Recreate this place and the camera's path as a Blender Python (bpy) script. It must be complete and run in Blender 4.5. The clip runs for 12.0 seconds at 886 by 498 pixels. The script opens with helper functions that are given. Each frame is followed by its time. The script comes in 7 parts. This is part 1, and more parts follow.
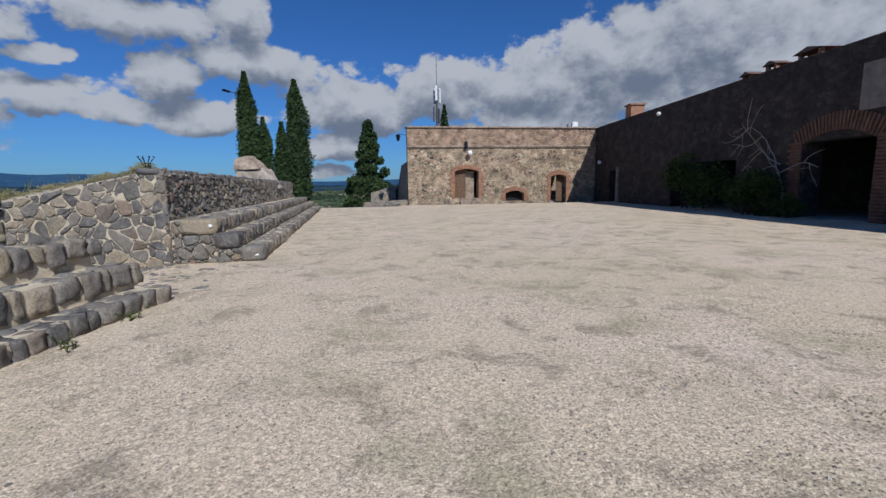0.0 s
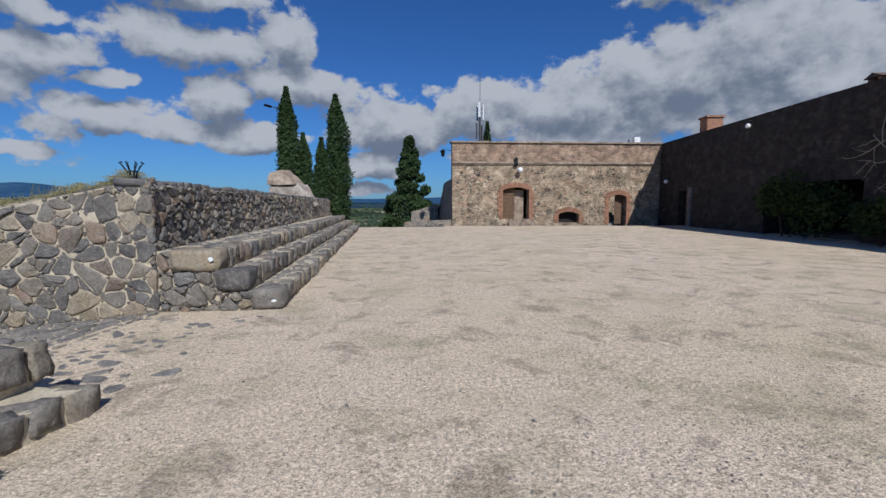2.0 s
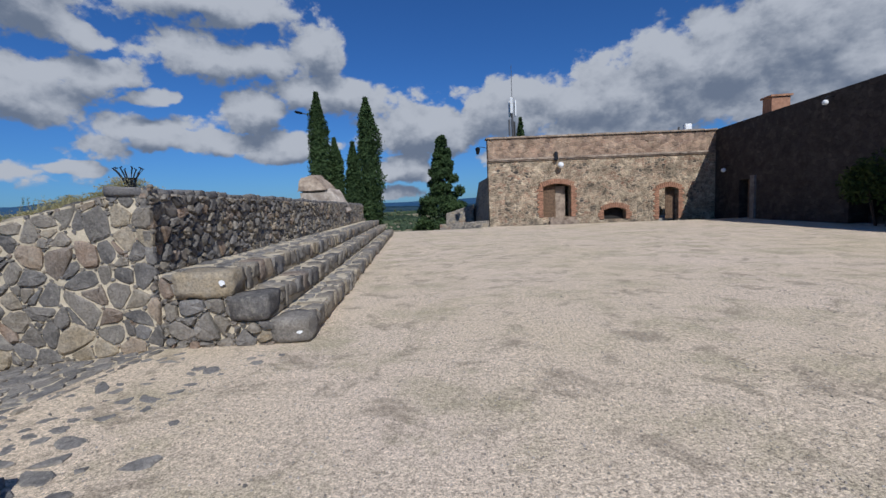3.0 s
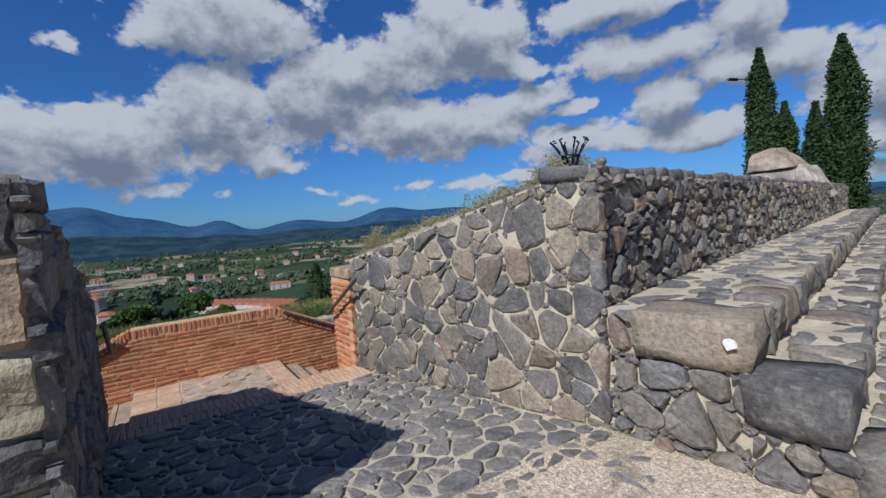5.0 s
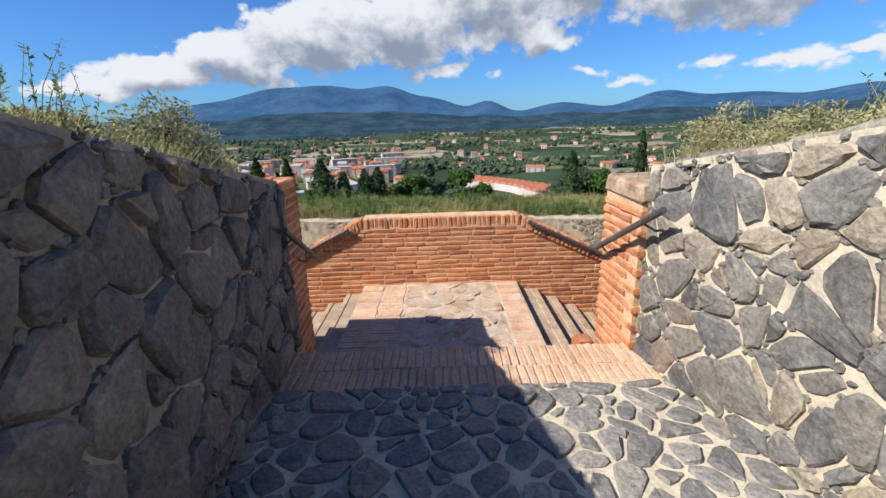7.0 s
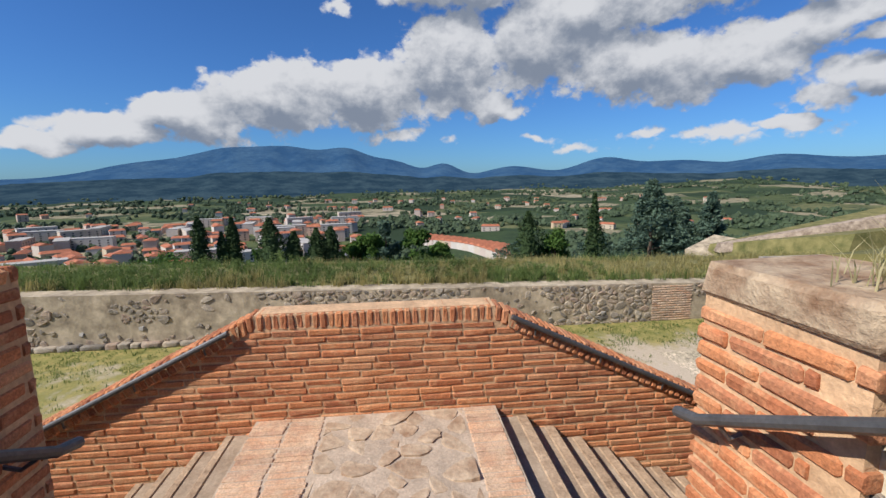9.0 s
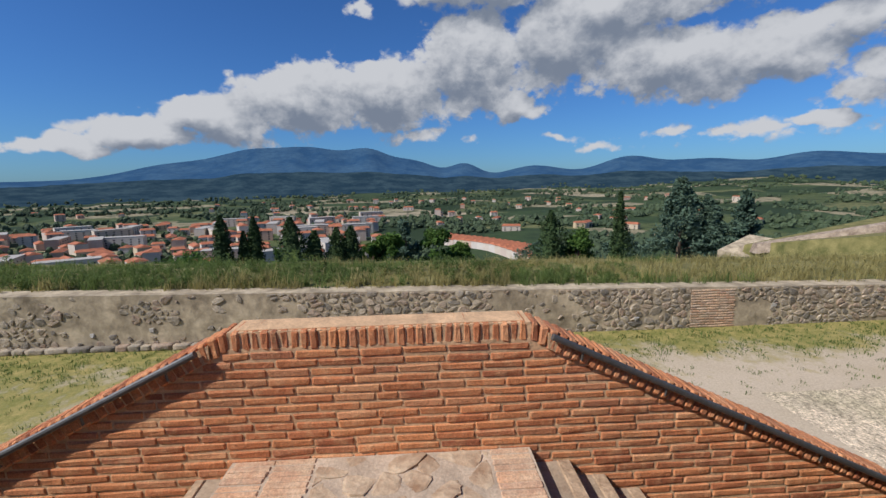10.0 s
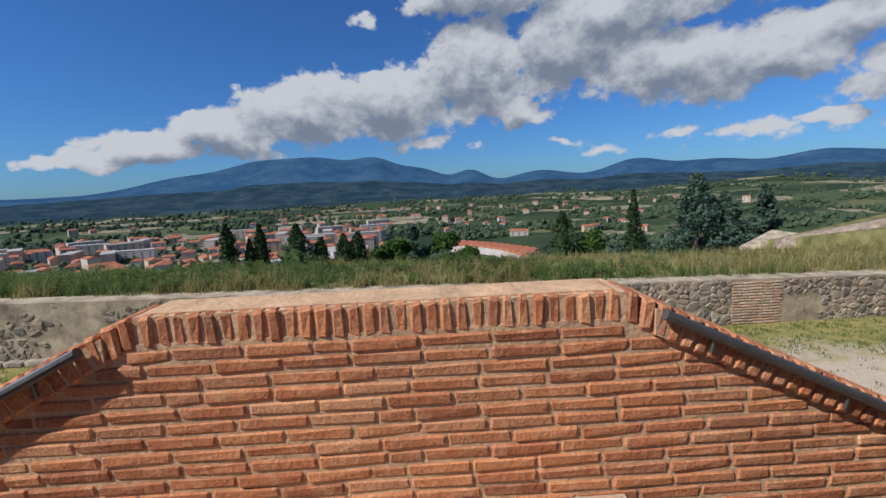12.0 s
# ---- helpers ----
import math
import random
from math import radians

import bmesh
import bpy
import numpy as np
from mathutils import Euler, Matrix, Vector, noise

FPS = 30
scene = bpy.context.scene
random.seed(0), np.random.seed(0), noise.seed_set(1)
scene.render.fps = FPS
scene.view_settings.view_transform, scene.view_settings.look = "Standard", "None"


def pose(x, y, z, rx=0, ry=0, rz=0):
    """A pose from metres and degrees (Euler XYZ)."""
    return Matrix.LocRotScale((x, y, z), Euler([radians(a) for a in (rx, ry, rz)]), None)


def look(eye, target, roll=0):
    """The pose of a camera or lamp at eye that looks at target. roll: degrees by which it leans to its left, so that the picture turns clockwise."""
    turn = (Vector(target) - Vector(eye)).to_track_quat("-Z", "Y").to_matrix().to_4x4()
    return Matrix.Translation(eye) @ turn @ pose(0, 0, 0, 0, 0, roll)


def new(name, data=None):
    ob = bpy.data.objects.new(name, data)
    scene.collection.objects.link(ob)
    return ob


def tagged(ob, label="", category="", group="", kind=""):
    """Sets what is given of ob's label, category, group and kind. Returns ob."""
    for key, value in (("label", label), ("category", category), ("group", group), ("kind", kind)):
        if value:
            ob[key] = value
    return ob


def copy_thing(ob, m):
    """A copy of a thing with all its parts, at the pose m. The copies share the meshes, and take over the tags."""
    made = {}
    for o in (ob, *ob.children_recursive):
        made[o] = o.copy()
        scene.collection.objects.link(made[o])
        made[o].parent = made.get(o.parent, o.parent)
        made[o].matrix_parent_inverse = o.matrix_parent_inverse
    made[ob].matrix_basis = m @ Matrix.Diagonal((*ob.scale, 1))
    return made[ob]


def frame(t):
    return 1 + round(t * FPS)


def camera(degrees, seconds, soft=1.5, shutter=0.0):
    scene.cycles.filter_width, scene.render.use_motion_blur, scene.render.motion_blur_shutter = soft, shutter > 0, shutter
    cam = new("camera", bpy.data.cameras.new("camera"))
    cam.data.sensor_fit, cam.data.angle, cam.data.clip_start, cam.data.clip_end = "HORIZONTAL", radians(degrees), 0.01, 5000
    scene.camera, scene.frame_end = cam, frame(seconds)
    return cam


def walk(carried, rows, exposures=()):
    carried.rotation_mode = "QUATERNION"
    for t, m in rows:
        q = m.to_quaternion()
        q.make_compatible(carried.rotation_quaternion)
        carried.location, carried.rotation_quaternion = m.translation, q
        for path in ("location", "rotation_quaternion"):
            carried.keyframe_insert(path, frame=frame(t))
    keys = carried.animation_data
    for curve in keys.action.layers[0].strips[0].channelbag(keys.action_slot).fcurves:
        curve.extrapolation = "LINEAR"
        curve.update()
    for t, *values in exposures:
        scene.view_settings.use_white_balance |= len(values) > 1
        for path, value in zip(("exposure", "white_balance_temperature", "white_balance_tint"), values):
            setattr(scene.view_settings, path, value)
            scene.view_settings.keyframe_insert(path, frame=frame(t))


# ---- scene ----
cam = camera(91.0, 12.0)
PATH = [
    (0, (2.48, -0.115, 1.395), (2.541, 1.863, 1.108), -1.0),
    (0.5, (2.301, 0.55, 1.419), (2.195, 2.536, 1.213), -0.5),
    (1, (2.201, 1.196, 1.464), (2.106, 3.183, 1.256), -6.3),
    (1.5, (1.972, 1.915, 1.436), (1.888, 3.902, 1.226), -3.9),
    (2, (1.725, 2.607, 1.442), (1.632, 4.595, 1.24), -0.2),
    (2.5, (1.562, 3.258, 1.453), (1.471, 5.246, 1.252), -2.6),
    (4.3, (0.168, 5.352, 1.429), (-0.88, 7.043, 1.225), -2.2),
    (4.5, (-0.029, 5.493, 1.46), (-1.212, 7.094, 1.266), -4.4),
    (5, (-0.584, 5.819, 1.475), (-2.261, 6.904, 1.356), -4.3),
    (5.5, (-1.156, 6.047, 1.495), (-3.115, 6.441, 1.402), -0.7),
    (6, (-1.746, 6.196, 1.51), (-3.728, 6.398, 1.335), -1.7),
    (6.5, (-2.367, 6.288, 1.484), (-4.336, 6.226, 1.136), -1.3),
    (7, (-2.968, 6.409, 1.438), (-4.887, 6.405, 0.874), -1.8),
    (7.5, (-3.546, 6.592, 1.408), (-5.488, 6.599, 0.932), 1.9),
    (7.7, (-3.767, 6.516, 1.421), (-5.722, 6.596, 1.007), 1.7),
    (9.3, (-5.301, 6.595, 1.26), (-7.267, 6.798, 0.951), -1.0),
    (9.5, (-5.464, 6.611, 1.235), (-7.429, 6.815, 0.922), -1.1),
    (10, (-5.85, 6.646, 1.184), (-7.823, 6.753, 0.876), -1.1),
    (10.5, (-6.151, 6.596, 1.002), (-8.125, 6.687, 0.695), -1.4),
    (11, (-6.441, 6.601, 0.858), (-8.418, 6.658, 0.559), 0.8),
    (11.5, (-6.691, 6.593, 0.756), (-8.668, 6.612, 0.455), -0.7),
    (12, (-6.963, 6.561, 0.665), (-8.943, 6.633, 0.389), -2.5),
]
EXPOSURES = [(0, -0.29, 5850, 10), (4.5, -0.28, 5800, 10), (5.5, 0.08, 5750, 10), (6, 0.2, 5750, 10), (6.5, 0.42, 6050, 10), (7, 0.62, 6300, 10), (7.5, 0.66, 6350, 10), (9.5, 0.15, 6400, 10), (10.5, 0.05, 6200, 10), (12, 0.05, 6150, 10)]
walk(cam, [(t, look(eye, target, roll)) for t, eye, target, roll in PATH], EXPOSURES)

# ---- world, sun, exposure ----
SUN_DIR = Vector((0.80, -1.85, 1.90)).normalized()      # towards the sun
scene.view_settings.exposure = 0.0
world = bpy.data.worlds.new("world")
scene.world = world
world.use_nodes = True
wt = world.node_tree
wt.nodes.clear()


def wmath(op, a, b=None, c=None, clamp=False):
    n = wt.nodes.new("ShaderNodeMath")
    n.operation = op
    n.use_clamp = clamp
    for i, v in enumerate((a, b, c)):
        if v is None:
            continue
        if isinstance(v, (int, float)):
            n.inputs[i].default_value = v
        else:
            wt.links.new(v, n.inputs[i])
    return n.outputs[0]


sky = wt.nodes.new("ShaderNodeTexSky")
sky.sky_type = "NISHITA"
sky.sun_disc = False
sky.sun_elevation = math.asin(SUN_DIR.z)
sky.sun_rotation = math.atan2(SUN_DIR.x, SUN_DIR.y)
sky.air_density, sky.dust_density, sky.ozone_density = 1.0, 0.4, 3.0
coord = wt.nodes.new("ShaderNodeTexCoord")
sep = wt.nodes.new("ShaderNodeSeparateXYZ")
wt.links.new(coord.outputs["Generated"], sep.inputs[0])
dx, dy, dz = sep.outputs
yaw = wmath("MULTIPLY", wmath("ARCTAN2", wmath("MULTIPLY", dx, -1.0), dy), 180 / math.pi)      # degrees, 0 ahead (+y), grows to the left
elev = wmath("MULTIPLY", wmath("ARCSINE", dz), 180 / math.pi)

# cumulus heaps: yaw, elevation and half sizes, in degrees
WEST_BANK = ((126, 4.3, 5.5, 1.2), (120.5, 5.7, 7, 2.0), (113, 7.4, 7.5, 2.9), (104, 9.6, 9, 4.3), (94, 11.2, 9, 5.2), (82.5, 14, 11, 6), (72, 16.4, 10, 5.6),
             (61, 12.7, 9.5, 4.6), (51.5, 11.6, 7.5, 3.6), (77, 8.8, 4.4, 1.7), (66, 19, 14, 4.5), (53, 22, 12, 5), (80, 23, 12, 5))
WEST_SMALL = ((52, 4.6, 8.5, 1.1), (66.5, 4.2, 3.6, 0.9), (90.5, 6.0, 4.6, 1.4), (82.5, 5.2, 2.2, 0.8), (43.3, 8.2, 3.6, 2.3), (97.4, 19.7, 1.9, 0.9), (72, 5.4, 3, 0.7), (60, 5.4, 3, 0.7))
NORTH_WEST = ((35, 8.6, 8.5, 1.7), (49.8, 19.9, 5.5, 3.6), (26.5, 7.6, 6, 1.4), (44.1, 14.6, 4.2, 2.3), (45.2, 18, 3, 1.8), (39.5, 9.9, 5.6, 1.9), (30, 12, 6, 2.6),
              (31.5, 17.3, 11.5, 2.6), (21.7, 19.4, 5, 3.6), (26, 8.6, 4.6, 1.8), (20, 14.2, 7.6, 2.7), (46, 5.1, 2.2, 0.9), (39.7, 12.9, 2.4, 0.8), (33, 23, 12, 2.6))
NORTH_BANK = ((8.7, 9.6, 8.5, 4.3), (-1.5, 11.6, 8.5, 4.0), (-13.4, 12, 10.5, 5.0), (-24, 13.5, 11, 6.2), (-33.5, 14, 11, 7.5), (-43, 12, 9, 8), (-14, 7.5, 10, 3), (11.5, 4.9, 5.5, 1.9),
              (13, 1.9, 5, 1.2), (-42, 27, 14, 7), (-27, 24, 10, 4), (-4, 6.0, 7, 2))


def cloud_density(lift):
    """Heaps joined by their maximum, their outline broken by swirls and rounded billows; lift shifts the look-up upwards, in degrees."""
    up = wt.nodes.new("ShaderNodeCombineXYZ")
    wt.links.new(dx, up.inputs[0])
    wt.links.new(dy, up.inputs[1])
    wt.links.new(wmath("MULTIPLY", wmath("ADD", dz, radians(lift)), 1.35), up.inputs[2])
    swirl = wt.nodes.new("ShaderNodeTexNoise")
    swirl.inputs["Scale"].default_value, swirl.inputs["Detail"].default_value = 9.0, 3.0
    wt.links.new(up.outputs[0], swirl.inputs["Vector"])
    fine = wt.nodes.new("ShaderNodeTexNoise")
    fine.inputs["Scale"].default_value, fine.inputs["Detail"].default_value, fine.inputs["Roughness"].default_value = 12.0, 10.0, 0.62
    wt.links.new(up.outputs[0], fine.inputs["Vector"])
    bent = wt.nodes.new("ShaderNodeVectorMath")
    bent.operation = "MULTIPLY_ADD"
    wt.links.new(fine.outputs["Color"], bent.inputs[0])
    bent.inputs[1].default_value = (0.06, 0.06, 0.06)
    wt.links.new(up.outputs[0], bent.inputs[2])
    billow = 0.0
    for scale, amount in ((17.0, 0.26), (42.0, 0.14), (95.0, 0.08)):
        cell = wt.nodes.new("ShaderNodeTexVoronoi")
        cell.feature = "SMOOTH_F1"
        cell.inputs["Scale"].default_value, cell.inputs["Smoothness"].default_value = scale, 0.25
        wt.links.new(bent.outputs[0], cell.inputs["Vector"])
        billow = wmath("ADD", billow, wmath("MULTIPLY", wmath("SUBTRACT", 0.42, cell.outputs["Distance"]), amount))
    spot = wt.nodes.new("ShaderNodeCombineXYZ")
    wt.links.new(yaw, spot.inputs[0])
    wt.links.new(wmath("ADD", elev, lift), spot.inputs[1])
    off = wt.nodes.new("ShaderNodeVectorMath")
    off.operation = "SUBTRACT"
    wt.links.new(swirl.outputs["Color"], off.inputs[0])
    off.inputs[1].default_value = (0.5, 0.5, 0.5)
    warped = wt.nodes.new("ShaderNodeVectorMath")
    warped.operation = "MULTIPLY_ADD"
    wt.links.new(off.outputs[0], warped.inputs[0])
    warped.inputs[1].default_value = (9.0, 4.0, 0.0)
    wt.links.new(spot.outputs[0], warped.inputs[2])
    far, here = 1.7, warped.outputs[0]
    for i, (y0, e0, ry, re) in enumerate(WEST_BANK + WEST_SMALL + NORTH_WEST + NORTH_BANK):
        if i % 6 == 5:                      # each batch waits for the one before, which keeps the node stack small
            again = wt.nodes.new("ShaderNodeVectorMath")
            again.operation = "SCALE"
            wt.links.new(warped.outputs[0], again.inputs[0])
            wt.links.new(wmath("MULTIPLY_ADD", far, 1e-7, 1.0), again.inputs["Scale"])
            here = again.outputs[0]
        m = wt.nodes.new("ShaderNodeVectorMath")
        m.operation = "MULTIPLY_ADD"
        m.inputs[1].default_value = (1 / ry, 1 / re, 0)
        m.inputs[2].default_value = (-y0 / ry, -e0 / re, 0)
        wt.links.new(here, m.inputs[0])
        ln = wt.nodes.new("ShaderNodeVectorMath")
        ln.operation = "LENGTH"
        wt.links.new(m.outputs[0], ln.inputs[0])
        size = ln.outputs["Value"]
        if (y0, e0, ry, re) in WEST_SMALL:              # loose puffs, torn by the swirls
            size = wmath("MULTIPLY_ADD", size, 0.42, 0.60)
        far = wmath("MINIMUM", far, size)
    body = wmath("MULTIPLY", wmath("SUBTRACT", 1.0, far), 0.74)
    grain = wmath("MULTIPLY", wmath("SUBTRACT", fine.outputs["Fac"], 0.5), 1.05)
    return wmath("ADD", wmath("ADD", body, grain), billow)


def smooth(value, a, b):
    n = wt.nodes.new("ShaderNodeMapRange")
    n.interpolation_type = "SMOOTHSTEP"
    n.inputs["From Min"].default_value, n.inputs["From Max"].default_value = a, b
    wt.links.new(value, n.inputs["Value"])
    return n.outputs[0]


d0, d1 = cloud_density(0.0), cloud_density(2.3)
mask = smooth(d0, -0.06, 0.15)
tone = wmath("SUBTRACT", wmath("MULTIPLY", wmath("SUBTRACT", d0, d1), 1.25), wmath("MULTIPLY", d0, 0.50))
ctone = wt.nodes.new("ShaderNodeMixRGB")
ctone.inputs["Color1"].default_value = (5.0, 5.9, 7.6, 1)
ctone.inputs["Color2"].default_value = (15.4, 15.6, 16.2, 1)
wt.links.new(smooth(tone, -0.60, 0.34), ctone.inputs["Fac"])
deep = wt.nodes.new("ShaderNodeMixRGB")
deep.blend_type = "MULTIPLY"
deep.inputs["Fac"].default_value = 1.0
deep.inputs["Color2"].default_value = (0.84, 1.55, 2.55, 1)
wt.links.new(sky.outputs[0], deep.inputs["Color1"])
skymix = wt.nodes.new("ShaderNodeMixRGB")
wt.links.new(mask, skymix.inputs["Fac"])
wt.links.new(deep.outputs[0], skymix.inputs["Color1"])
wt.links.new(ctone.outputs[0], skymix.inputs["Color2"])
bg = wt.nodes.new("ShaderNodeBackground")
bg.inputs["Strength"].default_value = 0.036
wt.links.new(skymix.outputs[0], bg.inputs["Color"])
wout = wt.nodes.new("ShaderNodeOutputWorld")
wt.links.new(bg.outputs[0], wout.inputs["Surface"])

sun = new("sun", bpy.data.lights.new("sun", "SUN"))
sun.data.energy, sun.data.angle, sun.data.color = 5.0, radians(0.6), (1.0, 0.95, 0.88)
sun.matrix_world = look(SUN_DIR * 60, (0, 0, 0))

# ---- materials ----


class Mat:
    """A small builder of node materials in object-independent world metres."""

    def __init__(self, name, rough=0.85, metal=0.0, spec=0.3):
        self.m = bpy.data.materials.new(name)
        self.m.use_nodes = True
        self.t = self.m.node_tree
        self.b = self.t.nodes["Principled BSDF"]
        self.b.inputs["Roughness"].default_value = rough
        self.b.inputs["Metallic"].default_value = metal
        self.b.inputs["Specular IOR Level"].default_value = spec
        g = self.t.nodes.new("ShaderNodeNewGeometry")
        self.pos = g.outputs["Position"]
        self.island = g.outputs["Random Per Island"]
        self.normal = g.outputs["Normal"]
        self.bumps = []

    def link(self, a, b):
        self.t.links.new(a, b)

    def put(self, sock, v):
        if isinstance(v, (int, float)):
            sock.default_value = v
        elif isinstance(v, tuple):
            sock.default_value = (*v, 1) if len(v) == 3 and sock.type == "RGBA" else v
        else:
            self.link(v, sock)

    def noise(self, scale, detail=4.0, rough=0.6, vec=None, dist=0.0):
        n = self.t.nodes.new("ShaderNodeTexNoise")
        n.inputs["Scale"].default_value = scale
        n.inputs["Detail"].default_value = detail
        n.inputs["Roughness"].default_value = rough
        n.inputs["Distortion"].default_value = dist
        self.link(vec or self.pos, n.inputs["Vector"])
        return n.outputs["Fac"]

    def voronoi(self, scale, feature="F1", out="Distance", vec=None, rand=1.0):
        n = self.t.nodes.new("ShaderNodeTexVoronoi")
        n.feature = feature
        n.inputs["Scale"].default_value = scale
        n.inputs["Randomness"].default_value = rand
        self.link(vec or self.pos, n.inputs["Vector"])
        return n.outputs[out]

    def stretch(self, sx, sy, sz, vec=None):
        n = self.t.nodes.new("ShaderNodeVectorMath")
        n.operation = "MULTIPLY"
        self.link(vec or self.pos, n.inputs[0])
        n.inputs[1].default_value = (sx, sy, sz)
        return n.outputs[0]

    def warp(self, amount, scale, vec=None):
        n = self.t.nodes.new("ShaderNodeTexNoise")
        n.inputs["Scale"].default_value = scale
        self.link(vec or self.pos, n.inputs["Vector"])
        k = self.t.nodes.new("ShaderNodeVectorMath")
        k.operation = "MULTIPLY_ADD"
        self.link(n.outputs["Color"], k.inputs[0])
        k.inputs[1].default_value = (amount,) * 3
        self.link(vec or self.pos, k.inputs[2])
        return k.outputs[0]

    def objrand(self):
        return self.t.nodes.new("ShaderNodeObjectInfo").outputs["Random"]

    def ramp(self, fac, stops, mode="LINEAR"):
        n = self.t.nodes.new("ShaderNodeValToRGB")
        n.color_ramp.interpolation = mode
        e = n.color_ramp.elements
        while len(e) < len(stops):
            e.new(0.5)
        for el, (p, c) in zip(e, stops):
            el.position = p
            el.color = (*c, 1) if isinstance(c, tuple) else (c, c, c, 1)
        self.link(fac, n.inputs[0])
        return n.outputs[0]

    def mix(self, fac, a, b, mode="MIX"):
        n = self.t.nodes.new("ShaderNodeMixRGB")
        n.blend_type = mode
        self.put(n.inputs["Fac"], fac)
        self.put(n.inputs["Color1"], a)
        self.put(n.inputs["Color2"], b)
        return n.outputs[0]

    def math(self, op, a, b=0.0, clamp=False):
        n = self.t.nodes.new("ShaderNodeMath")
        n.operation, n.use_clamp = op, clamp
        self.put(n.inputs[0], a)
        self.put(n.inputs[1], b)
        return n.outputs[0]

    def axis(self, i, vec=None):
        n = self.t.nodes.new("ShaderNodeSeparateXYZ")
        self.link(vec or self.pos, n.inputs[0])
        return n.outputs[i]

    def color(self, c):
        self.put(self.b.inputs["Base Color"], c)
        return self

    def bump(self, height, strength=0.5, dist=0.02):
        n = self.t.nodes.new("ShaderNodeBump")
        n.inputs["Strength"].default_value = strength
        n.inputs["Distance"].default_value = dist
        self.link(height, n.inputs["Height"])
        if self.bumps:
            self.link(self.bumps[-1], n.inputs["Normal"])
        self.bumps.append(n.outputs[0])
        self.link(n.outputs[0], self.b.inputs["Normal"])
        return self


def stone_mat(name, stops, joined=False, lichen=0.35, rough=0.82):
    """Basalt and odd warm stones, told apart by piece; lichen and mortar smears over them."""
    k = Mat(name, rough)
    r = k.island if joined else k.objrand()
    base = k.ramp(r, stops)
    n1 = k.noise(5.0, 6, 0.65)
    n2 = k.noise(38.0, 4, 0.7)
    base = k.mix(k.ramp(n1, ((0.35, 0.0), (0.75, 1.0))), base, k.mix(0.6, base, (0.33, 0.30, 0.26)))
    base = k.mix(0.8, base, k.ramp(n2, ((0.25, 0.3), (0.5, 0.85), (0.8, 1.5))), "MULTIPLY")
    base = k.mix(0.7, base, k.ramp(k.noise(2.2, 5, 0.7), ((0.3, 0.55), (0.7, 1.3))), "MULTIPLY")
    spots = k.math("MULTIPLY", k.ramp(k.noise(11.0, 5, 0.75), ((0.55, 0.0), (0.68, 1.0))), lichen)
    base = k.mix(spots, base, (0.42, 0.39, 0.31))
    k.color(base)
    k.bump(n1, 0.5, 0.05).bump(n2, 0.6, 0.014)
    return k.m


BASALT = ((0.0, (0.078, 0.073, 0.070)), (0.15, (0.122, 0.114, 0.106)), (0.27, (0.215, 0.188, 0.152)), (0.39, (0.105, 0.098, 0.092)), (0.51, (0.28, 0.235, 0.170)),
          (0.62, (0.150, 0.144, 0.140)), (0.72, (0.38, 0.305, 0.195)), (0.80, (0.185, 0.168, 0.140)), (0.88, (0.27, 0.185, 0.125)), (0.95, (0.43, 0.35, 0.235)), (1.0, (0.14, 0.130, 0.122)))
# dark stones, lowered further to put the south wall's shade into the colour
DARK_SHADED_BASALT = ((0.0, (0.085, 0.084, 0.088)), (0.3, (0.125, 0.121, 0.122)), (0.55, (0.165, 0.154, 0.142)), (0.75, (0.105, 0.103, 0.106)), (0.92, (0.20, 0.178, 0.148)), (1.0, (0.14, 0.134, 0.130)))
FIELD = ((0.0, (0.17, 0.145, 0.115)), (0.3, (0.34, 0.28, 0.205)), (0.55, (0.48, 0.385, 0.27)), (0.8, (0.37, 0.25, 0.17)), (1.0, (0.56, 0.465, 0.34)))
M_STONE = stone_mat("basalt_rubble", BASALT)
M_STONE_J = stone_mat("basalt_rubble_joined", BASALT, True)
M_STONE_DARK_SHADED = stone_mat("dark_shaded_basalt_rubble", DARK_SHADED_BASALT, lichen=0.22)
M_STONE_DARK_SHADED_J = stone_mat("dark_shaded_basalt_rubble_joined", DARK_SHADED_BASALT, True, lichen=0.22)
M_PAVE = stone_mat("basalt_paving", ((0.0, (0.14, 0.132, 0.125)), (0.5, (0.21, 0.195, 0.175)), (0.8, (0.30, 0.265, 0.22)), (1.0, (0.17, 0.162, 0.155))), lichen=0.5, rough=0.75)
M_FIELD = stone_mat("warm_rubble", FIELD, lichen=0.45)
M_FIELD_J = stone_mat("warm_rubble_joined", FIELD, True, lichen=0.45)


def plain(name, c, rough=0.85, metal=0.0, var=0.25, scale=6.0, bump=0.3, c2=None, fine=45.0):
    k = Mat(name, rough, metal)
    n1, n2 = k.noise(scale, 6, 0.65), k.noise(fine, 3, 0.6)
    dark = tuple(v * (1 - var) for v in c)
    light = c2 or tuple(min(1, v * (1 + var)) for v in c)
    base = k.mix(k.ramp(n1, ((0.3, 0.0), (0.72, 1.0))), dark, light)
    base = k.mix(0.5, base, k.ramp(n2, ((0.25, 0.55), (0.75, 1.3))), "MULTIPLY")
    k.color(base)
    if bump:
        k.bump(n1, bump, 0.03).bump(n2, bump, 0.008)
    return k.m


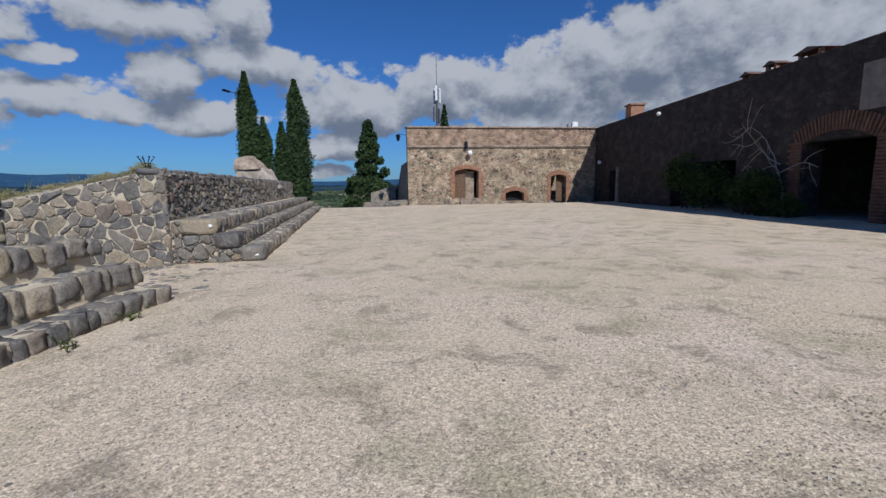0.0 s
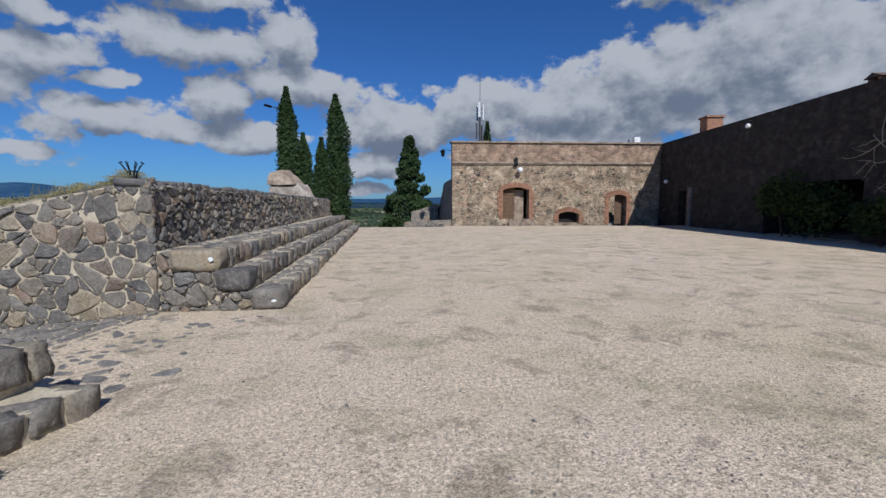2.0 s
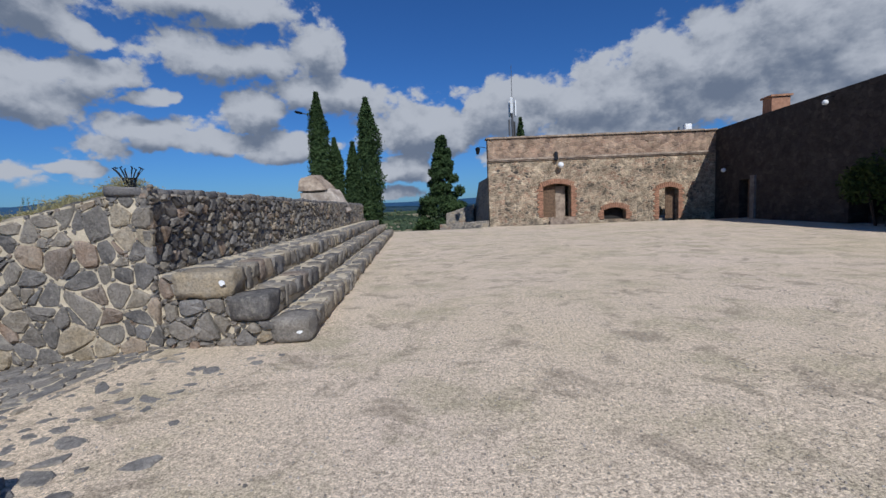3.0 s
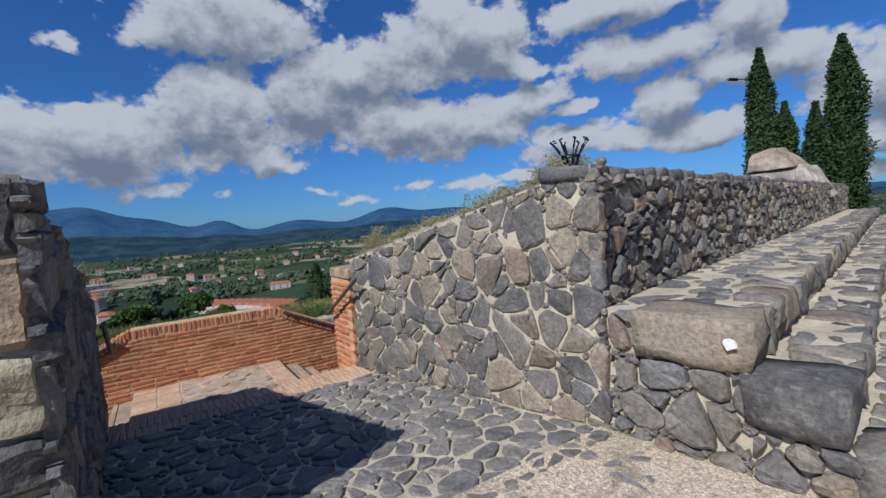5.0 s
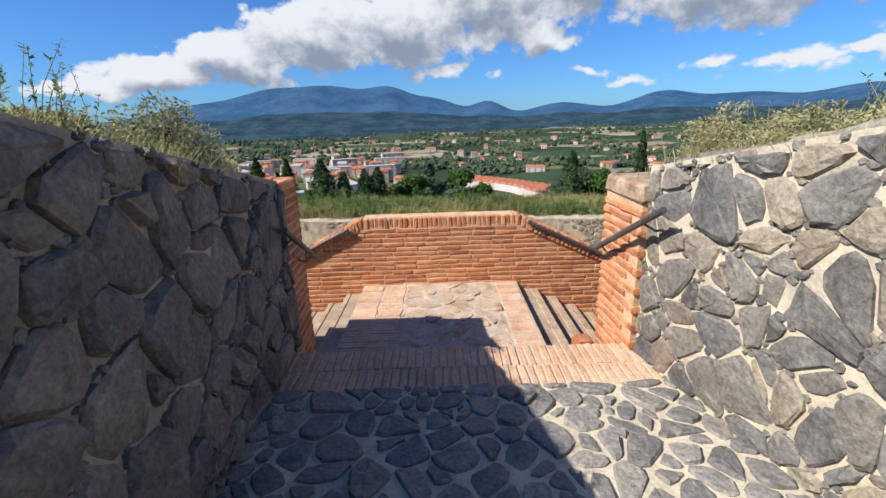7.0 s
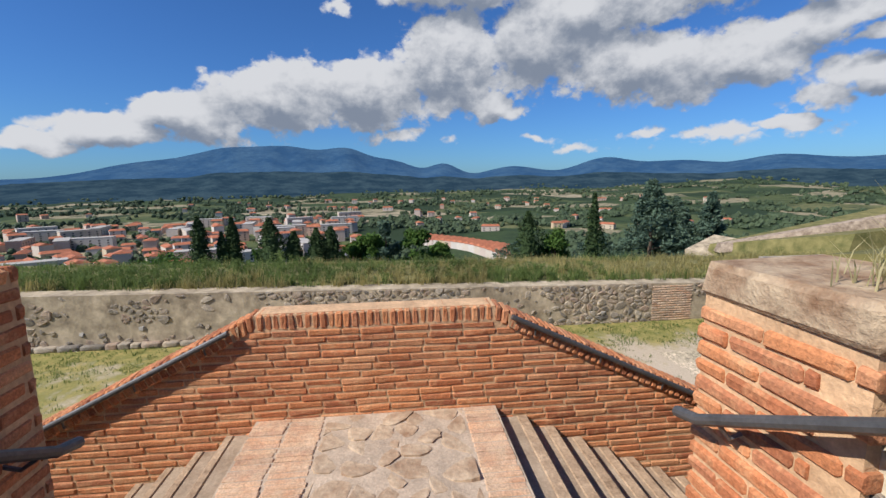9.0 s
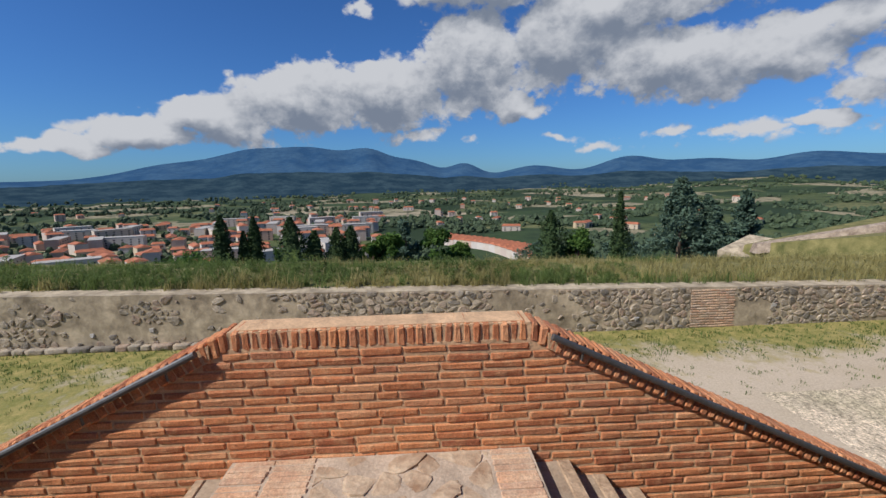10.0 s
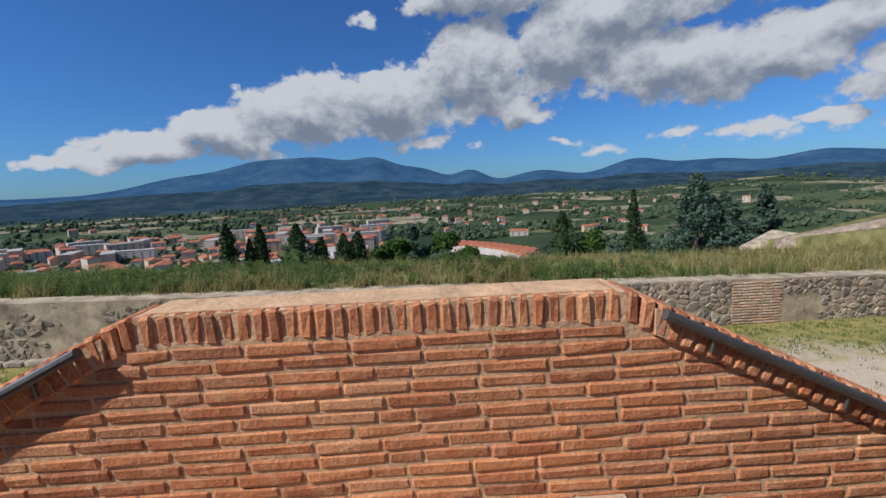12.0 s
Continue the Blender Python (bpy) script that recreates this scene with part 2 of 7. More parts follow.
M_MORTAR = plain("lime_mortar", (0.54, 0.46, 0.33), 0.95, var=0.28, scale=3.5, bump=0.6)
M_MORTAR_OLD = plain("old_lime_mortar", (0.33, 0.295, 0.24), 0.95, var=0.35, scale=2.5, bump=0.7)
M_MORTAR_BRICK = plain("brick_mortar", (0.58, 0.37, 0.21), 0.95, var=0.25, scale=5, bump=0.6)
M_WHITE = plain("white_paint", (0.80, 0.80, 0.78), 0.7, var=0.08, bump=0.2)
M_IRON = plain("dark_iron", (0.020, 0.022, 0.026), 0.5, 0.6, var=0.4, bump=0.1)
M_STEEL = plain("dull_steel_tube", (0.14, 0.135, 0.13), 0.5, 0.6, var=0.2, bump=0.05)
M_WOOD = plain("weathered_wood", (0.16, 0.10, 0.06), 0.8, var=0.4, scale=9, bump=0.3)
M_DARK = plain("interior_shade", (0.03, 0.027, 0.024), 0.9, var=0.3, bump=0.0)
M_PLASTER = plain("pale_plaster", (0.40, 0.37, 0.33), 0.92, var=0.3, scale=1.6, bump=0.4)
# darker grey plaster for the wall panel and the door jamb
M_PLASTER_DARK = plain("dark_grey_plaster", (0.20, 0.18, 0.16), 0.95, var=0.4, scale=2.4, bump=0.5)
M_PINK = plain("pink_plaster_stone", (0.30, 0.21, 0.15), 0.92, var=0.5, scale=2.6, bump=1.0, c2=(0.50, 0.40, 0.30), fine=14.0)
M_GLASS_WHITE = plain("opal_glass", (0.82, 0.82, 0.80), 0.25, var=0.03, bump=0.0)


def brick_mat(name, warm=1.0, joined=False, pale=0.0):
    k = Mat(name, 0.88)
    r = k.island if joined else k.objrand()
    base = k.ramp(r, ((0.0, (0.26 * warm, 0.088, 0.042)), (0.3, (0.42 * warm, 0.155, 0.066)), (0.6, (0.48 * warm, 0.195, 0.082)),
                      (0.85, (0.37 * warm, 0.145, 0.072)), (1.0, (0.52 * warm, 0.25, 0.12))))
    n1, n2 = k.noise(9.0, 6, 0.7), k.noise(70.0, 3, 0.7)
    base = k.mix(k.ramp(n1, ((0.48, 0.0), (0.72, 0.65))), base, (0.58, 0.33, 0.17))
    if pale:
        base = k.mix(k.math("MULTIPLY", k.ramp(k.noise(4.0, 5, 0.7), ((0.3, 0.4), (0.6, 1.0))), pale + 0.2), base, (0.52, 0.40, 0.28))
    base = k.mix(0.85, base, k.ramp(n2, ((0.28, 0.62), (0.72, 1.45))), "MULTIPLY")
    base = k.mix(0.6, base, k.ramp(k.noise(2.6, 5, 0.7), ((0.32, 0.85), (0.68, 1.35))), "MULTIPLY")
    k.color(base)
    k.bump(n1, 0.7, 0.02).bump(n2, 0.6, 0.007)
    return k.m


M_BRICK = brick_mat("handmade_brick")
M_BRICK_PALE = plain("worn_brick_paving", (0.36, 0.235, 0.145), 0.92, var=0.35, scale=5.0, bump=0.6, c2=(0.52, 0.375, 0.25), fine=40.0)


def gravel_mat():
    k = Mat("pale_gravel", 0.95, spec=0.15)
    big, mid, small = k.noise(0.22, 5, 0.6), k.noise(1.7, 6, 0.7, dist=0.6), k.noise(26.0, 5, 0.8)
    grain = k.voronoi(60.0)
    base = k.mix(k.ramp(big, ((0.35, 0.0), (0.68, 1.0))), (0.66, 0.535, 0.372), (0.70, 0.565, 0.43))
    base = k.mix(k.ramp(mid, ((0.53, 0.0), (0.63, 0.85))), base, (0.37, 0.30, 0.215))
    base = k.mix(k.ramp(k.noise(7.0, 5, 0.75), ((0.60, 0.0), (0.69, 0.75))), base, (0.27, 0.22, 0.15))
    base = k.mix(k.ramp(k.noise(0.8, 6, 0.7), ((0.50, 0.0), (0.66, 0.80))), base, (0.44, 0.375, 0.24))
    base = k.mix(0.9, base, k.ramp(small, ((0.36, 0.55), (0.5, 1.0), (0.64, 1.32))), "MULTIPLY")
    base = k.mix(0.9, base, k.ramp(k.noise(70.0, 4, 0.85), ((0.34, 0.32), (0.49, 0.96), (0.66, 1.5))), "MULTIPLY")
    base = k.mix(0.25, base, k.ramp(grain, ((0.0, 1.25), (0.7, 0.6))), "MULTIPLY")
    k.color(base)
    k.bump(mid, 0.3, 0.03).bump(small, 0.6, 0.02).bump(grain, 0.5, 0.008)
    return k.m


M_GRAVEL = gravel_mat()


def wall_mat(name, stops, scale, mortar, shade_scale=0.35, joint=0.06, stain=0.0):
    """Far masonry whose stones are too small to part: cells with joints and relief."""
    k = Mat(name, 0.9)
    v = k.warp(0.25, 2.2, k.stretch(1, 1, 1.5))
    cell = k.voronoi(scale, "F1", "Color", v)
    edge = k.voronoi(scale, "DISTANCE_TO_EDGE", "Distance", v)
    base = k.ramp(k.axis(0, cell), stops)
    base = k.mix(k.ramp(k.noise(shade_scale, 6, 0.65), ((0.42, 0.0), (0.66, 0.75))), base, mortar)
    base = k.mix(k.ramp(edge, ((joint * 0.4, 1.0), (joint * 1.5, 0.0))), base, mortar)
    n2 = k.noise(14.0, 5, 0.7)
    base = k.mix(0.6, base, k.ramp(n2, ((0.25, 0.5), (0.75, 1.3))), "MULTIPLY")
    if stain:
        base = k.mix(stain, base, k.ramp(k.noise(1.7, 7, 0.75), ((0.30, 0.25), (0.5, 0.95), (0.70, 1.75))), "MULTIPLY")
    k.color(base)
    k.bump(k.ramp(edge, ((0.0, 0.0), (joint * 2.5, 1.0))), 0.7, 0.04).bump(n2, 0.5, 0.02)
    return k.m


M_FACADE = wall_mat("facade_rubble", ((0.0, (0.06, 0.052, 0.045)), (0.25, (0.16, 0.125, 0.09)), (0.5, (0.34, 0.25, 0.165)), (0.75, (0.25, 0.14, 0.09)), (1.0, (0.52, 0.42, 0.29))), 4.2, (0.46, 0.365, 0.245), 0.9, stain=0.9)
M_PARAPET = wall_mat("pinkish_parapet_masonry", ((0.0, (0.16, 0.11, 0.08)), (0.4, (0.33, 0.215, 0.145)), (0.7, (0.40, 0.27, 0.18)), (1.0, (0.22, 0.15, 0.11))), 2.6, (0.42, 0.31, 0.21), 1.1, 0.03, stain=0.8)
# render colour taken near black to carry the wall's shade; stains on top
M_RIGHT = wall_mat("shade_darkened_render", ((0.0, (0.038, 0.032, 0.029)), (0.5, (0.052, 0.043, 0.038)), (1.0, (0.080, 0.065, 0.056))), 3.4, (0.050, 0.041, 0.036), 0.6, 0.02, stain=0.7)
M_OUTER = plain("worn_outer_plaster", (0.38, 0.30, 0.20), 0.95, var=0.5, scale=1.6, bump=1.0, c2=(0.60, 0.49, 0.34), fine=6.0)
M_FARWALL = wall_mat("retaining_rubble", BASALT, 3.4, (0.38, 0.33, 0.26))


def leaf_mat(name, a, b, scale=0.6, glow=0.0):
    k = Mat(name, 0.75, spec=0.2)
    base = k.ramp(k.island, ((0.0, a), (1.0, b)))
    base = k.mix(k.ramp(k.noise(scale, 4), ((0.35, 0.0), (0.7, 0.6))), base, tuple(v * 1.5 for v in b))
    k.color(base)
    if glow:
        tr = k.t.nodes.new("ShaderNodeBsdfTranslucent")
        k.put(tr.inputs["Color"], base)
        mx = k.t.nodes.new("ShaderNodeMixShader")
        mx.inputs[0].default_value = glow
        k.link(k.b.outputs[0], mx.inputs[1])
        k.link(tr.outputs[0], mx.inputs[2])
        k.link(mx.outputs[0], k.t.nodes["Material Output"].inputs["Surface"])
    return k.m


M_CYPRESS = leaf_mat("cypress_leaf", (0.018, 0.036, 0.014), (0.048, 0.078, 0.026))
M_LEAF = leaf_mat("broad_leaf", (0.035, 0.080, 0.016), (0.085, 0.15, 0.03), glow=0.3)
M_PINE = leaf_mat("pine_leaf", (0.042, 0.080, 0.055), (0.105, 0.155, 0.105), glow=0.3)
M_BUSH = leaf_mat("ivy_leaf", (0.016, 0.035, 0.010), (0.050, 0.070, 0.016))
M_GRASS = leaf_mat("meadow_grass", (0.16, 0.155, 0.05), (0.35, 0.30, 0.125), glow=0.45)
M_GRASS_G = leaf_mat("green_grass", (0.065, 0.115, 0.028), (0.15, 0.195, 0.06), glow=0.45)
M_DRY = leaf_mat("dry_weed", (0.24, 0.225, 0.095), (0.48, 0.43, 0.24), glow=0.45)
M_WEED = leaf_mat("grey_green_weed", (0.16, 0.17, 0.085), (0.34, 0.33, 0.20), glow=0.45)
M_BARK = plain("bark", (0.10, 0.07, 0.05), 0.95, var=0.4, bump=0.6)
M_ROOF = plain("terracotta_tile", (0.38, 0.135, 0.07), 0.9, var=0.3, scale=0.25, bump=0.0, fine=2.0)


def house_mat():
    k = Mat("render_wall", 0.9)
    base = k.ramp(k.objrand(), ((0.0, (0.62, 0.52, 0.42)), (0.35, (0.66, 0.60, 0.53)), (0.6, (0.56, 0.36, 0.26)), (0.8, (0.60, 0.54, 0.48)), (1.0, (0.60, 0.47, 0.30))))
    base = k.mix(0.4, base, k.ramp(k.noise(0.5, 4), ((0.3, 0.35), (0.7, 0.75))), "MULTIPLY")
    k.color(base)
    return k.m


M_HOUSE = house_mat()
M_PANE = plain("dark_pane", (0.05, 0.055, 0.065), 0.2, var=0.2, bump=0.0)


def land_mat():
    """Slope, meadow, fields and woods of the valley."""
    k = Mat("valley_land", 0.95, spec=0.1)
    v = k.warp(90.0, 0.006)
    cell = k.axis(0, k.voronoi(0.0065, "F1", "Color", v))
    base = k.ramp(cell, ((0.0, (0.028, 0.046, 0.022)), (0.34, (0.045, 0.070, 0.030)), (0.48, (0.09, 0.11, 0.045)),
                         (0.60, (0.050, 0.075, 0.033)), (0.74, (0.28, 0.24, 0.15)), (0.86, (0.14, 0.145, 0.065)), (0.94, (0.36, 0.30, 0.20))), "CONSTANT")
    n = k.noise(0.03, 6, 0.7)
    base = k.mix(k.ramp(n, ((0.48, 0.0), (0.62, 0.85))), base, (0.028, 0.046, 0.024))
    base = k.mix(0.6, base, k.ramp(k.noise(0.25, 5, 0.7), ((0.3, 0.5), (0.7, 1.3))), "MULTIPLY")
    k.color(base)
    return k.m


M_LAND = land_mat()


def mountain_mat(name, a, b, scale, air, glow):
    """Distant ranges as a plain backdrop: blue haze of the miles of air painted in, faintly glowing."""
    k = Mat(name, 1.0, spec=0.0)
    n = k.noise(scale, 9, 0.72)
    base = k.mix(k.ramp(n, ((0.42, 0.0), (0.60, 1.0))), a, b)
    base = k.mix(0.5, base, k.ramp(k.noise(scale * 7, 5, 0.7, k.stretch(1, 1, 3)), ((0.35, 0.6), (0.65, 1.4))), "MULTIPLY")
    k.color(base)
    # faint blue emission stands in for the haze
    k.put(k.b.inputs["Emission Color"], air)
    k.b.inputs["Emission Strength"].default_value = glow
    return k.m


M_MOUNT = mountain_mat("hazy_mountain", (0.012, 0.034, 0.066), (0.034, 0.066, 0.096), 0.0035, (0.055, 0.135, 0.30), 0.34)
M_HILL = mountain_mat("hazy_wooded_hill", (0.010, 0.022, 0.026), (0.032, 0.052, 0.054), 0.008, (0.05, 0.11, 0.23), 0.17)


def yard_mat():
    """The lower yard: trodden sand on one side, thin yellow-green turf towards the wall and on the other side."""
    k = Mat("lower_yard", 0.95, spec=0.1)
    n, n2, n3 = k.noise(0.35, 6, 0.65), k.noise(3.0, 6, 0.7), k.noise(20.0, 4, 0.7)
    x, y = k.axis(0), k.axis(1)
    near_wall = k.math("MULTIPLY", k.math("SUBTRACT", -14.6, x), 0.30)
    left = k.math("MULTIPLY", k.math("SUBTRACT", 4.0, y), 0.12)
    f = k.math("ADD", k.math("ADD", k.math("MAXIMUM", near_wall, left), k.math("MULTIPLY", k.math("SUBTRACT", n, 0.5), 2.2)), k.math("MULTIPLY", k.math("SUBTRACT", n2, 0.5), 1.4))
    turf = k.mix(k.ramp(n2, ((0.35, 0.0), (0.65, 1.0))), (0.16, 0.17, 0.045), (0.36, 0.29, 0.11))
    sand = k.mix(k.ramp(n, ((0.3, 0.0), (0.7, 1.0))), (0.46, 0.37, 0.26), (0.55, 0.45, 0.34))
    base = k.mix(k.ramp(f, ((0.3, 0.0), (0.75, 1.0))), sand, turf)
    base = k.mix(0.6, base, k.ramp(n3, ((0.25, 0.6), (0.75, 1.25))), "MULTIPLY")
    k.color(base)
    k.bump(n2, 0.5, 0.05).bump(n3, 0.5, 0.02)
    return k.m


M_YARD = yard_mat()
M_TURF = plain("rough_turf", (0.13, 0.14, 0.04), 0.95, var=0.4, scale=1.2, bump=0.6, c2=(0.27, 0.23, 0.09), fine=18.0)

# ---- building helpers ----


def mesh_of(name, verts, faces, material, smooth=False):
    me = bpy.data.meshes.new(name)
    me.from_pydata(verts, [], faces)
    if material:
        me.materials.append(material)
    if smooth:
        me.polygons.foreach_set("use_smooth", [True] * len(me.polygons))
    me.update()
    return me


def from_bm(name, bm, material, smooth=False):
    me = bpy.data.meshes.new(name)
    bmesh.ops.recalc_face_normals(bm, faces=bm.faces)
    bm.to_mesh(me)
    bm.free()
    me.materials.append(material)
    if smooth:
        me.polygons.foreach_set("use_smooth", [True] * len(me.polygons))
    return me


def part(name, bm, material, parent, label=""):
    """One mesh under a thing or a part; bm is a bmesh or a ready mesh."""
    me = bm if isinstance(bm, bpy.types.Mesh) else from_bm(name, bm, material)
    ob = new(name, me)
    ob.parent = parent
    if label:
        ob["label"] = label
    return ob


def thing(name, label, category, place=(0, 0, 0), group="", kind=""):
    ob = new(name)
    ob.empty_display_size = 0.1
    ob.location = place
    return tagged(ob, label, category, group, kind)


def structure(name, bm, material, label, category=""):
    me = bm if isinstance(bm, bpy.types.Mesh) else from_bm(name, bm, material)
    return tagged(new(name, me), label, category or name.split("_")[0], kind="structure")


def box(bm, x0, x1, y0, y1, z0, z1):
    vs = [bm.verts.new(p) for p in ((x0, y0, z0), (x1, y0, z0), (x1, y1, z0), (x0, y1, z0), (x0, y0, z1), (x1, y0, z1), (x1, y1, z1), (x0, y1, z1))]
    for f in ((0, 3, 2, 1), (4, 5, 6, 7), (0, 1, 5, 4), (1, 2, 6, 5), (2, 3, 7, 6), (3, 0, 4, 7)):
        bm.faces.new([vs[i] for i in f])


def prism(bm, poly, axis, a, b):
    """A polygon drawn out along one axis; its points are the two other coordinates in order."""
    def full(p, c):
        q = list(p)
        q.insert(axis, c)
        return q
    lo = [bm.verts.new(full(p, a)) for p in poly]
    hi = [bm.verts.new(full(p, b)) for p in poly]
    bm.faces.new(lo)
    bm.faces.new(hi[::-1])
    n = len(poly)
    for i in range(n):
        bm.faces.new((lo[i], hi[i], hi[(i + 1) % n], lo[(i + 1) % n]))


def tube(bm, pts, r, sides=8, taper=None):
    """A round bar along points; taper gives a radius for each."""
    rings = []
    pts = [Vector(p) for p in pts]
    for i, p in enumerate(pts):
        way = (pts[min(i + 1, len(pts) - 1)] - pts[max(i - 1, 0)]).normalized()
        side = way.cross(Vector((0, 0, 1)) if abs(way.z) < 0.9 else Vector((1, 0, 0))).normalized()
        up = side.cross(way)
        rr = taper[i] if taper else r
        rings.append([bm.verts.new(p + rr * (math.cos(a) * side + math.sin(a) * up)) for a in [2 * math.pi * k / sides for k in range(sides)]])
    for a, b in zip(rings, rings[1:]):
        for k in range(sides):
            bm.faces.new((a[k], a[(k + 1) % sides], b[(k + 1) % sides], b[k]))
    bm.faces.new(rings[0][::-1])
    bm.faces.new(rings[-1])


def block_geo(lx, ly, lz, bevel, jitter, rng):
    """A worn block about its centre: chamfered edges, each corner a little off."""
    verts, faces, idx = [], [], {}
    for sx in (-1, 1):
        for sy in (-1, 1):
            for sz in (-1, 1):
                j = [rng.uniform(-jitter, jitter) for _ in range(3)]
                c = Vector((sx * lx / 2 + j[0], sy * ly / 2 + j[1], sz * lz / 2 + j[2]))
                for ax in range(3):
                    s = (sx, sy, sz)
                    v = c.copy()
                    for o in range(3):
                        if o != ax:
                            v[o] -= s[o] * bevel * rng.uniform(0.7, 1.4)
                    idx[(sx, sy, sz, ax)] = len(verts)
                    verts.append(v)

    def k(s, ax):
        return idx[(s[0], s[1], s[2], ax)]
    for ax in range(3):
        o1, o2 = [o for o in range(3) if o != ax]
        for sg in (-1, 1):
            loop = []
            for a, b in ((-1, -1), (1, -1), (1, 1), (-1, 1)):
                s = [0, 0, 0]
                s[ax], s[o1], s[o2] = sg, a, b
                loop.append(k(s, ax))
            faces.append(loop if (sg > 0) == (ax != 1) else loop[::-1])
    for ax in range(3):              # edges along ax
        o1, o2 = [o for o in range(3) if o != ax]
        for a in (-1, 1):
            for b in (-1, 1):
                s, e = [0, 0, 0], [0, 0, 0]
                s[o1] = e[o1] = a
                s[o2] = e[o2] = b
                s[ax], e[ax] = -1, 1
                loop = [k(s, o1), k(e, o1), k(e, o2), k(s, o2)]
                cen = sum((verts[i] for i in loop), Vector()) / 4
                nrm = (verts[loop[1]] - verts[loop[0]]).cross(verts[loop[2]] - verts[loop[0]])
                faces.append(loop if nrm.dot(cen) > 0 else loop[::-1])
    for sx in (-1, 1):
        for sy in (-1, 1):
            for sz in (-1, 1):
                loop = [k((sx, sy, sz), a) for a in range(3)]
                cen = sum((verts[i] for i in loop), Vector()) / 3
                nrm = (verts[loop[1]] - verts[loop[0]]).cross(verts[loop[2]] - verts[loop[0]])
                faces.append(loop if nrm.dot(cen) > 0 else loop[::-1])
    return verts, faces


def boulder(size, rng, material, amp=0.03, name="stone", box_like=0.7, n=4):
    """A rough hewn stone about its centre: a cube grid drawn part of the way to a rounded body, broken by noise."""
    seed = Vector((rng.uniform(0, 90), rng.uniform(0, 90), rng.uniform(0, 90)))
    at, verts, faces = {}, [], []

    def vert(p):
        key = tuple(p)
        if key not in at:
            c = Vector(p) / n * 2 - Vector((1, 1, 1))
            ball = c.normalized() * 1.16
            c = c * box_like + Vector([max(-1, min(1, q)) for q in ball]) * (1 - box_like)
            q = Vector((c.x * size[0] / 2, c.y * size[1] / 2, c.z * size[2] / 2))
            q += noise.noise_vector(q * 6.5 + seed) * amp + noise.noise_vector(q * 21 + seed) * amp * 0.55
            at[key] = len(verts)
            verts.append(q)
        return at[key]
    for ax in range(3):
        o1, o2 = (ax + 1) % 3, (ax + 2) % 3
        for side in (0, n):
            for i in range(n):
                for j in range(n):
                    loop = []
                    for a, b in ((i, j), (i + 1, j), (i + 1, j + 1), (i, j + 1)):
                        p = [0, 0, 0]
                        p[ax], p[o1], p[o2] = side, a, b
                        loop.append(vert(p))
                    faces.append(loop if side else loop[::-1])
    return mesh_of(name, verts, faces, material, True)


def block_mesh(name, size, bevel, jitter, rng, material):
    v, f = block_geo(*size, bevel, jitter, rng)
    return mesh_of(name, v, f, material)


def clip_poly(poly, px, py, nx, ny):
    """Keeps the part of a polygon where (p - (px, py)) . n <= 0."""
    out = []
    for i, a in enumerate(poly):
        b = poly[(i + 1) % len(poly)]
        da, db = (a[0] - px) * nx + (a[1] - py) * ny, (b[0] - px) * nx + (b[1] - py) * ny
        if da <= 0:
            out.append(a)
        if (da < 0) != (db < 0) and da != db:
            t = da / (da - db)
            out.append((a[0] + t * (b[0] - a[0]), a[1] + t * (b[1] - a[1])))
    return out


def cells(outline, su, sv, rng, skip=None, rough=0.40, small=0.35):
    """Irregular stone outlines that fill a convex outline: a jittered, staggered grid parted half-way between neighbours."""
    us, vs = [p[0] for p in outline], [p[1] for p in outline]
    u0, u1, v0, v1 = min(us), max(us), min(vs), max(vs)
    nu, nv = max(1, round((u1 - u0) / su)), max(1, round((v1 - v0) / sv))
    seeds = []
    for j in range(-1, nv + 1):
        for i in range(-1, nu + 1):
            if rng.random() < 0.16:
                continue
            p = (u0 + (i + 0.5 + (j % 2) * 0.5 - 0.25 + rng.uniform(-rough, rough)) * (u1 - u0) / nu,
                 v0 + (j + 0.5 + rng.uniform(-rough, rough)) * (v1 - v0) / nv)
            seeds.append((*p, rng.uniform(0.72, 1.0) if rng.random() < 0.6 else rng.uniform(1.0, 1.45)))
            if rng.random() < small:                        # a chip wedged beside a larger stone
                seeds.append((p[0] + rng.choice((-1, 1)) * rng.uniform(0.3, 0.55) * su, p[1] + rng.choice((-1, 1)) * rng.uniform(0.3, 0.5) * sv, rng.uniform(0.42, 0.65)))
    out = []
    ratio = su / sv
    seeds.sort()
    for n, (a, b, size) in enumerate(seeds):
        if skip and skip(a, b):
            continue
        poly = list(outline)
        near = []
        for step in (-1, 1):
            m = n + step
            while 0 <= m < len(seeds) and abs(seeds[m][0] - a) < 2.6 * su:
                if abs(seeds[m][1] - b) < 2.6 * sv:
                    near.append(seeds[m])
                m += step
        for s in near:
            # halved in a flattened measure, so that stones lie flat
            nx, ny = (s[0] - a), (s[1] - b) * ratio
            t = size / (size + s[2])
            poly = clip_poly(poly, a + (s[0] - a) * t, b + (s[1] - b) * t, nx, ny)
            if len(poly) < 3:
                break
        if len(poly) >= 3:
            out.append(poly)
    return out


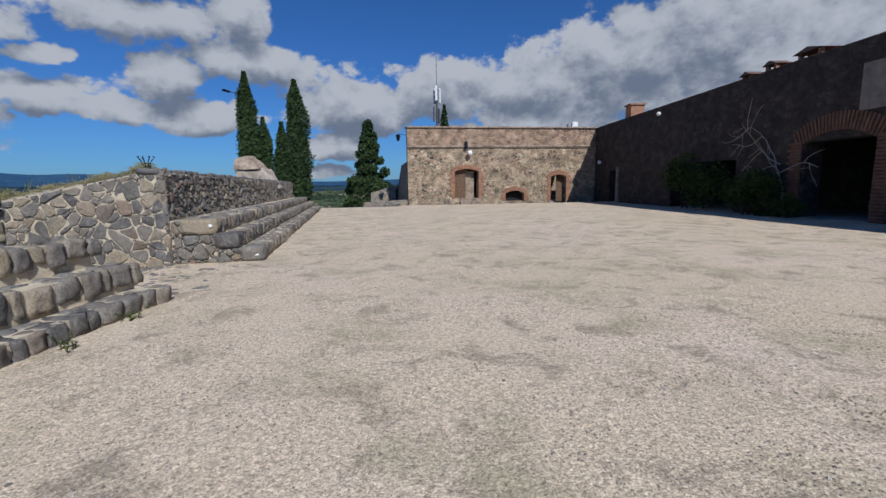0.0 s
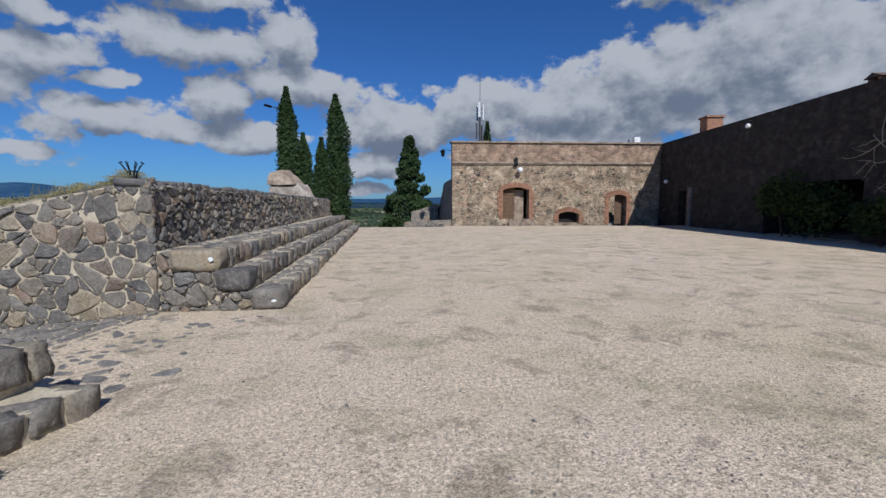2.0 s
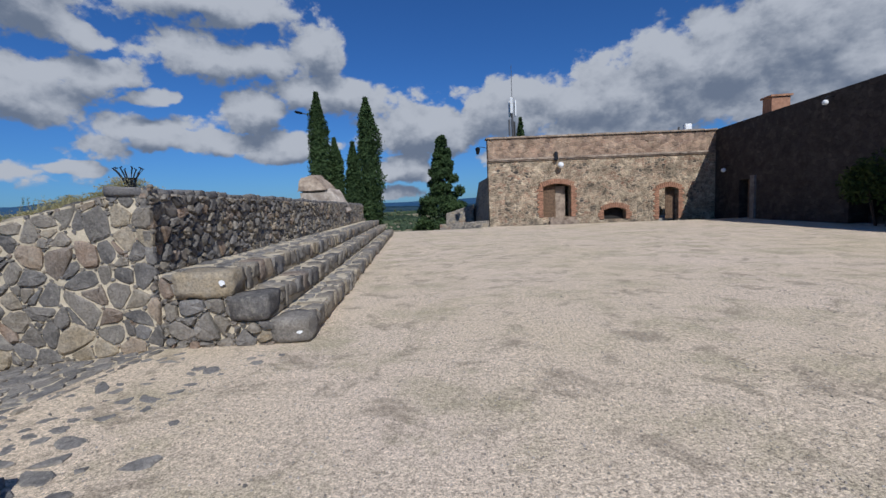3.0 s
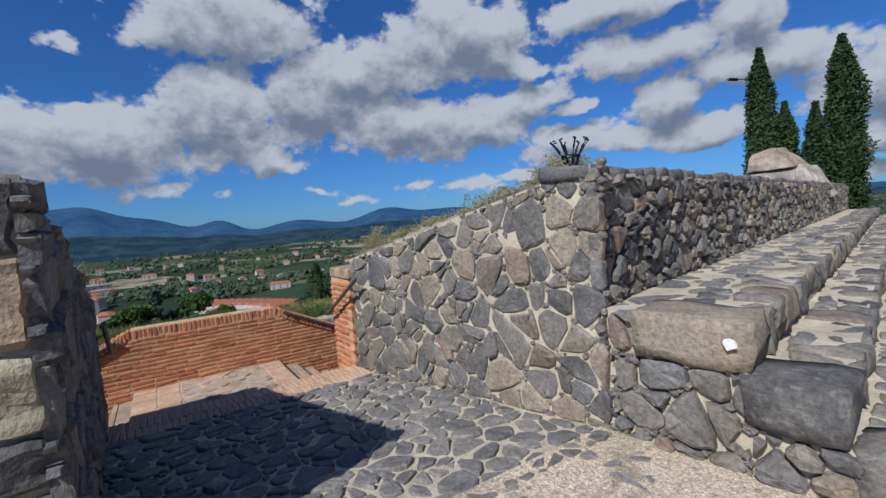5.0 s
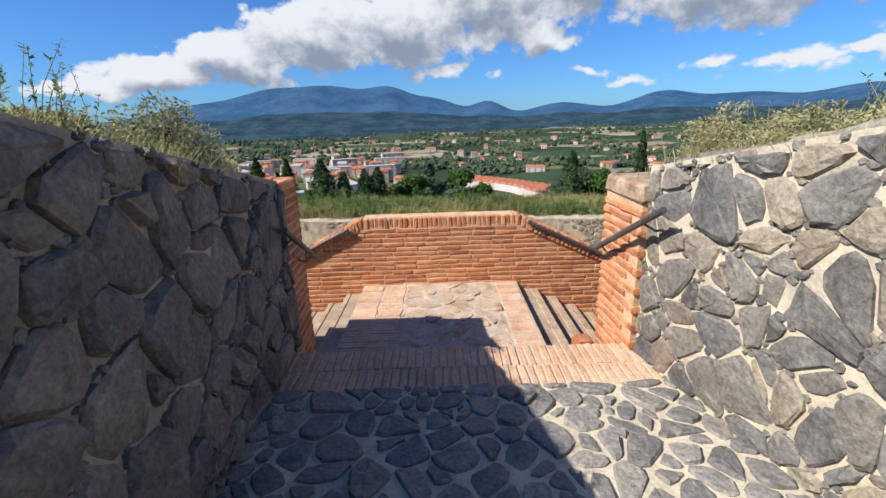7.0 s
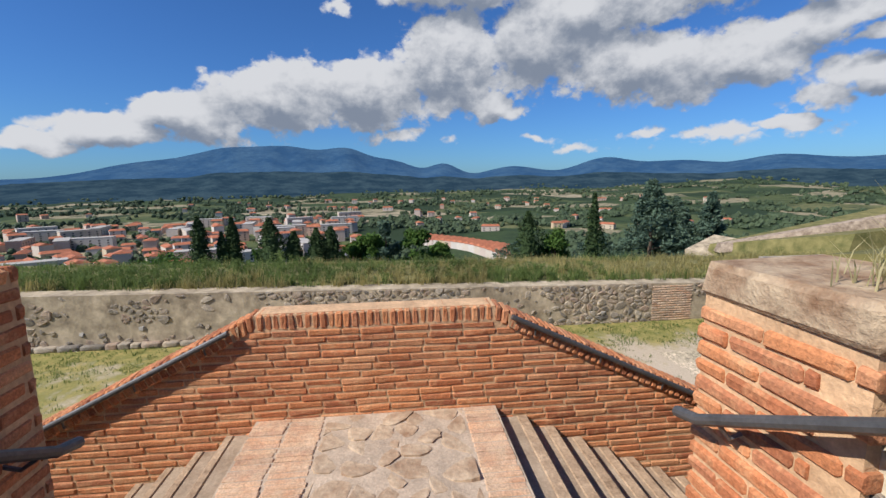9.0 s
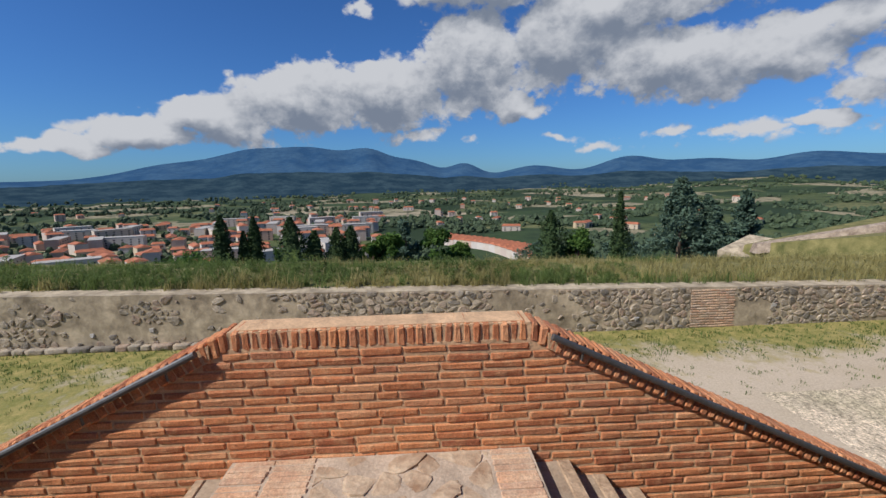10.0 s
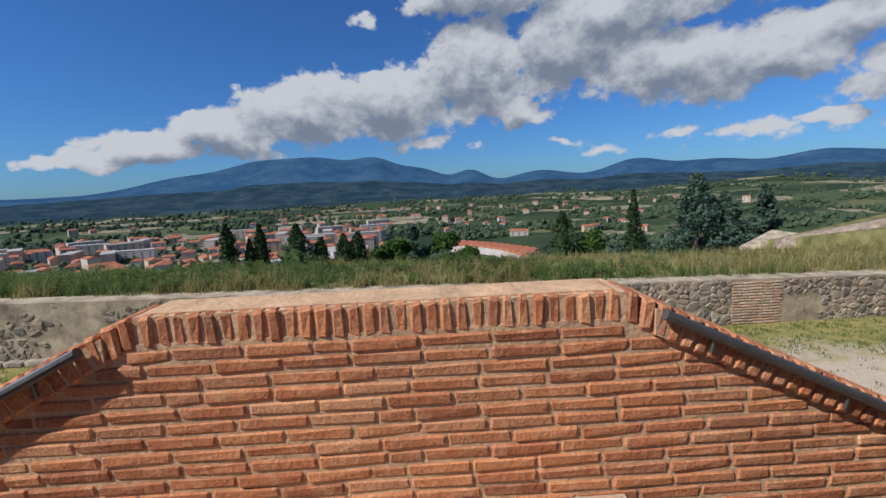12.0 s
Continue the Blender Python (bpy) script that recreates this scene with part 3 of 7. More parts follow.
def shrink(poly, d):
    """The polygon drawn in by d on all sides (convex), or None."""
    area = sum(poly[i][0] * poly[(i + 1) % len(poly)][1] - poly[(i + 1) % len(poly)][0] * poly[i][1] for i in range(len(poly)))
    sg = 1 if area > 0 else -1
    res = list(poly)
    for i in range(len(poly)):
        a, b = poly[i], poly[(i + 1) % len(poly)]
        ex, ey = b[0] - a[0], b[1] - a[1]
        ln = math.hypot(ex, ey)
        if ln < 1e-6:
            continue
        nx, ny = sg * ey / ln, -sg * ex / ln
        res = clip_poly(res, a[0] - nx * d, a[1] - ny * d, nx, ny)
        if len(res) < 3:
            return None
    return res


def rounded(poly, k, rng):
    """Cuts each corner, so that a stone is not sharp-cornered; very short sides are dropped."""
    out = []
    n = len(poly)
    for i, p in enumerate(poly):
        a, b = poly[i - 1], poly[(i + 1) % n]
        for q in (a, b):
            t = min(0.46, k * rng.uniform(0.6, 1.3))
            out.append((p[0] + (q[0] - p[0]) * t + rng.uniform(-0.009, 0.009), p[1] + (q[1] - p[1]) * t + rng.uniform(-0.009, 0.009)))
    res = []
    for p in out:
        if not res or math.hypot(p[0] - res[-1][0], p[1] - res[-1][1]) > 0.018:
            res.append(p)
    return res


def stone_geo(poly, depth, rng, swell=0.35):
    """A stone set in mortar, in its own frame (u, v, outwards): sunk root, rounded shoulder, bulging face."""
    n = len(poly)
    cu, cv = sum(p[0] for p in poly) / n, sum(p[1] for p in poly) / n
    tilt_u, tilt_v = rng.uniform(-0.13, 0.13), rng.uniform(-0.13, 0.13)
    verts = []
    for s, w in ((1.0, -0.03), (0.98, depth * 0.40), (0.84, depth * 0.90)):
        for p in poly:
            a, b = (p[0] - cu) * s, (p[1] - cv) * s
            wob = 0.0 if w < 0 else rng.uniform(-0.30, 0.30) * depth
            verts.append((a, b, w + wob + (a * tilt_u + b * tilt_v if w > 0 else 0)))
    verts.append((rng.uniform(-0.02, 0.02), rng.uniform(-0.02, 0.02), depth * (1 + swell * rng.uniform(0.0, 0.6))))
    faces = []
    for r in (0, 1):
        for i in range(n):
            j = (i + 1) % n
            faces.append((r * n + i, r * n + j, (r + 1) * n + j, (r + 1) * n + i))
    for i in range(n):
        faces.append((2 * n + i, 2 * n + (i + 1) % n, 3 * n))
    return (cu, cv), verts, faces


def face_frame(origin, u, v):
    """A wall's frame: u along it, v up it, w outwards."""
    u, v = Vector(u).normalized(), Vector(v).normalized()
    w = u.cross(v).normalized()
    m = Matrix((u, v, w)).transposed().to_4x4()
    m.translation = Vector(origin)
    return m


def rubble(parent, fr, outline, su, sv, rng, material, joined_material, joint=0.022, depth=0.035, name="stone", limit=300, near=None, skip=None, swell=0.35, cut=0.23, chinks=0.0):
    """Lays stones over a convex part of a face: up to limit as pieces of their own, those past that as one mesh."""
    polys = cells(outline, su, sv, rng, skip)
    corners = [q for p in polys for q in p] if chinks else []
    polys = [q for p in polys if (q := shrink(p, joint / 2 * rng.uniform(0.4, 1.3)))]
    polys = [rounded(p, cut, rng) for p in polys]
    polys = [p for p in polys if len(p) >= 4]
    if near:
        polys.sort(key=lambda p: near(sum(a for a, _ in p) / len(p), sum(b for _, b in p) / len(p)))
    rest_v, rest_f = [], []
    # small chinking stones pressed into the mortar where the joints meet
    for cu, cv in corners:
        if rng.random() < chinks:
            r0 = rng.uniform(0.014, 0.034)
            a0 = rng.uniform(0, 6.283)
            ring = [(r0 * rng.uniform(0.7, 1.3) * math.cos(a0 + i * 1.0472), r0 * 0.75 * rng.uniform(0.7, 1.2) * math.sin(a0 + i * 1.0472)) for i in range(6)]
            _, v, f = stone_geo(ring, depth * rng.uniform(0.35, 0.7), rng, swell)
            o = len(rest_v)
            m = fr @ Matrix.Translation((cu + rng.uniform(-0.01, 0.01), cv + rng.uniform(-0.01, 0.01), 0))
            rest_v += [m @ Vector(q) for q in v]
            rest_f += [[i + o for i in q] for q in f]
    for i, p in enumerate(polys):
        area = sum(p[k][0] * p[(k + 1) % len(p)][1] - p[(k + 1) % len(p)][0] * p[k][1] for k in range(len(p)))
        if area < 0:
            p = p[::-1]
        (cu, cv), v, f = stone_geo(p, depth * rng.uniform(0.55, 1.5), rng, swell)
        if i < limit:
            ob = new(name, mesh_of(name, v, f, material))
            ob.parent = parent
            ob.matrix_local = fr @ Matrix.Translation((cu, cv, 0))
        else:
            o = len(rest_v)
            m = fr @ Matrix.Translation((cu, cv, 0))
            rest_v += [m @ Vector(q) for q in v]
            rest_f += [[k + o for k in q] for q in f]
    if rest_f:
        ob = new(name + "_field", mesh_of(name + "_field", rest_v, rest_f, joined_material))
        ob.parent = parent
        tagged(ob, "small rubble stones set in lime mortar", kind="stuff")


def blades(name, label, spots, rng, material, height, width, per=5, lean=0.5, kind="stuff"):
    """Grass or weeds: thin bent blades in tufts round the spots."""
    v, f = [], []
    for (x, y, z), s in spots:
        for _ in range(per):
            a = rng.uniform(0, 6.283)
            h = height * s * rng.uniform(0.45, 1.15)
            w = width * rng.uniform(0.6, 1.3)
            bx, by = x + rng.gauss(0, 0.07), y + rng.gauss(0, 0.07)
            lx, ly = math.cos(a) * lean * h * rng.uniform(0.1, 1), math.sin(a) * lean * h * rng.uniform(0.1, 1)
            sx, sy = -math.sin(a) * w, math.cos(a) * w
            o = len(v)
            v += [(bx - sx, by - sy, z - 0.03), (bx + sx, by + sy, z - 0.03), (bx + lx * 0.35 + sx * 0.8, by + ly * 0.35 + sy * 0.8, z + h * 0.55),
                  (bx + lx * 0.35 - sx * 0.8, by + ly * 0.35 - sy * 0.8, z + h * 0.55), (bx + lx, by + ly, z + h)]
            f += [(o, o + 1, o + 2, o + 3), (o + 3, o + 2, o + 4)]
    return tagged(new(name, mesh_of(name, v, f, material)), label, "grass", kind=kind)

# ---- large structure ----
RNG = random.Random(11)


def north_y(x):
    return 8.535 + 0.108 * x


def south_y(x):
    return 5.63 + 0.078 * x


def ramp_z(x):
    return -0.33 * min(1.0, max(0.0, (-2.4 - x) / 3.25))


T_ORIGIN = Vector((-0.79, 8.45, 0))
T_DIR = Vector((-0.184, 0.983, 0)).normalized()
T_OUT = Vector((0.983, 0.184, 0)).normalized()


def on_terrace(off, along, z):
    """A place by its way behind the lowest bench's front, its way along the benches and its height."""
    return T_ORIGIN - T_OUT * off + T_DIR * along + Vector((0, 0, z))


def hull(bm, pts_lo, pts_hi):
    lo = [bm.verts.new(p) for p in pts_lo]
    hi = [bm.verts.new(p) for p in pts_hi]
    n = len(lo)
    bm.faces.new(lo[::-1])
    bm.faces.new(hi)
    for i in range(n):
        bm.faces.new((lo[i], lo[(i + 1) % n], hi[(i + 1) % n], hi[i]))


def column(bm, foot, z0, z1):
    """A prism over a footprint; z1 is a number or a list of heights."""
    zs = z1 if isinstance(z1, (list, tuple)) else [z1] * len(foot)
    hull(bm, [(x, y, z0) for x, y in foot], [(x, y, z) for (x, y), z in zip(foot, zs)])


# courtyard: gravel, slightly uneven
def courtyard():
    v, f, at = [], [], {}
    xs = [-8 + 0.5 * i for i in range(52)]
    ys = [-12 + 0.5 * i for i in range(90)]
    for i, x in enumerate(xs):
        for j, y in enumerate(ys):
            at[i, j] = len(v)
            z = 0.02 * noise.noise((x * 0.5, y * 0.5, 0)) + 0.010 * noise.noise((x * 1.7, y * 1.7, 3))
            v.append((x, y, z if x > -2.6 else z - 0.01))
    for i in range(len(xs) - 1):
        for j in range(len(ys) - 1):
            if xs[i] < -2.6 and ys[j] < 8.4:
                continue
            if xs[i] < 0.4 and ys[j] > 30.9:
                continue
            f.append((at[i, j], at[i + 1, j], at[i + 1, j + 1], at[i, j + 1]))
    ob = structure("ground", mesh_of("ground", v, f, M_GRAVEL, True), M_GRAVEL, "pale sandy gravel courtyard with worn patches", "ground")
    bm = bmesh.new()
    column(bm, [(-2.6, -12), (17.4, -12), (17.4, 31), (-6.3, 31), (-2.6, 8.6)], -4.2, -0.06)
    structure("wall_platform", bm, M_FARWALL, "stone platform under the gravel courtyard", "platform")
    return ob


courtyard()

M_LANDBED = plain('dusty_landing_bed', (0.45, 0.35, 0.26), 0.95, var=0.3, scale=4, bump=0.5)
# ramp bed and brick edge
bm = bmesh.new()
N = 14
row = []
for i in range(N + 1):
    x = -2.35 - (5.62 - 2.35) * i / N
    row.append([bm.verts.new((x, south_y(x) - 0.1 + (north_y(x) - south_y(x) + 0.2) * j / 8, ramp_z(x) - 0.012 + 0.012 * noise.noise((x * 2, j * 0.7, 0)))) for j in range(9)])
for a, b in zip(row, row[1:]):
    for j in range(8):
        bm.faces.new((a[j], a[j + 1], b[j + 1], b[j]))
ramp = structure("floor_ramp", bm, M_MORTAR, "sloping ramp paved with grey basalt slabs in pale mortar", "ramp")

LAND = -0.77           # the stair landing
EDGE = -0.335          # the brick edge above the short steps
YARD = -3.5            # the lower yard
bm = bmesh.new()
box(bm, -6.14, -5.62, 4.9, 8.2, -4.0, EDGE - 0.006)
strip = structure("floor_brick_edge", bm, M_MORTAR_BRICK, "worn brick edge along the end of the ramp", "step")
bm = bmesh.new()
box(bm, -6.42, -6.14, 4.9, 8.2, -4.0, EDGE - 0.216)
box(bm, -6.72, -6.42, 4.9, 8.2, -4.0, LAND - 0.006)
entry_steps = structure("stairs_entry", bm, M_MORTAR_BRICK, "short brick steps down to the stair landing", "stairs")
bm = bmesh.new()
box(bm, -8.78, -6.72, 5.27, 7.42, -4.0, LAND - 0.006)
landing = structure("floor_landing", bm, M_LANDBED, "brick-bordered stair landing with terracotta and stone patching", "landing")

# passage walls
bm = bmesh.new()
column(bm, [(-6.05, north_y(-6.05)), (-2.49, north_y(-2.49)), (-2.80, 9.2), (-6.05, 9.2)], -4.0, [1.09, 1.79, 1.77, 1.06])
wall_n = structure("wall_north", bm, M_MORTAR, "rubble wall of grey basalt in pale lime mortar beside the ramp", "wall")
bm = bmesh.new()
column(bm, [(-6.35, south_y(-6.35)), (-6.35, 4.5), (-2.78, 4.5), (-2.78, south_y(-2.78))], -4.0, [1.03, 1.03, 1.77, 1.77])
# the wall's shade is partly put into its darker stone and mortar colours
wall_s = structure("wall_south", bm, M_MORTAR_OLD, "dark basalt rubble wall beside the ramp, with its shade in the colour", "wall")

# upper terrace walls behind the benches
W_OFF, W_LEN = 1.70, 20.5
bm = bmesh.new()
pts = [on_terrace(W_OFF, 0.16, 0), on_terrace(W_OFF, W_LEN, 0), on_terrace(W_OFF + 0.6, W_LEN, 0), on_terrace(W_OFF + 0.6, 0.4, 0)]
column(bm, [(p.x, p.y) for p in pts], -0.5, [1.74, 1.74, 1.74, 1.74])
wall_t = structure("wall_terrace", bm, M_MORTAR_OLD, "long low wall of small dark stones above the benches", "wall")
bm = bmesh.new()
far = on_terrace(W_OFF + 0.5, W_LEN, 0)
column(bm, [(-6.65, north_y(-6.1) + 0.45), (-2.9, north_y(-2.9) + 0.45), (far.x, far.y), (far.x - 3.0, far.y)], -4.0, [0.98, 1.62, 1.60, 1.55])
structure("ground_terrace_north", bm, M_TURF, "grass-grown earth fill behind the terrace wall", "ground")
bm = bmesh.new()
column(bm, [(-6.65, -12), (-2.9, -12), (-2.9, south_y(-2.9) - 0.4), (-6.65, south_y(-6.4) - 0.4)], -4.0, [1.0, 1.66, 1.66, 0.98])
structure("ground_terrace_south", bm, M_TURF, "grass-grown earth fill behind the south wall", "ground")
bm = bmesh.new()
column(bm, [(-3.3, -12), (-2.80, -12), (-2.80, 4.5), (-3.3, 4.5)], -0.5, 1.72)
wall_ts = structure("wall_terrace_south", bm, M_MORTAR_OLD, "rubble wall above the southern benches", "wall")

# outer retaining walls under both terraces
bm = bmesh.new()
box(bm, -6.95, -6.62, 8.3, 30, -4.05, 0.92)
structure("wall_retaining_north", bm, M_FARWALL, "high rubble retaining wall under the terrace", "wall")
bm = bmesh.new()
box(bm, -6.95, -6.62, -12, 4.72, -4.05, 0.92)
structure("wall_retaining_south", bm, M_FARWALL, "high rubble retaining wall under the terrace", "wall")

# lower yard, outer wall and bank
v, f = [], []
nx, ny = 30, 70
for i in range(nx + 1):
    for j in range(ny + 1):
        x, y = -18.9 + 12.4 * i / nx, -26 + 76 * j / ny
        v.append((x, y, YARD + 0.03 * noise.noise((x * 0.4, y * 0.4, 1))))
for i in range(nx):
    for j in range(ny):
        a = i * (ny + 1) + j
        f.append((a, a + ny + 1, a + ny + 2, a + 1))
structure("ground_yard", mesh_of("ground_yard", v, f, M_YARD, True), M_YARD, "lower yard of trodden sand and thin yellow turf", "ground")

OUT_X = -18.5


def out_top(y):
    return -1.92 - 0.0185 * y


bm = bmesh.new()
prism(bm, [(-30, -4.6), (46, -4.6), (46, out_top(46)), (-30, out_top(-30))], 0, OUT_X - 0.7, OUT_X)
wall_o = structure("wall_outer", bm, M_OUTER, "old outer wall of rubble with patches of worn plaster", "wall")
v, f = [], []
prof = ((-19.0, -0.06), (-19.9, 0.02), (-22, 0.05), (-26, -0.45), (-31, -2.0), (-38, -6.0))
ys = [-34 + 2.0 * j for j in range(46)]
for j, y in enumerate(ys):
    for i, (x, z) in enumerate(prof):
        v.append((x, y, out_top(y) + z + 0.12 * noise.noise((x * 0.35, y * 0.35, 2)) * (i > 0)))
for j in range(len(ys) - 1):
    for i in range(len(prof) - 1):
        a = j * len(prof) + i
        f.append((a, a + len(prof), a + len(prof) + 1, a + 1))
structure("ground_bank", mesh_of("ground_bank", v, f, M_TURF, True), M_TURF, "grassy bank behind the outer wall", "ground")


# land to the horizon
def ground_height(x, y):
    cx, cy = x + 5, y - 12
    r = math.hypot(cx, cy)
    k = min(1.0, max(0.0, (r - 30) / 110.0))
    k = k * k * (3 - 2 * k)
    z = -6.0 - 65 * k
    if r > 120:
        w = min(1.0, (r - 120) / 300)
        z += w * (7 * noise.noise((x * 0.0045, y * 0.0045, 0)) + 3 * noise.noise((x * 0.013, y * 0.013, 5)))
    if r > 900:
        a = math.atan2(-cx, cy)
        w = min(1.0, (r - 900) / 1500)
        side = 0.5 + 0.5 * math.tanh((radians(78) - a) * 3.0)
        z += w * w * (side * 42 + 8 + (12 + 34 * side) * noise.noise((x * 0.0016, y * 0.0016, 9)))
    return z


v, f = [], []
radii = [2.0, 20, 34, 44, 52, 62, 75, 90, 110, 135, 165, 200, 245, 300, 360, 430, 510, 610, 730, 870, 1030, 1220, 1450, 1720, 2050, 2450, 2900]
SEG = 128
for r in radii:
    for s in range(SEG):
        a = 2 * math.pi * s / SEG
        x, y = -5 - r * math.sin(a), 12 + r * math.cos(a)
        v.append((x, y, ground_height(x, y)))
for i in range(len(radii) - 1):
    for s in range(SEG):
        a, b = i * SEG + s, i * SEG + (s + 1) % SEG
        f.append((a, b, b + SEG, a + SEG))
f.append(tuple(range(SEG))[::-1])
structure("ground_valley", mesh_of("ground_valley", v, f, M_LAND, True), M_LAND, "wooded hillside and valley with fields", "ground")

# ranges, by yaw: (yaw, degrees over the level) swells
SWELLS = ((150, 0.53, 14.0), (130, 0.38, 9.0), (118, 2.02, 6.0), (110, 3.10, 5.0), (103, 3.58, 5.0), (96, 3.45, 4.0), (90, 2.05, 3.5), (84, 1.86, 2.6), (75, 1.52, 5.0), (64, 2.24, 4.5), (56, 1.61, 4.5), (47, 1.83, 5.0), (38, 1.28, 6.0), (27, 0.98, 9.0), (12, 0.35, 10.0), (-15, 1.21, 20.0))


def ridge(yaw_deg, layer):
    e = 0.25
    for y0, h, w in SWELLS:
        d = (yaw_deg - y0) / w
        e += h * math.exp(-d * d)
    return e


def range_mesh(dist, scale, jag, seed, low):
    v, f = [], []
    n = 420
    for i in range(n + 1):
        yd = 190 - 300 * i / n
        a = radians(yd)
        e = ridge(yd, 0) * scale + jag * (noise.noise((yd * 0.10, seed, 0)) + 0.5 * noise.noise((yd * 0.31, seed, 4)) + 0.22 * noise.noise((yd * 1.1, seed, 8)))
        top = dist * math.tan(radians(max(0.1, e)))
        for k in range(7):
            q = k / 6
            r = dist * (0.72 + 0.28 * q)
            z = low + (top - low) * q ** 1.3 + (0.10 * (top - low) * noise.noise((yd * 0.4, q * 6, seed)) if 0 < k < 6 else 0)
            v.append((-5 - r * math.sin(a), 12 + r * math.cos(a), z))
    for i in range(n):
        for k in range(6):
            o = i * 7 + k
            f.append((o, o + 7, o + 8, o + 1))
    return v, f


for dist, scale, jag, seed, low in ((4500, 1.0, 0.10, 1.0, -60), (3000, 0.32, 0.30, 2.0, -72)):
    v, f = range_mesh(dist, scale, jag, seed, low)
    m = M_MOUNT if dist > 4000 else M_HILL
    structure("backdrop_range", mesh_of("backdrop_range", v, f, m, True), m, "wooded mountains on the horizon, painted blue with haze" if dist > 4000 else "dark wooded hills before the mountains, with blue haze painted in", "mountains")

# courtyard buildings
F0, F1 = Vector((0.95, 33.45, 0)), Vector((16.15, 35.45, 0))
F_DIR = (F1 - F0).normalized()
F_IN = Vector((-F_DIR.y, F_DIR.x, 0))


def facade_pt(u, depth, z):
    return F0 + F_DIR * u + F_IN * depth + Vector((0, 0, z))


def slab(bm, u0, u1, d0, d1, z0, z1, fn=None):
    fn = fn or facade_pt
    q = [(u0, d0), (u1, d0), (u1, d1), (u0, d1)]
    hull(bm, [fn(u, d, z0) for u, d in q], [fn(u, d, z1) for u, d in q])

# courtyard front building: wall in strips round the openings
H_F, H_W, RISE = 5.75, 4.30, 0.26
OPEN = ((3.62, 5.50, 0.42, 2.72), (7.70, 9.20, 0.12, 0.98), (11.45, 12.75, 0.0, 2.20))
bm = bmesh.new()
us = [0.0] + [q for o in OPEN for q in o[:2]] + [15.4]
for a, b in zip(us, us[1:]):
    hole = [o for o in OPEN if o[0] == a and o[1] == b]
    if hole:
        _, _, z0, z1 = hole[0]
        if z0 > 0.01:
            slab(bm, a, b, 0, 0.7, -0.3, z0)
        slab(bm, a, b, 0, 0.7, z1, H_W)
    else:
        slab(bm, a, b, 0, 0.7, -0.3, H_W)
wall_f = structure("wall_facade", bm, M_FACADE, "sunlit rubble facade of brown and grey stone", "wall")
bm = bmesh.new()
slab(bm, 0.0, 15.4, 0.004, 0.7, H_W, H_F)
structure("wall_facade_parapet", bm, M_PARAPET, "pinkish weathered parapet band of the facade", "wall")
bm = bmesh.new()
slab(bm, 0.9, 15.4, 6.0, 6.5, -0.3, H_F)
slab(bm, 0.9, 1.4, 0.7, 6.0, -0.3, H_F)
structure("wall_facade_back", bm, M_FACADE, "back and side walls of the courtyard building", "wall")
bm = bmesh.new()
slab(bm, 0.9, 15.4, 0.7, 6.0, 5.3, 5.5)
structure("ceiling_roof", bm, M_PLASTER, "flat roof of the courtyard building", "roof")
bm = bmesh.new()
slab(bm, 1.4, 15.3, 0.7, 6.0, -0.3, 0.02)
structure("floor_rooms", bm, M_PLASTER, "dusty floor inside the courtyard building", "floor")
bm = bmesh.new()
slab(bm, -0.05, 15.2, -0.14, 0.0, 4.32, 4.44)
slab(bm, -0.05, 15.2, -0.08, 0.0, 4.24, 4.32)
structure("trim_cornice", bm, M_PINK, "weathered stone string course under the parapet", "trim")
bm = bmesh.new()
for i in range(34):                                    # broken coping slabs of uneven height
    u = -0.10 + 15.4 * i / 34
    top = H_F + 0.10 + 0.05 * noise.noise((i * 0.7, 0, 0)) + 0.03 * noise.noise((i * 2.3, 5, 0))
    slab(bm, u + 0.006, u + 15.4 / 34 - 0.006, -0.11 + 0.04 * noise.noise((i * 1.3, 9, 0)), 0.75, H_F, top)
structure("trim_coping", bm, M_PINK, "worn coping along the parapet top", "trim")
bm = bmesh.new()
q0, q1, q2 = facade_pt(0.02, 0.4, 0), facade_pt(0.02, 7, 0), facade_pt(-0.75, 7, 0)
hull(bm, [(p.x, p.y, -4) for p in (q0, q1, q2)], [(q0.x, q0.y, 3.3), (q1.x, q1.y, 3.3), (q2.x, q2.y, -0.6)])
structure("wall_batter", bm, M_FARWALL, "shaded battered side wall of the courtyard building", "wall")


def arch_bricks(parent, u0, u1, z0, z1, rise, width, rng):
    """Brick jambs and a flat arch round an opening of the facade."""
    z = z0
    while z < z1 - 0.02:
        for side, u in ((-1, u0), (1, u1)):
            w = width * (1.0 if int(z * 7) % 2 else 0.72)
            cu = u + side * w / 2
            ob = part("brick", block_mesh("brick", (w, 0.24, 0.14), 0.012, 0.006, rng, M_BRICK_FAR), None, parent)
            ob.matrix_local = Matrix.LocRotScale(facade_pt(cu, 0.07, z + 0.08), Euler((0, 0, math.atan2(F_DIR.y, F_DIR.x))), None)
        z += 0.16
    n = max(7, int((u1 - u0 + width) / 0.13))
    for i in range(n):
        k = (i + 0.5) / n
        u = u0 - width * 0.5 + (u1 - u0 + width) * k
        a = (k - 0.5) * 1.1
        ob = part("brick", block_mesh("brick", (0.11, 0.26, 0.34), 0.012, 0.006, rng, M_BRICK_FAR), None, parent)
        ob.matrix_local = Matrix.LocRotScale(facade_pt(u, 0.06, z1 + 0.10 + rise * (1 - (2 * k - 1) ** 2)), Euler((0, a * 0.6, math.atan2(F_DIR.y, F_DIR.x))), None)


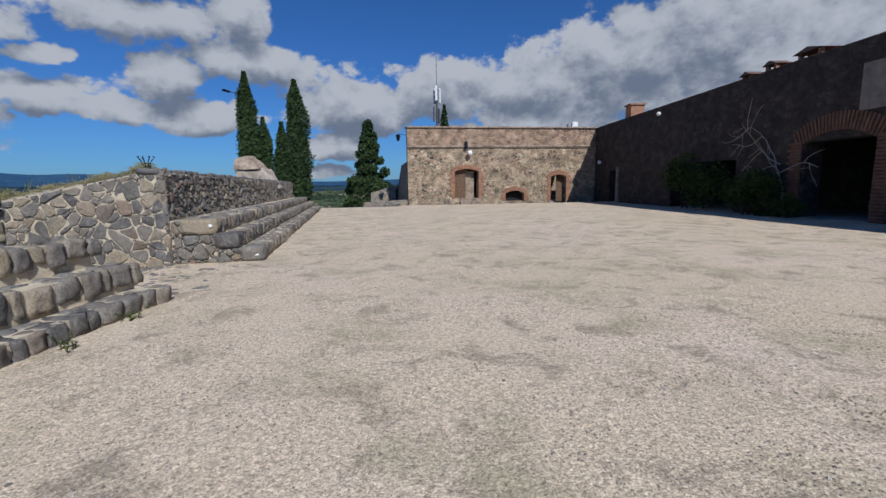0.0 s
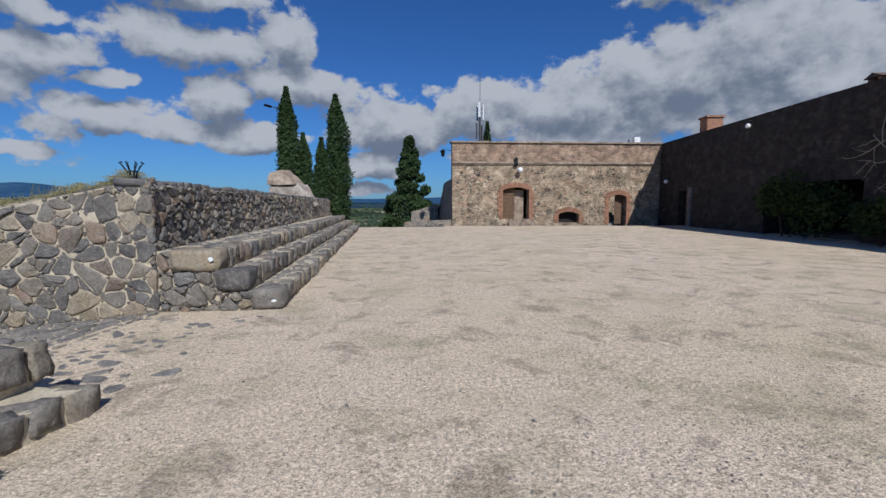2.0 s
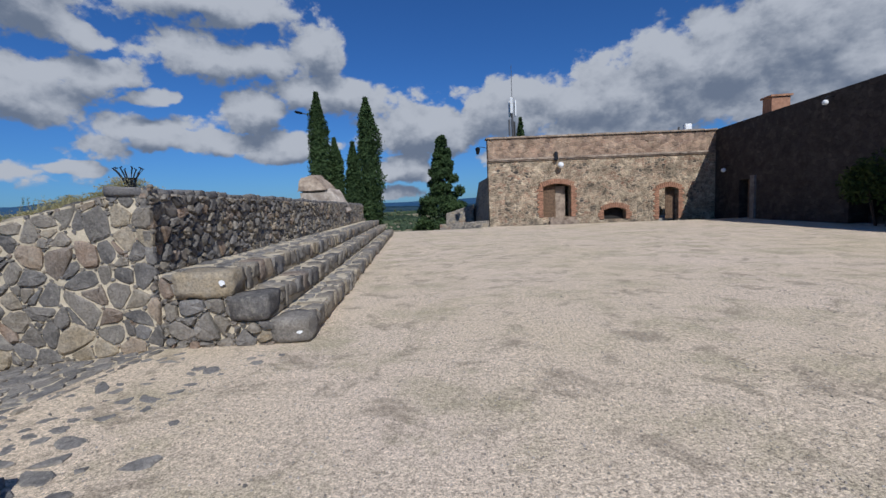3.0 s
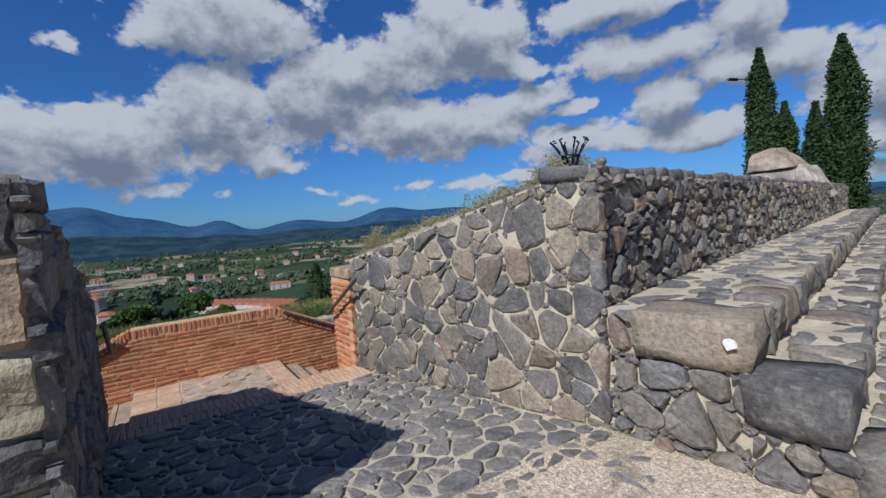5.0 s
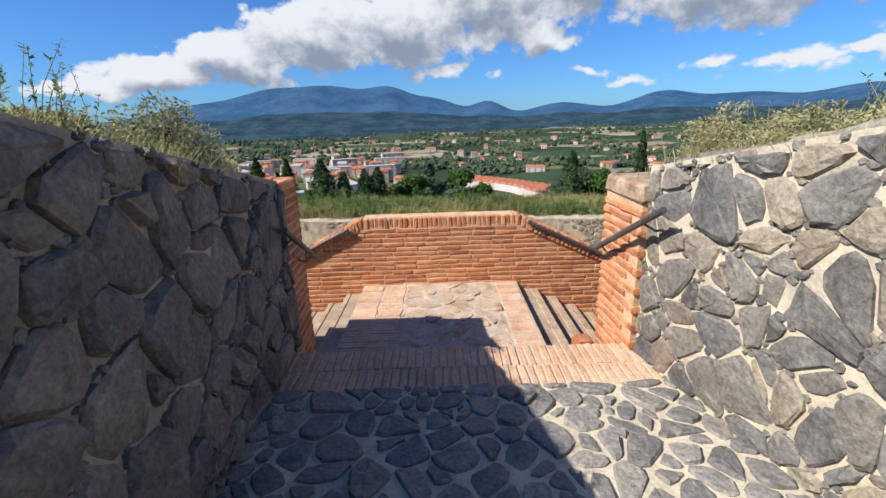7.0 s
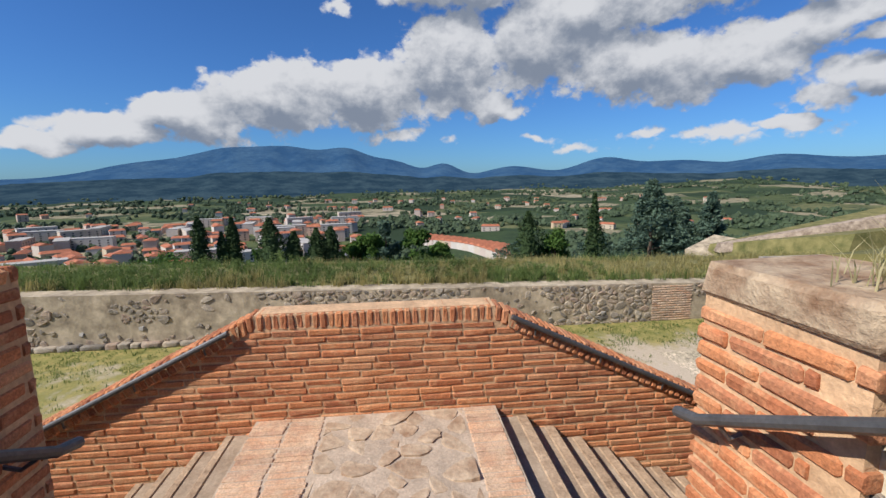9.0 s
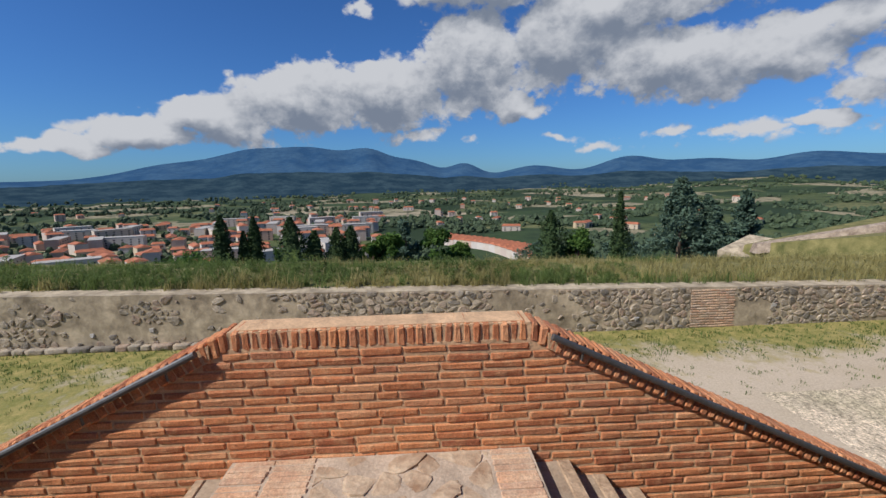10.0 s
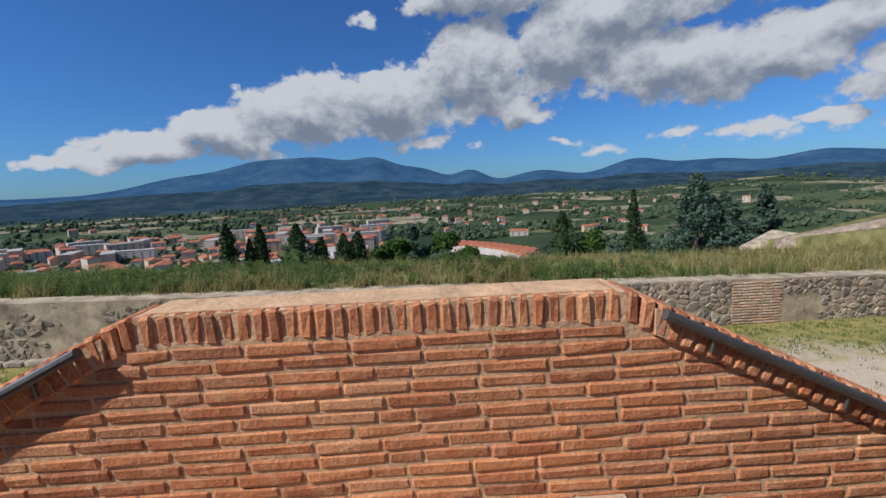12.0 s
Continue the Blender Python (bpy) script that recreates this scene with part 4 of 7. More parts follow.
M_BRICK_FAR = plain("far_brick", (0.36, 0.19, 0.115), 0.9, var=0.35, scale=5, bump=0.4)
for u0, u1, z0, z1 in OPEN:
    bm = bmesh.new()
    for i in range(12):
        k = (i + 0.5) / 12
        slab(bm, u0 + (u1 - u0) * i / 12, u0 + (u1 - u0) * (i + 1) / 12, 0.003, 0.7, z1 - RISE * (2 * k - 1) ** 2 - 0.004, z1)
    part("arch_haunch", bm, M_FACADE, wall_f)
    arch_bricks(wall_f, u0, u1, z0, z1 - RISE, RISE, 0.40, RNG)


def plank_door(label, u0, u1, z0, z1, depth, name="door_leaf"):
    d = thing(name, label, "door", facade_pt(u0, depth, z0))
    d.rotation_euler = (0, 0, math.atan2(F_DIR.y, F_DIR.x))
    n = max(3, round((u1 - u0) / 0.16))
    for i in range(n):
        bm = bmesh.new()
        w = (u1 - u0) / n
        box(bm, i * w + 0.004, (i + 1) * w - 0.004, 0, 0.04, 0, z1 - z0)
        part("plank", bm, M_WOOD, d)
    for z in (0.25, (z1 - z0) * 0.75):
        bm = bmesh.new()
        box(bm, 0.02, u1 - u0 - 0.02, -0.03, 0.0, z, z + 0.12)
        part("rail", bm, M_WOOD, d)
    bm = bmesh.new()
    tube(bm, [(u1 - u0 - 0.12, -0.05, 1.0), (u1 - u0 - 0.12, -0.05, 1.15)], 0.015, 6)
    part("handle", bm, M_IRON, d, "dark iron handle")
    return d


plank_door("closed brown plank leaf of the arched doorway", 3.62, 4.55, 0.42, 2.72, 0.35)
plank_door("weathered plank door half in shade", 12.1, 12.75, 0.0, 2.2, 0.45)
# added pale sheet in place of the lit interior behind the open half
bm = bmesh.new()
slab(bm, 4.55, 5.25, 0.55, 0.69, 0.42, 2.5)
structure("wall_pale_infill", bm, M_PINK, "pale sheet standing in for the lit interior past the open door half", "wall")
bm = bmesh.new()
slab(bm, 4.0, 5.9, -0.35, -0.02, -0.05, 0.2)
slab(bm, 4.1, 5.8, -0.02, 0.0, -0.05, 0.40)
structure("step_door", bm, M_PINK, "low stone step before the arched doorway", "step")
# near-black sheet across the vent, painted as the shade inside it
bm = bmesh.new()
slab(bm, 7.7, 9.2, 0.5, 0.55, 0.12, 0.98)
structure("wall_vent_back", bm, M_DARK, "near-black sheet painted as the shade inside the low vent", "recess")


def wall_lamp(label, m, globe=0.13):
    lamp = thing("wall_lamp", label, "lamp")
    lamp.matrix_basis = m
    bm = bmesh.new()
    tube(bm, [(0, 0, 0.55), (0, -0.25, 0.55), (0, -0.32, 0.45)], 0.025, 6)
    arm = part("bracket", bm, M_IRON, lamp)
    bm = bmesh.new()
    bmesh.ops.create_uvsphere(bm, u_segments=12, v_segments=8, radius=globe, matrix=Matrix.Translation((0, -0.32, 0.30)))
    part("globe", bm, M_GLASS_WHITE, arm, "white opal globe")
    return lamp


F_ROT = Euler((0, 0, math.atan2(F_DIR.y, F_DIR.x)))
wall_lamp("white globe lamp on a dark bracket on the facade", Matrix.LocRotScale(facade_pt(4.75, 0, 3.55), F_ROT, None), 0.2)
gl = thing("floodlight", "small dark floodlight under the facade coping", "lamp", facade_pt(4.5, -0.16, 4.62))
bm = bmesh.new()
box(bm, -0.12, 0.12, -0.10, 0.16, -0.45, 0.1)
bmesh.ops.bevel(bm, geom=bm.edges, offset=0.03, segments=2, affect="EDGES")
part("housing", bm, M_IRON, gl)
bm = bmesh.new()
tube(bm, [(0, 0.16, 0.05), (0, 0.0, 0.16), (0, -0.02, 0.06)], 0.02, 6)
part("bracket", bm, M_IRON, gl)
cl = thing("corner_lantern", "old iron lantern on a bracket at the building corner", "lamp", facade_pt(-0.02, 0.2, 4.9))
bm = bmesh.new()
tube(bm, [(0, 0, 0.3), (-0.5, 0, 0.42), (-0.62, 0, 0.3)], 0.02, 6)
part("bracket", bm, M_IRON, cl)
bm = bmesh.new()
bmesh.ops.create_cone(bm, cap_ends=True, segments=6, radius1=0.10, radius2=0.19, depth=0.36, matrix=Matrix.Translation((-0.62, 0, 0.1)))
bmesh.ops.create_cone(bm, cap_ends=True, segments=6, radius1=0.21, radius2=0.03, depth=0.14, matrix=Matrix.Translation((-0.62, 0, 0.35)))
part("lantern", bm, M_IRON, cl)

# right-hand wall with openings, its shade darkened into the colour
R0, R1 = Vector((16.75, -12, 0)), Vector((16.05, 36.3, 0))
R_DIR = (R1 - R0).normalized()
R_IN = Vector((R_DIR.y, -R_DIR.x, 0))


def right_pt(u, depth, z):
    return R0 + R_DIR * u + R_IN * depth + Vector((0, 0, z))


def at_y(y):
    return (y - R0.y) / R_DIR.y


R_OPEN = ((at_y(13.2), at_y(15.9), 0.0, 2.75), (at_y(19.3), at_y(24.4), 0.0, 2.35), (at_y(31.4), at_y(32.6), 0.0, 2.3))
H_R = 5.78
bm = bmesh.new()
us = [0.0] + [q for o in R_OPEN for q in o[:2]] + [48.4]
for a, b in zip(us, us[1:]):
    hole = [o for o in R_OPEN if o[0] == a and o[1] == b]
    slab(bm, a, b, 0, 0.8, hole[0][3] if hole else -0.3, H_R, right_pt)
wall_r = structure("wall_east", bm, M_RIGHT, "long rendered wall with old stains, its shade darkened into the colour", "wall")
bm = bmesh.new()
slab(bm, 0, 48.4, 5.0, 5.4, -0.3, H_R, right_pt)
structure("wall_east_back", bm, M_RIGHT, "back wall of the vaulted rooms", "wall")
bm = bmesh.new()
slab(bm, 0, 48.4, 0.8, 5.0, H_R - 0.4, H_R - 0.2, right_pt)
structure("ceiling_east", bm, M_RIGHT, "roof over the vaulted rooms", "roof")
bm = bmesh.new()
slab(bm, 0, 48.4, 0.3, 5.0, -0.3, 0.015, right_pt)
structure("floor_east", bm, M_PLASTER, "dark floor of the vaulted rooms", "floor")
bm = bmesh.new()
slab(bm, at_y(12.4), at_y(13.9), -0.03, 0.0, 3.55, 5.0, right_pt)
structure("panel_plaster", bm, M_PLASTER_DARK, "grey repaired plaster panel on the dark wall", "panel")
rng = random.Random(5)
u0, u1, _, zt = R_OPEN[0]
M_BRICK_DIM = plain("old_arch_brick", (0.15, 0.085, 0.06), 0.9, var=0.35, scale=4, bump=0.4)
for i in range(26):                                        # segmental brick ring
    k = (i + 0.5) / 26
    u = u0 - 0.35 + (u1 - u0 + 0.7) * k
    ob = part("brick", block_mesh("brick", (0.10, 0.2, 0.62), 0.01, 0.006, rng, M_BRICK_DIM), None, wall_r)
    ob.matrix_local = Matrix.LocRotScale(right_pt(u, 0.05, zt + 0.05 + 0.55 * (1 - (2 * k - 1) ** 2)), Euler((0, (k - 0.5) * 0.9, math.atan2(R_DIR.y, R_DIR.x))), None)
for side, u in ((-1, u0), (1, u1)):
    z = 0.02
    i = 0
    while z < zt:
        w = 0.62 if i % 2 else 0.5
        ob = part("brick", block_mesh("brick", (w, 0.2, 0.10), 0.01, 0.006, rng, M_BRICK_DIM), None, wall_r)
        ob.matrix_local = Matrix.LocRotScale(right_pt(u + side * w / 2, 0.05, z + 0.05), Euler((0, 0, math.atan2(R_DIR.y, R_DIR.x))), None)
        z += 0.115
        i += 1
bm = bmesh.new()
u0, u1, _, zt = R_OPEN[2]
slab(bm, u0, u1, 0.5, 0.56, 0.0, zt, right_pt)
structure("door_1", bm, M_WOOD, "closed dark plank door in the shaded wall", "door")
bm = bmesh.new()
slab(bm, at_y(30.9), at_y(31.3), -0.12, 0.0, 0.0, 2.5, right_pt)
structure("trim_jamb", bm, M_PLASTER_DARK, "grey rendered jamb beside the plank door", "trim")
R_ROT = Euler((0, 0, math.atan2(R_DIR.y, R_DIR.x) + math.pi))
wall_lamp("small white lamp on the shaded wall", Matrix.LocRotScale(right_pt(at_y(33.8), 0, 2.7), R_ROT, None), 0.14)
wall_lamp("small white lamp high on the shaded wall", Matrix.LocRotScale(right_pt(at_y(25.5), 0, 5.0), R_ROT, None), 0.12)

# bare vine on the dark wall
vine = thing("bare_vine", "bare pale vine stems climbing the dark wall", "plant", right_pt(at_y(16.9), -0.05, 0.0))
rng = random.Random(21)
M_VINE = plain("pale_vine_bark", (0.34, 0.30, 0.25), 0.9, var=0.2, bump=0.2)


def vine_stem(start, way, length, r, depth):
    bm = bmesh.new()
    pts, rad, p, a = [], [], Vector((0, start[0], start[1])), way
    n = max(4, int(length / 0.22))
    for i in range(n):
        pts.append(p.copy())
        rad.append(r * (1 - 0.6 * i / n))
        a += rng.uniform(-0.35, 0.35)
        p = p + Vector((rng.uniform(-0.015, 0.015), math.sin(a) * length / n, math.cos(a) * length / n))
        if depth < 2 and i > 0 and rng.random() < 0.22:
            vine_stem((p.y, p.z), a + rng.choice((-0.9, 0.9)), length * 0.5, r * 0.6, depth + 1)
    tube(bm, pts, r, 5, rad)
    part("stem", bm, M_VINE, vine)


vine_stem((-0.3, 0.5), 0.1, 4.2, 0.035, 0)
vine_stem((-0.1, 2.0), 1.3, 3.2, 0.03, 1)
vine_stem((0.2, 1.6), -1.2, 2.4, 0.028, 1)


def leaf_cloud(pts_fn, count, size, rng, flat=0.35):
    """Leaf clumps as small bent diamonds at random places, turned at random."""
    v, f = [], []
    for _ in range(count):
        p, s = pts_fn(rng)
        a, b = Vector((rng.gauss(0, 1), rng.gauss(0, 1), rng.gauss(0, 1) * 0.8)).normalized(), Vector((rng.gauss(0, 1), rng.gauss(0, 1), rng.gauss(0, 1)))
        b = (b - a * b.dot(a)).normalized()
        c = a.cross(b)
        l, w = size * s * rng.uniform(0.6, 1.3), size * s * rng.uniform(0.25, 0.55)
        o = len(v)
        v += [p - a * l, p + b * w + c * w * flat, p + a * l, p - b * w + c * w * flat]
        f += [(o, o + 1, o + 2), (o, o + 2, o + 3)]
    return v, f


def bush(label, place, rx, ry, h, count, size, seed, material=None):
    rng = random.Random(seed)
    t = thing("bush", label, "bush", place)
    blobs = [(Vector((rng.uniform(-0.7, 0.7) * rx, rng.uniform(-0.7, 0.7) * ry, rng.uniform(0.2, 0.75) * h)), rng.uniform(0.3, 0.55)) for _ in range(9)]

    def spot(r):
        c, s = r.choice(blobs)
        d = Vector((r.gauss(0, 1), r.gauss(0, 1), r.gauss(0, 1))).normalized() * s * r.uniform(0.6, 1.0)
        q = c + Vector((d.x * rx, d.y * ry, d.z * h * 0.6))
        q.z = max(0.03, q.z)
        return q, 1.0
    v, f = leaf_cloud(spot, count, size, rng)
    part("foliage", mesh_of("foliage", v, f, material or M_BUSH), None, t)
    for _ in range(5):
        bm = bmesh.new()
        e = rng.choice(blobs)[0]
        tube(bm, [(e.x * 0.2, e.y * 0.2, 0), e * 0.5, e], 0.03, 5, [0.035, 0.025, 0.012])
        part("stem", bm, M_BARK, t)
    return t


p = right_pt(at_y(17.6), -0.7, 0)
bush("dark shrub with yellowing leaves against the shaded wall", p, 0.75, 1.5, 1.9, 2600, 0.10, 3)
p = right_pt(at_y(22.4), -0.4, 0)
bush("dark ivy mass hanging over the low opening", p, 0.5, 2.9, 2.9, 3200, 0.11, 4)
p = right_pt(at_y(15.6), -0.5, 0)
bush("low dark shrub beside the brick arch", p, 0.5, 0.7, 1.0, 900, 0.08, 8)


M_OLDTILE = plain('weathered_tile', (0.17, 0.11, 0.085), 0.9, var=0.35, scale=3, bump=0.4)


def chimney(label, place, w, d, h, hood):
    c = thing("chimney", label, "chimney", place)
    bm = bmesh.new()
    box(bm, -w / 2, w / 2, -d / 2, d / 2, -0.3, h)
    bmesh.ops.bevel(bm, geom=bm.edges, offset=0.03, segments=1, affect="EDGES")
    part("shaft", bm, M_BRICK_FAR, c)
    bm = bmesh.new()
    box(bm, -w / 2 - 0.08, w / 2 + 0.08, -d / 2 - 0.08, d / 2 + 0.08, h, h + 0.1)
    part("cornice", bm, M_BRICK_FAR, c)
    if hood:
        for s in (-1, 1):
            for q in (-1, 1):
                bm = bmesh.new()
                box(bm, s * w * 0.4 - 0.07, s * w * 0.4 + 0.07, q * d * 0.4 - 0.07, q * d * 0.4 + 0.07, h + 0.1, h + 0.30)
                part("post", bm, M_BRICK_FAR, c)
        bm = bmesh.new()
        prism(bm, [(-d / 2 - 0.12, h + 0.30), (d / 2 + 0.12, h + 0.30), (0, h + 0.48)], 0, -w / 2 - 0.12, w / 2 + 0.12)
        part("hood", bm, M_OLDTILE, c)
    return c


chimney("square brick chimney on the roof", right_pt(at_y(30.6), 0.75, H_R - 0.2), 0.95, 0.85, 1.05, False)
for y, w, d, h in ((20.2, 0.5, 0.5, 0.05), (18.8, 0.5, 0.55, 0.15), (16.9, 0.6, 1.1, 0.15)):
    chimney("old roof chimney with a tiled hood", right_pt(at_y(y), 1.1, H_R), w, d, h, True)
fl = thing("floodlight", "small floodlight on the wall top", "lamp", right_pt(at_y(12.9), 0.2, H_R))
bm = bmesh.new()
box(bm, -0.12, 0.12, -0.16, 0.16, 0.12, 0.36)
bmesh.ops.bevel(bm, geom=bm.edges, offset=0.02, segments=1, affect="EDGES")
part("housing", bm, M_IRON, fl)
bm = bmesh.new()
tube(bm, [(0, 0, 0), (0, 0, 0.15)], 0.03, 6)
part("stand", bm, M_IRON, fl)
vu = thing("roof_unit", "small white vent unit on the roof corner", "vent", facade_pt(13.6, 0.5, H_F + 0.13))
bm = bmesh.new()
box(bm, -0.22, 0.22, -0.2, 0.2, 0, 0.42)
bmesh.ops.bevel(bm, geom=bm.edges, offset=0.04, segments=2, affect="EDGES")
part("casing", bm, M_WHITE, vu)
bm = bmesh.new()
tube(bm, [(-0.55, 0, 0), (-0.55, 0, 0.25)], 0.07, 8)
part("cowl", bm, M_STEEL, vu)

# mast behind the building
mast = thing("antenna_mast", "grey lattice antenna mast with panel aerials", "mast", (3.9, 62, -4))
bm = bmesh.new()
tube(bm, [(0, 0, 0), (0, 0, 19.0)], 0.14, 8)
part("pole", bm, M_STEEL, mast)
bm = bmesh.new()
tube(bm, [(0, 0, 19.0), (0, 0, 23.0)], 0.04, 6)
part("spike", bm, M_STEEL, mast)
for k, (a, z) in enumerate(((0.3, 16.6), (2.4, 16.6), (4.5, 16.9), (1.0, 14.0), (3.4, 14.2))):
    bm = bmesh.new()
    box(bm, -0.16, 0.16, -0.09, 0.09, 0, 2.0)
    bmesh.ops.bevel(bm, geom=bm.edges, offset=0.03, segments=1, affect="EDGES")
    ob = part("aerial", bm, M_WHITE if k < 3 else M_STEEL, mast)
    ob.matrix_local = pose(0.42 * math.cos(a), 0.42 * math.sin(a), z, 0, 0, math.degrees(a) + 90)

# low wall and ruin past the courtyard's far end
bm = bmesh.new()
hull(bm, [(-2.3, 32.2, -1.5), (0.9, 32.4, -1.5), (0.9, 32.9, -1.5), (-2.3, 32.7, -1.5)], [(-2.3, 32.2, 0.28), (0.9, 32.4, 0.42), (0.9, 32.9, 0.42), (-2.3, 32.7, 0.28)])
structure("wall_low", bm, M_FARWALL, "low stone kerb wall at the end of the courtyard", "wall")
bm = bmesh.new()
hull(bm, [(-2.6, 38, -4), (-0.1, 38, -4), (-0.1, 41, -4), (-2.6, 41, -4)], [(-2.5, 38, 0.9), (-0.4, 38, 1.5), (-0.4, 41, 1.5), (-2.5, 41, 0.9)])
structure("wall_ruin", bm, M_FARWALL, "ruined stone wall past the courtyard's end", "wall")

# ---- stair parapet, flights, rails ----
P_X = -8.78
CAP_LO, CAP_HI = 0.047, 0.187
PL, PR = 5.31, 7.42            # ends of the level part
SL, SR = 0.49, 0.476           # fall of the two wings


def cap_z(y, z=CAP_LO):
    return z - (SL * (PL - y) if y < PL else SR * (y - PR) if y > PR else 0.0)


Y_LO, Y_HI = 0.0, 12.6
bm = bmesh.new()
prism(bm, [(Y_LO, YARD - 0.2), (Y_HI, YARD - 0.2), (Y_HI, cap_z(Y_HI) + 0.02), (PR, CAP_LO + 0.02), (PL, CAP_LO + 0.02), (Y_LO, cap_z(Y_LO) + 0.02)], 0, P_X - 0.26, P_X - 0.001)
parapet = structure("wall_parapet", bm, M_MORTAR_BRICK, "red brick stair parapet with sloping wings", "parapet")
bm = bmesh.new()
prism(bm, [(PL - 0.02, CAP_LO + 0.02), (PR + 0.02, CAP_LO + 0.02), (PR, CAP_HI - 0.003), (PL, CAP_HI - 0.003)], 0, P_X - 0.29, P_X - 0.006)
prism(bm, [(PL + 0.03, CAP_HI - 0.01), (PR - 0.03, CAP_HI - 0.01), (PR - 0.05, CAP_HI + 0.004), (PL + 0.05, CAP_HI + 0.004)], 0, P_X - 0.27, P_X - 0.035)
part("cap_bed", bm, M_MORTAR_BRICK, parapet)
for ya, yb in ((Y_LO, PL - 0.12), (PR + 0.12, Y_HI)):
    bm = bmesh.new()
    prism(bm, [(ya, cap_z(ya) + 0.0), (yb, cap_z(yb) + 0.0), (yb, cap_z(yb) + 0.12), (ya, cap_z(ya) + 0.12)], 0, P_X - 0.25, P_X + 0.022)
    part("cap_bed", bm, M_MORTAR_BRICK, parapet)

# side flights: each step one solid tread block with a brick nosing
M_TREAD = plain("worn_stone_tread", (0.36, 0.25, 0.165), 0.9, var=0.35, scale=3, bump=0.6, c2=(0.46, 0.36, 0.26))


def flight(name, y0, sign, fall, label):
    st = thing(name, label, "stairs", kind="structure")
    rise, go = 0.13, 0.13 / fall
    n = int((LAND - YARD) / rise)
    for k in range(n):
        z = LAND - rise * (k + 1)
        ya, yb = sorted((y0 + sign * go * k, y0 + sign * go * (k + 1)))
        bm = bmesh.new()
        box(bm, P_X + 0.004, -6.70, ya, yb + 0.002, YARD - 0.1, z)
        step = part("step", bm, M_TREAD, st)
        bm = bmesh.new()
        ye = y0 + sign * go * (k + 1)
        box(bm, P_X + 0.01, -6.72, min(ye, ye - sign * 0.07), max(ye, ye - sign * 0.07) + 0.03 * (sign > 0), z - 0.045, z + 0.012)
        bmesh.ops.bevel(bm, geom=bm.edges, offset=0.008, segments=1, affect="EDGES")
        part("nosing", bm, M_BRICK_PALE, step)
    return st


flight("stairs_north", 7.42, 1, SR, "brick-edged steps going down beside the parapet")
flight("stairs_south", 5.27, -1, SL, "brick-edged steps going down the other way")


def handrail(label, pts, hooks, r=0.024):
    h = thing("handrail", label, "handrail")
    bm = bmesh.new()
    tube(bm, pts, r, 10)
    part("tube", bm, M_STEEL, h)
    for a, b in hooks:
        bm = bmesh.new()
        tube(bm, [a, (Vector(a) + Vector(b)) / 2 + Vector((0, 0, -0.035)), b], 0.009, 6)
        part("bracket", bm, M_STEEL, h)
    return h


RX = P_X + 0.058
for ys, lab in (((5.12, 0.4), "grey steel tube handrail along the southern parapet slope"), ((7.56, 12.6), "grey steel tube handrail along the northern parapet slope")):
    zo = 0.112
    pts = [(RX, ys[0], cap_z(ys[0]) + zo), (RX, ys[1], cap_z(ys[1]) + zo)]
    hooks = []
    for k in range(8):
        y = ys[0] + (ys[1] - ys[0]) * (k + 0.35) / 8
        hooks.append(((RX, y, cap_z(y) + zo - 0.02), (P_X + 0.03, y, cap_z(y) + 0.03)))
    handrail(lab, pts, hooks)
handrail("grey steel tube handrail on the brick pier beside the ramp", [(-5.58, 7.76, 0.875), (-6.50, 7.705, 0.375), (-6.62, 7.70, 0.345)],
         [((-5.8, 7.745, 0.74), (-5.8, 7.93, 0.70)), ((-6.4, 7.71, 0.41), (-6.4, 7.80, 0.37))], 0.023)
handrail("dark steel tube handrail on the shaded wall", [(-5.98, 5.28, 0.73), (-6.72, 5.245, 0.30), (-6.84, 5.24, 0.265)],
         [((-6.15, 5.27, 0.62), (-6.15, 5.12, 0.58)), ((-6.65, 5.245, 0.33), (-6.65, 5.1, 0.30))], 0.023)

# brick piers at the ramp's end
bm = bmesh.new()
column(bm, [(-6.655, 7.815), (-6.02, north_y(-6.05) - 0.045), (-6.02, 8.4), (-6.655, 8.4)], -4.0, 0.83)
pier_n = structure("wall_pier_north", bm, M_MORTAR_BRICK, "brick pier at the end of the rubble wall", "pier")
bm = bmesh.new()
column(bm, [(-6.85, 5.105), (-6.85, 4.55), (-6.33, 4.55), (-6.33, 5.13)], -4.0, 0.99)
pier_s = structure("wall_pier_south", bm, M_MORTAR_BRICK, "brick pier at the end of the shaded wall", "pier")
rng = random.Random(31)
M_CAP = plain("stained_plaster_cap", (0.36, 0.20, 0.11), 0.92, var=0.4, scale=6, bump=0.9, c2=(0.54, 0.42, 0.28))
capm = block_mesh("pier_cap", (0.665, 0.60, 0.14), 0.018, 0.008, rng, M_CAP)
for x, y, z, lab in ((-6.335, 8.105, 0.905, "worn plastered stone cap of the brick pier"),):
    ob = part("pier_cap", capm, None, pier_n, lab)
    ob.location = (x, y, z)
bm = bmesh.new()
box(bm, -6.92, -6.70, 7.66, 7.84, LAND - 0.3, -0.64)
bmesh.ops.bevel(bm, geom=bm.edges, offset=0.03, segments=2, affect="EDGES")
tagged(new("brick_footing", from_bm("brick_footing", bm, M_BRICK)), "small orange brick footing at the pier base", "footing", kind="structure")

# ---- benches: stepped cores ----
TIERS = ((0.0, 0.42, 0.27), (0.42, 0.80, 0.56), (0.80, 1.42, 0.84))
B_LEN = 20.3
bm = bmesh.new()
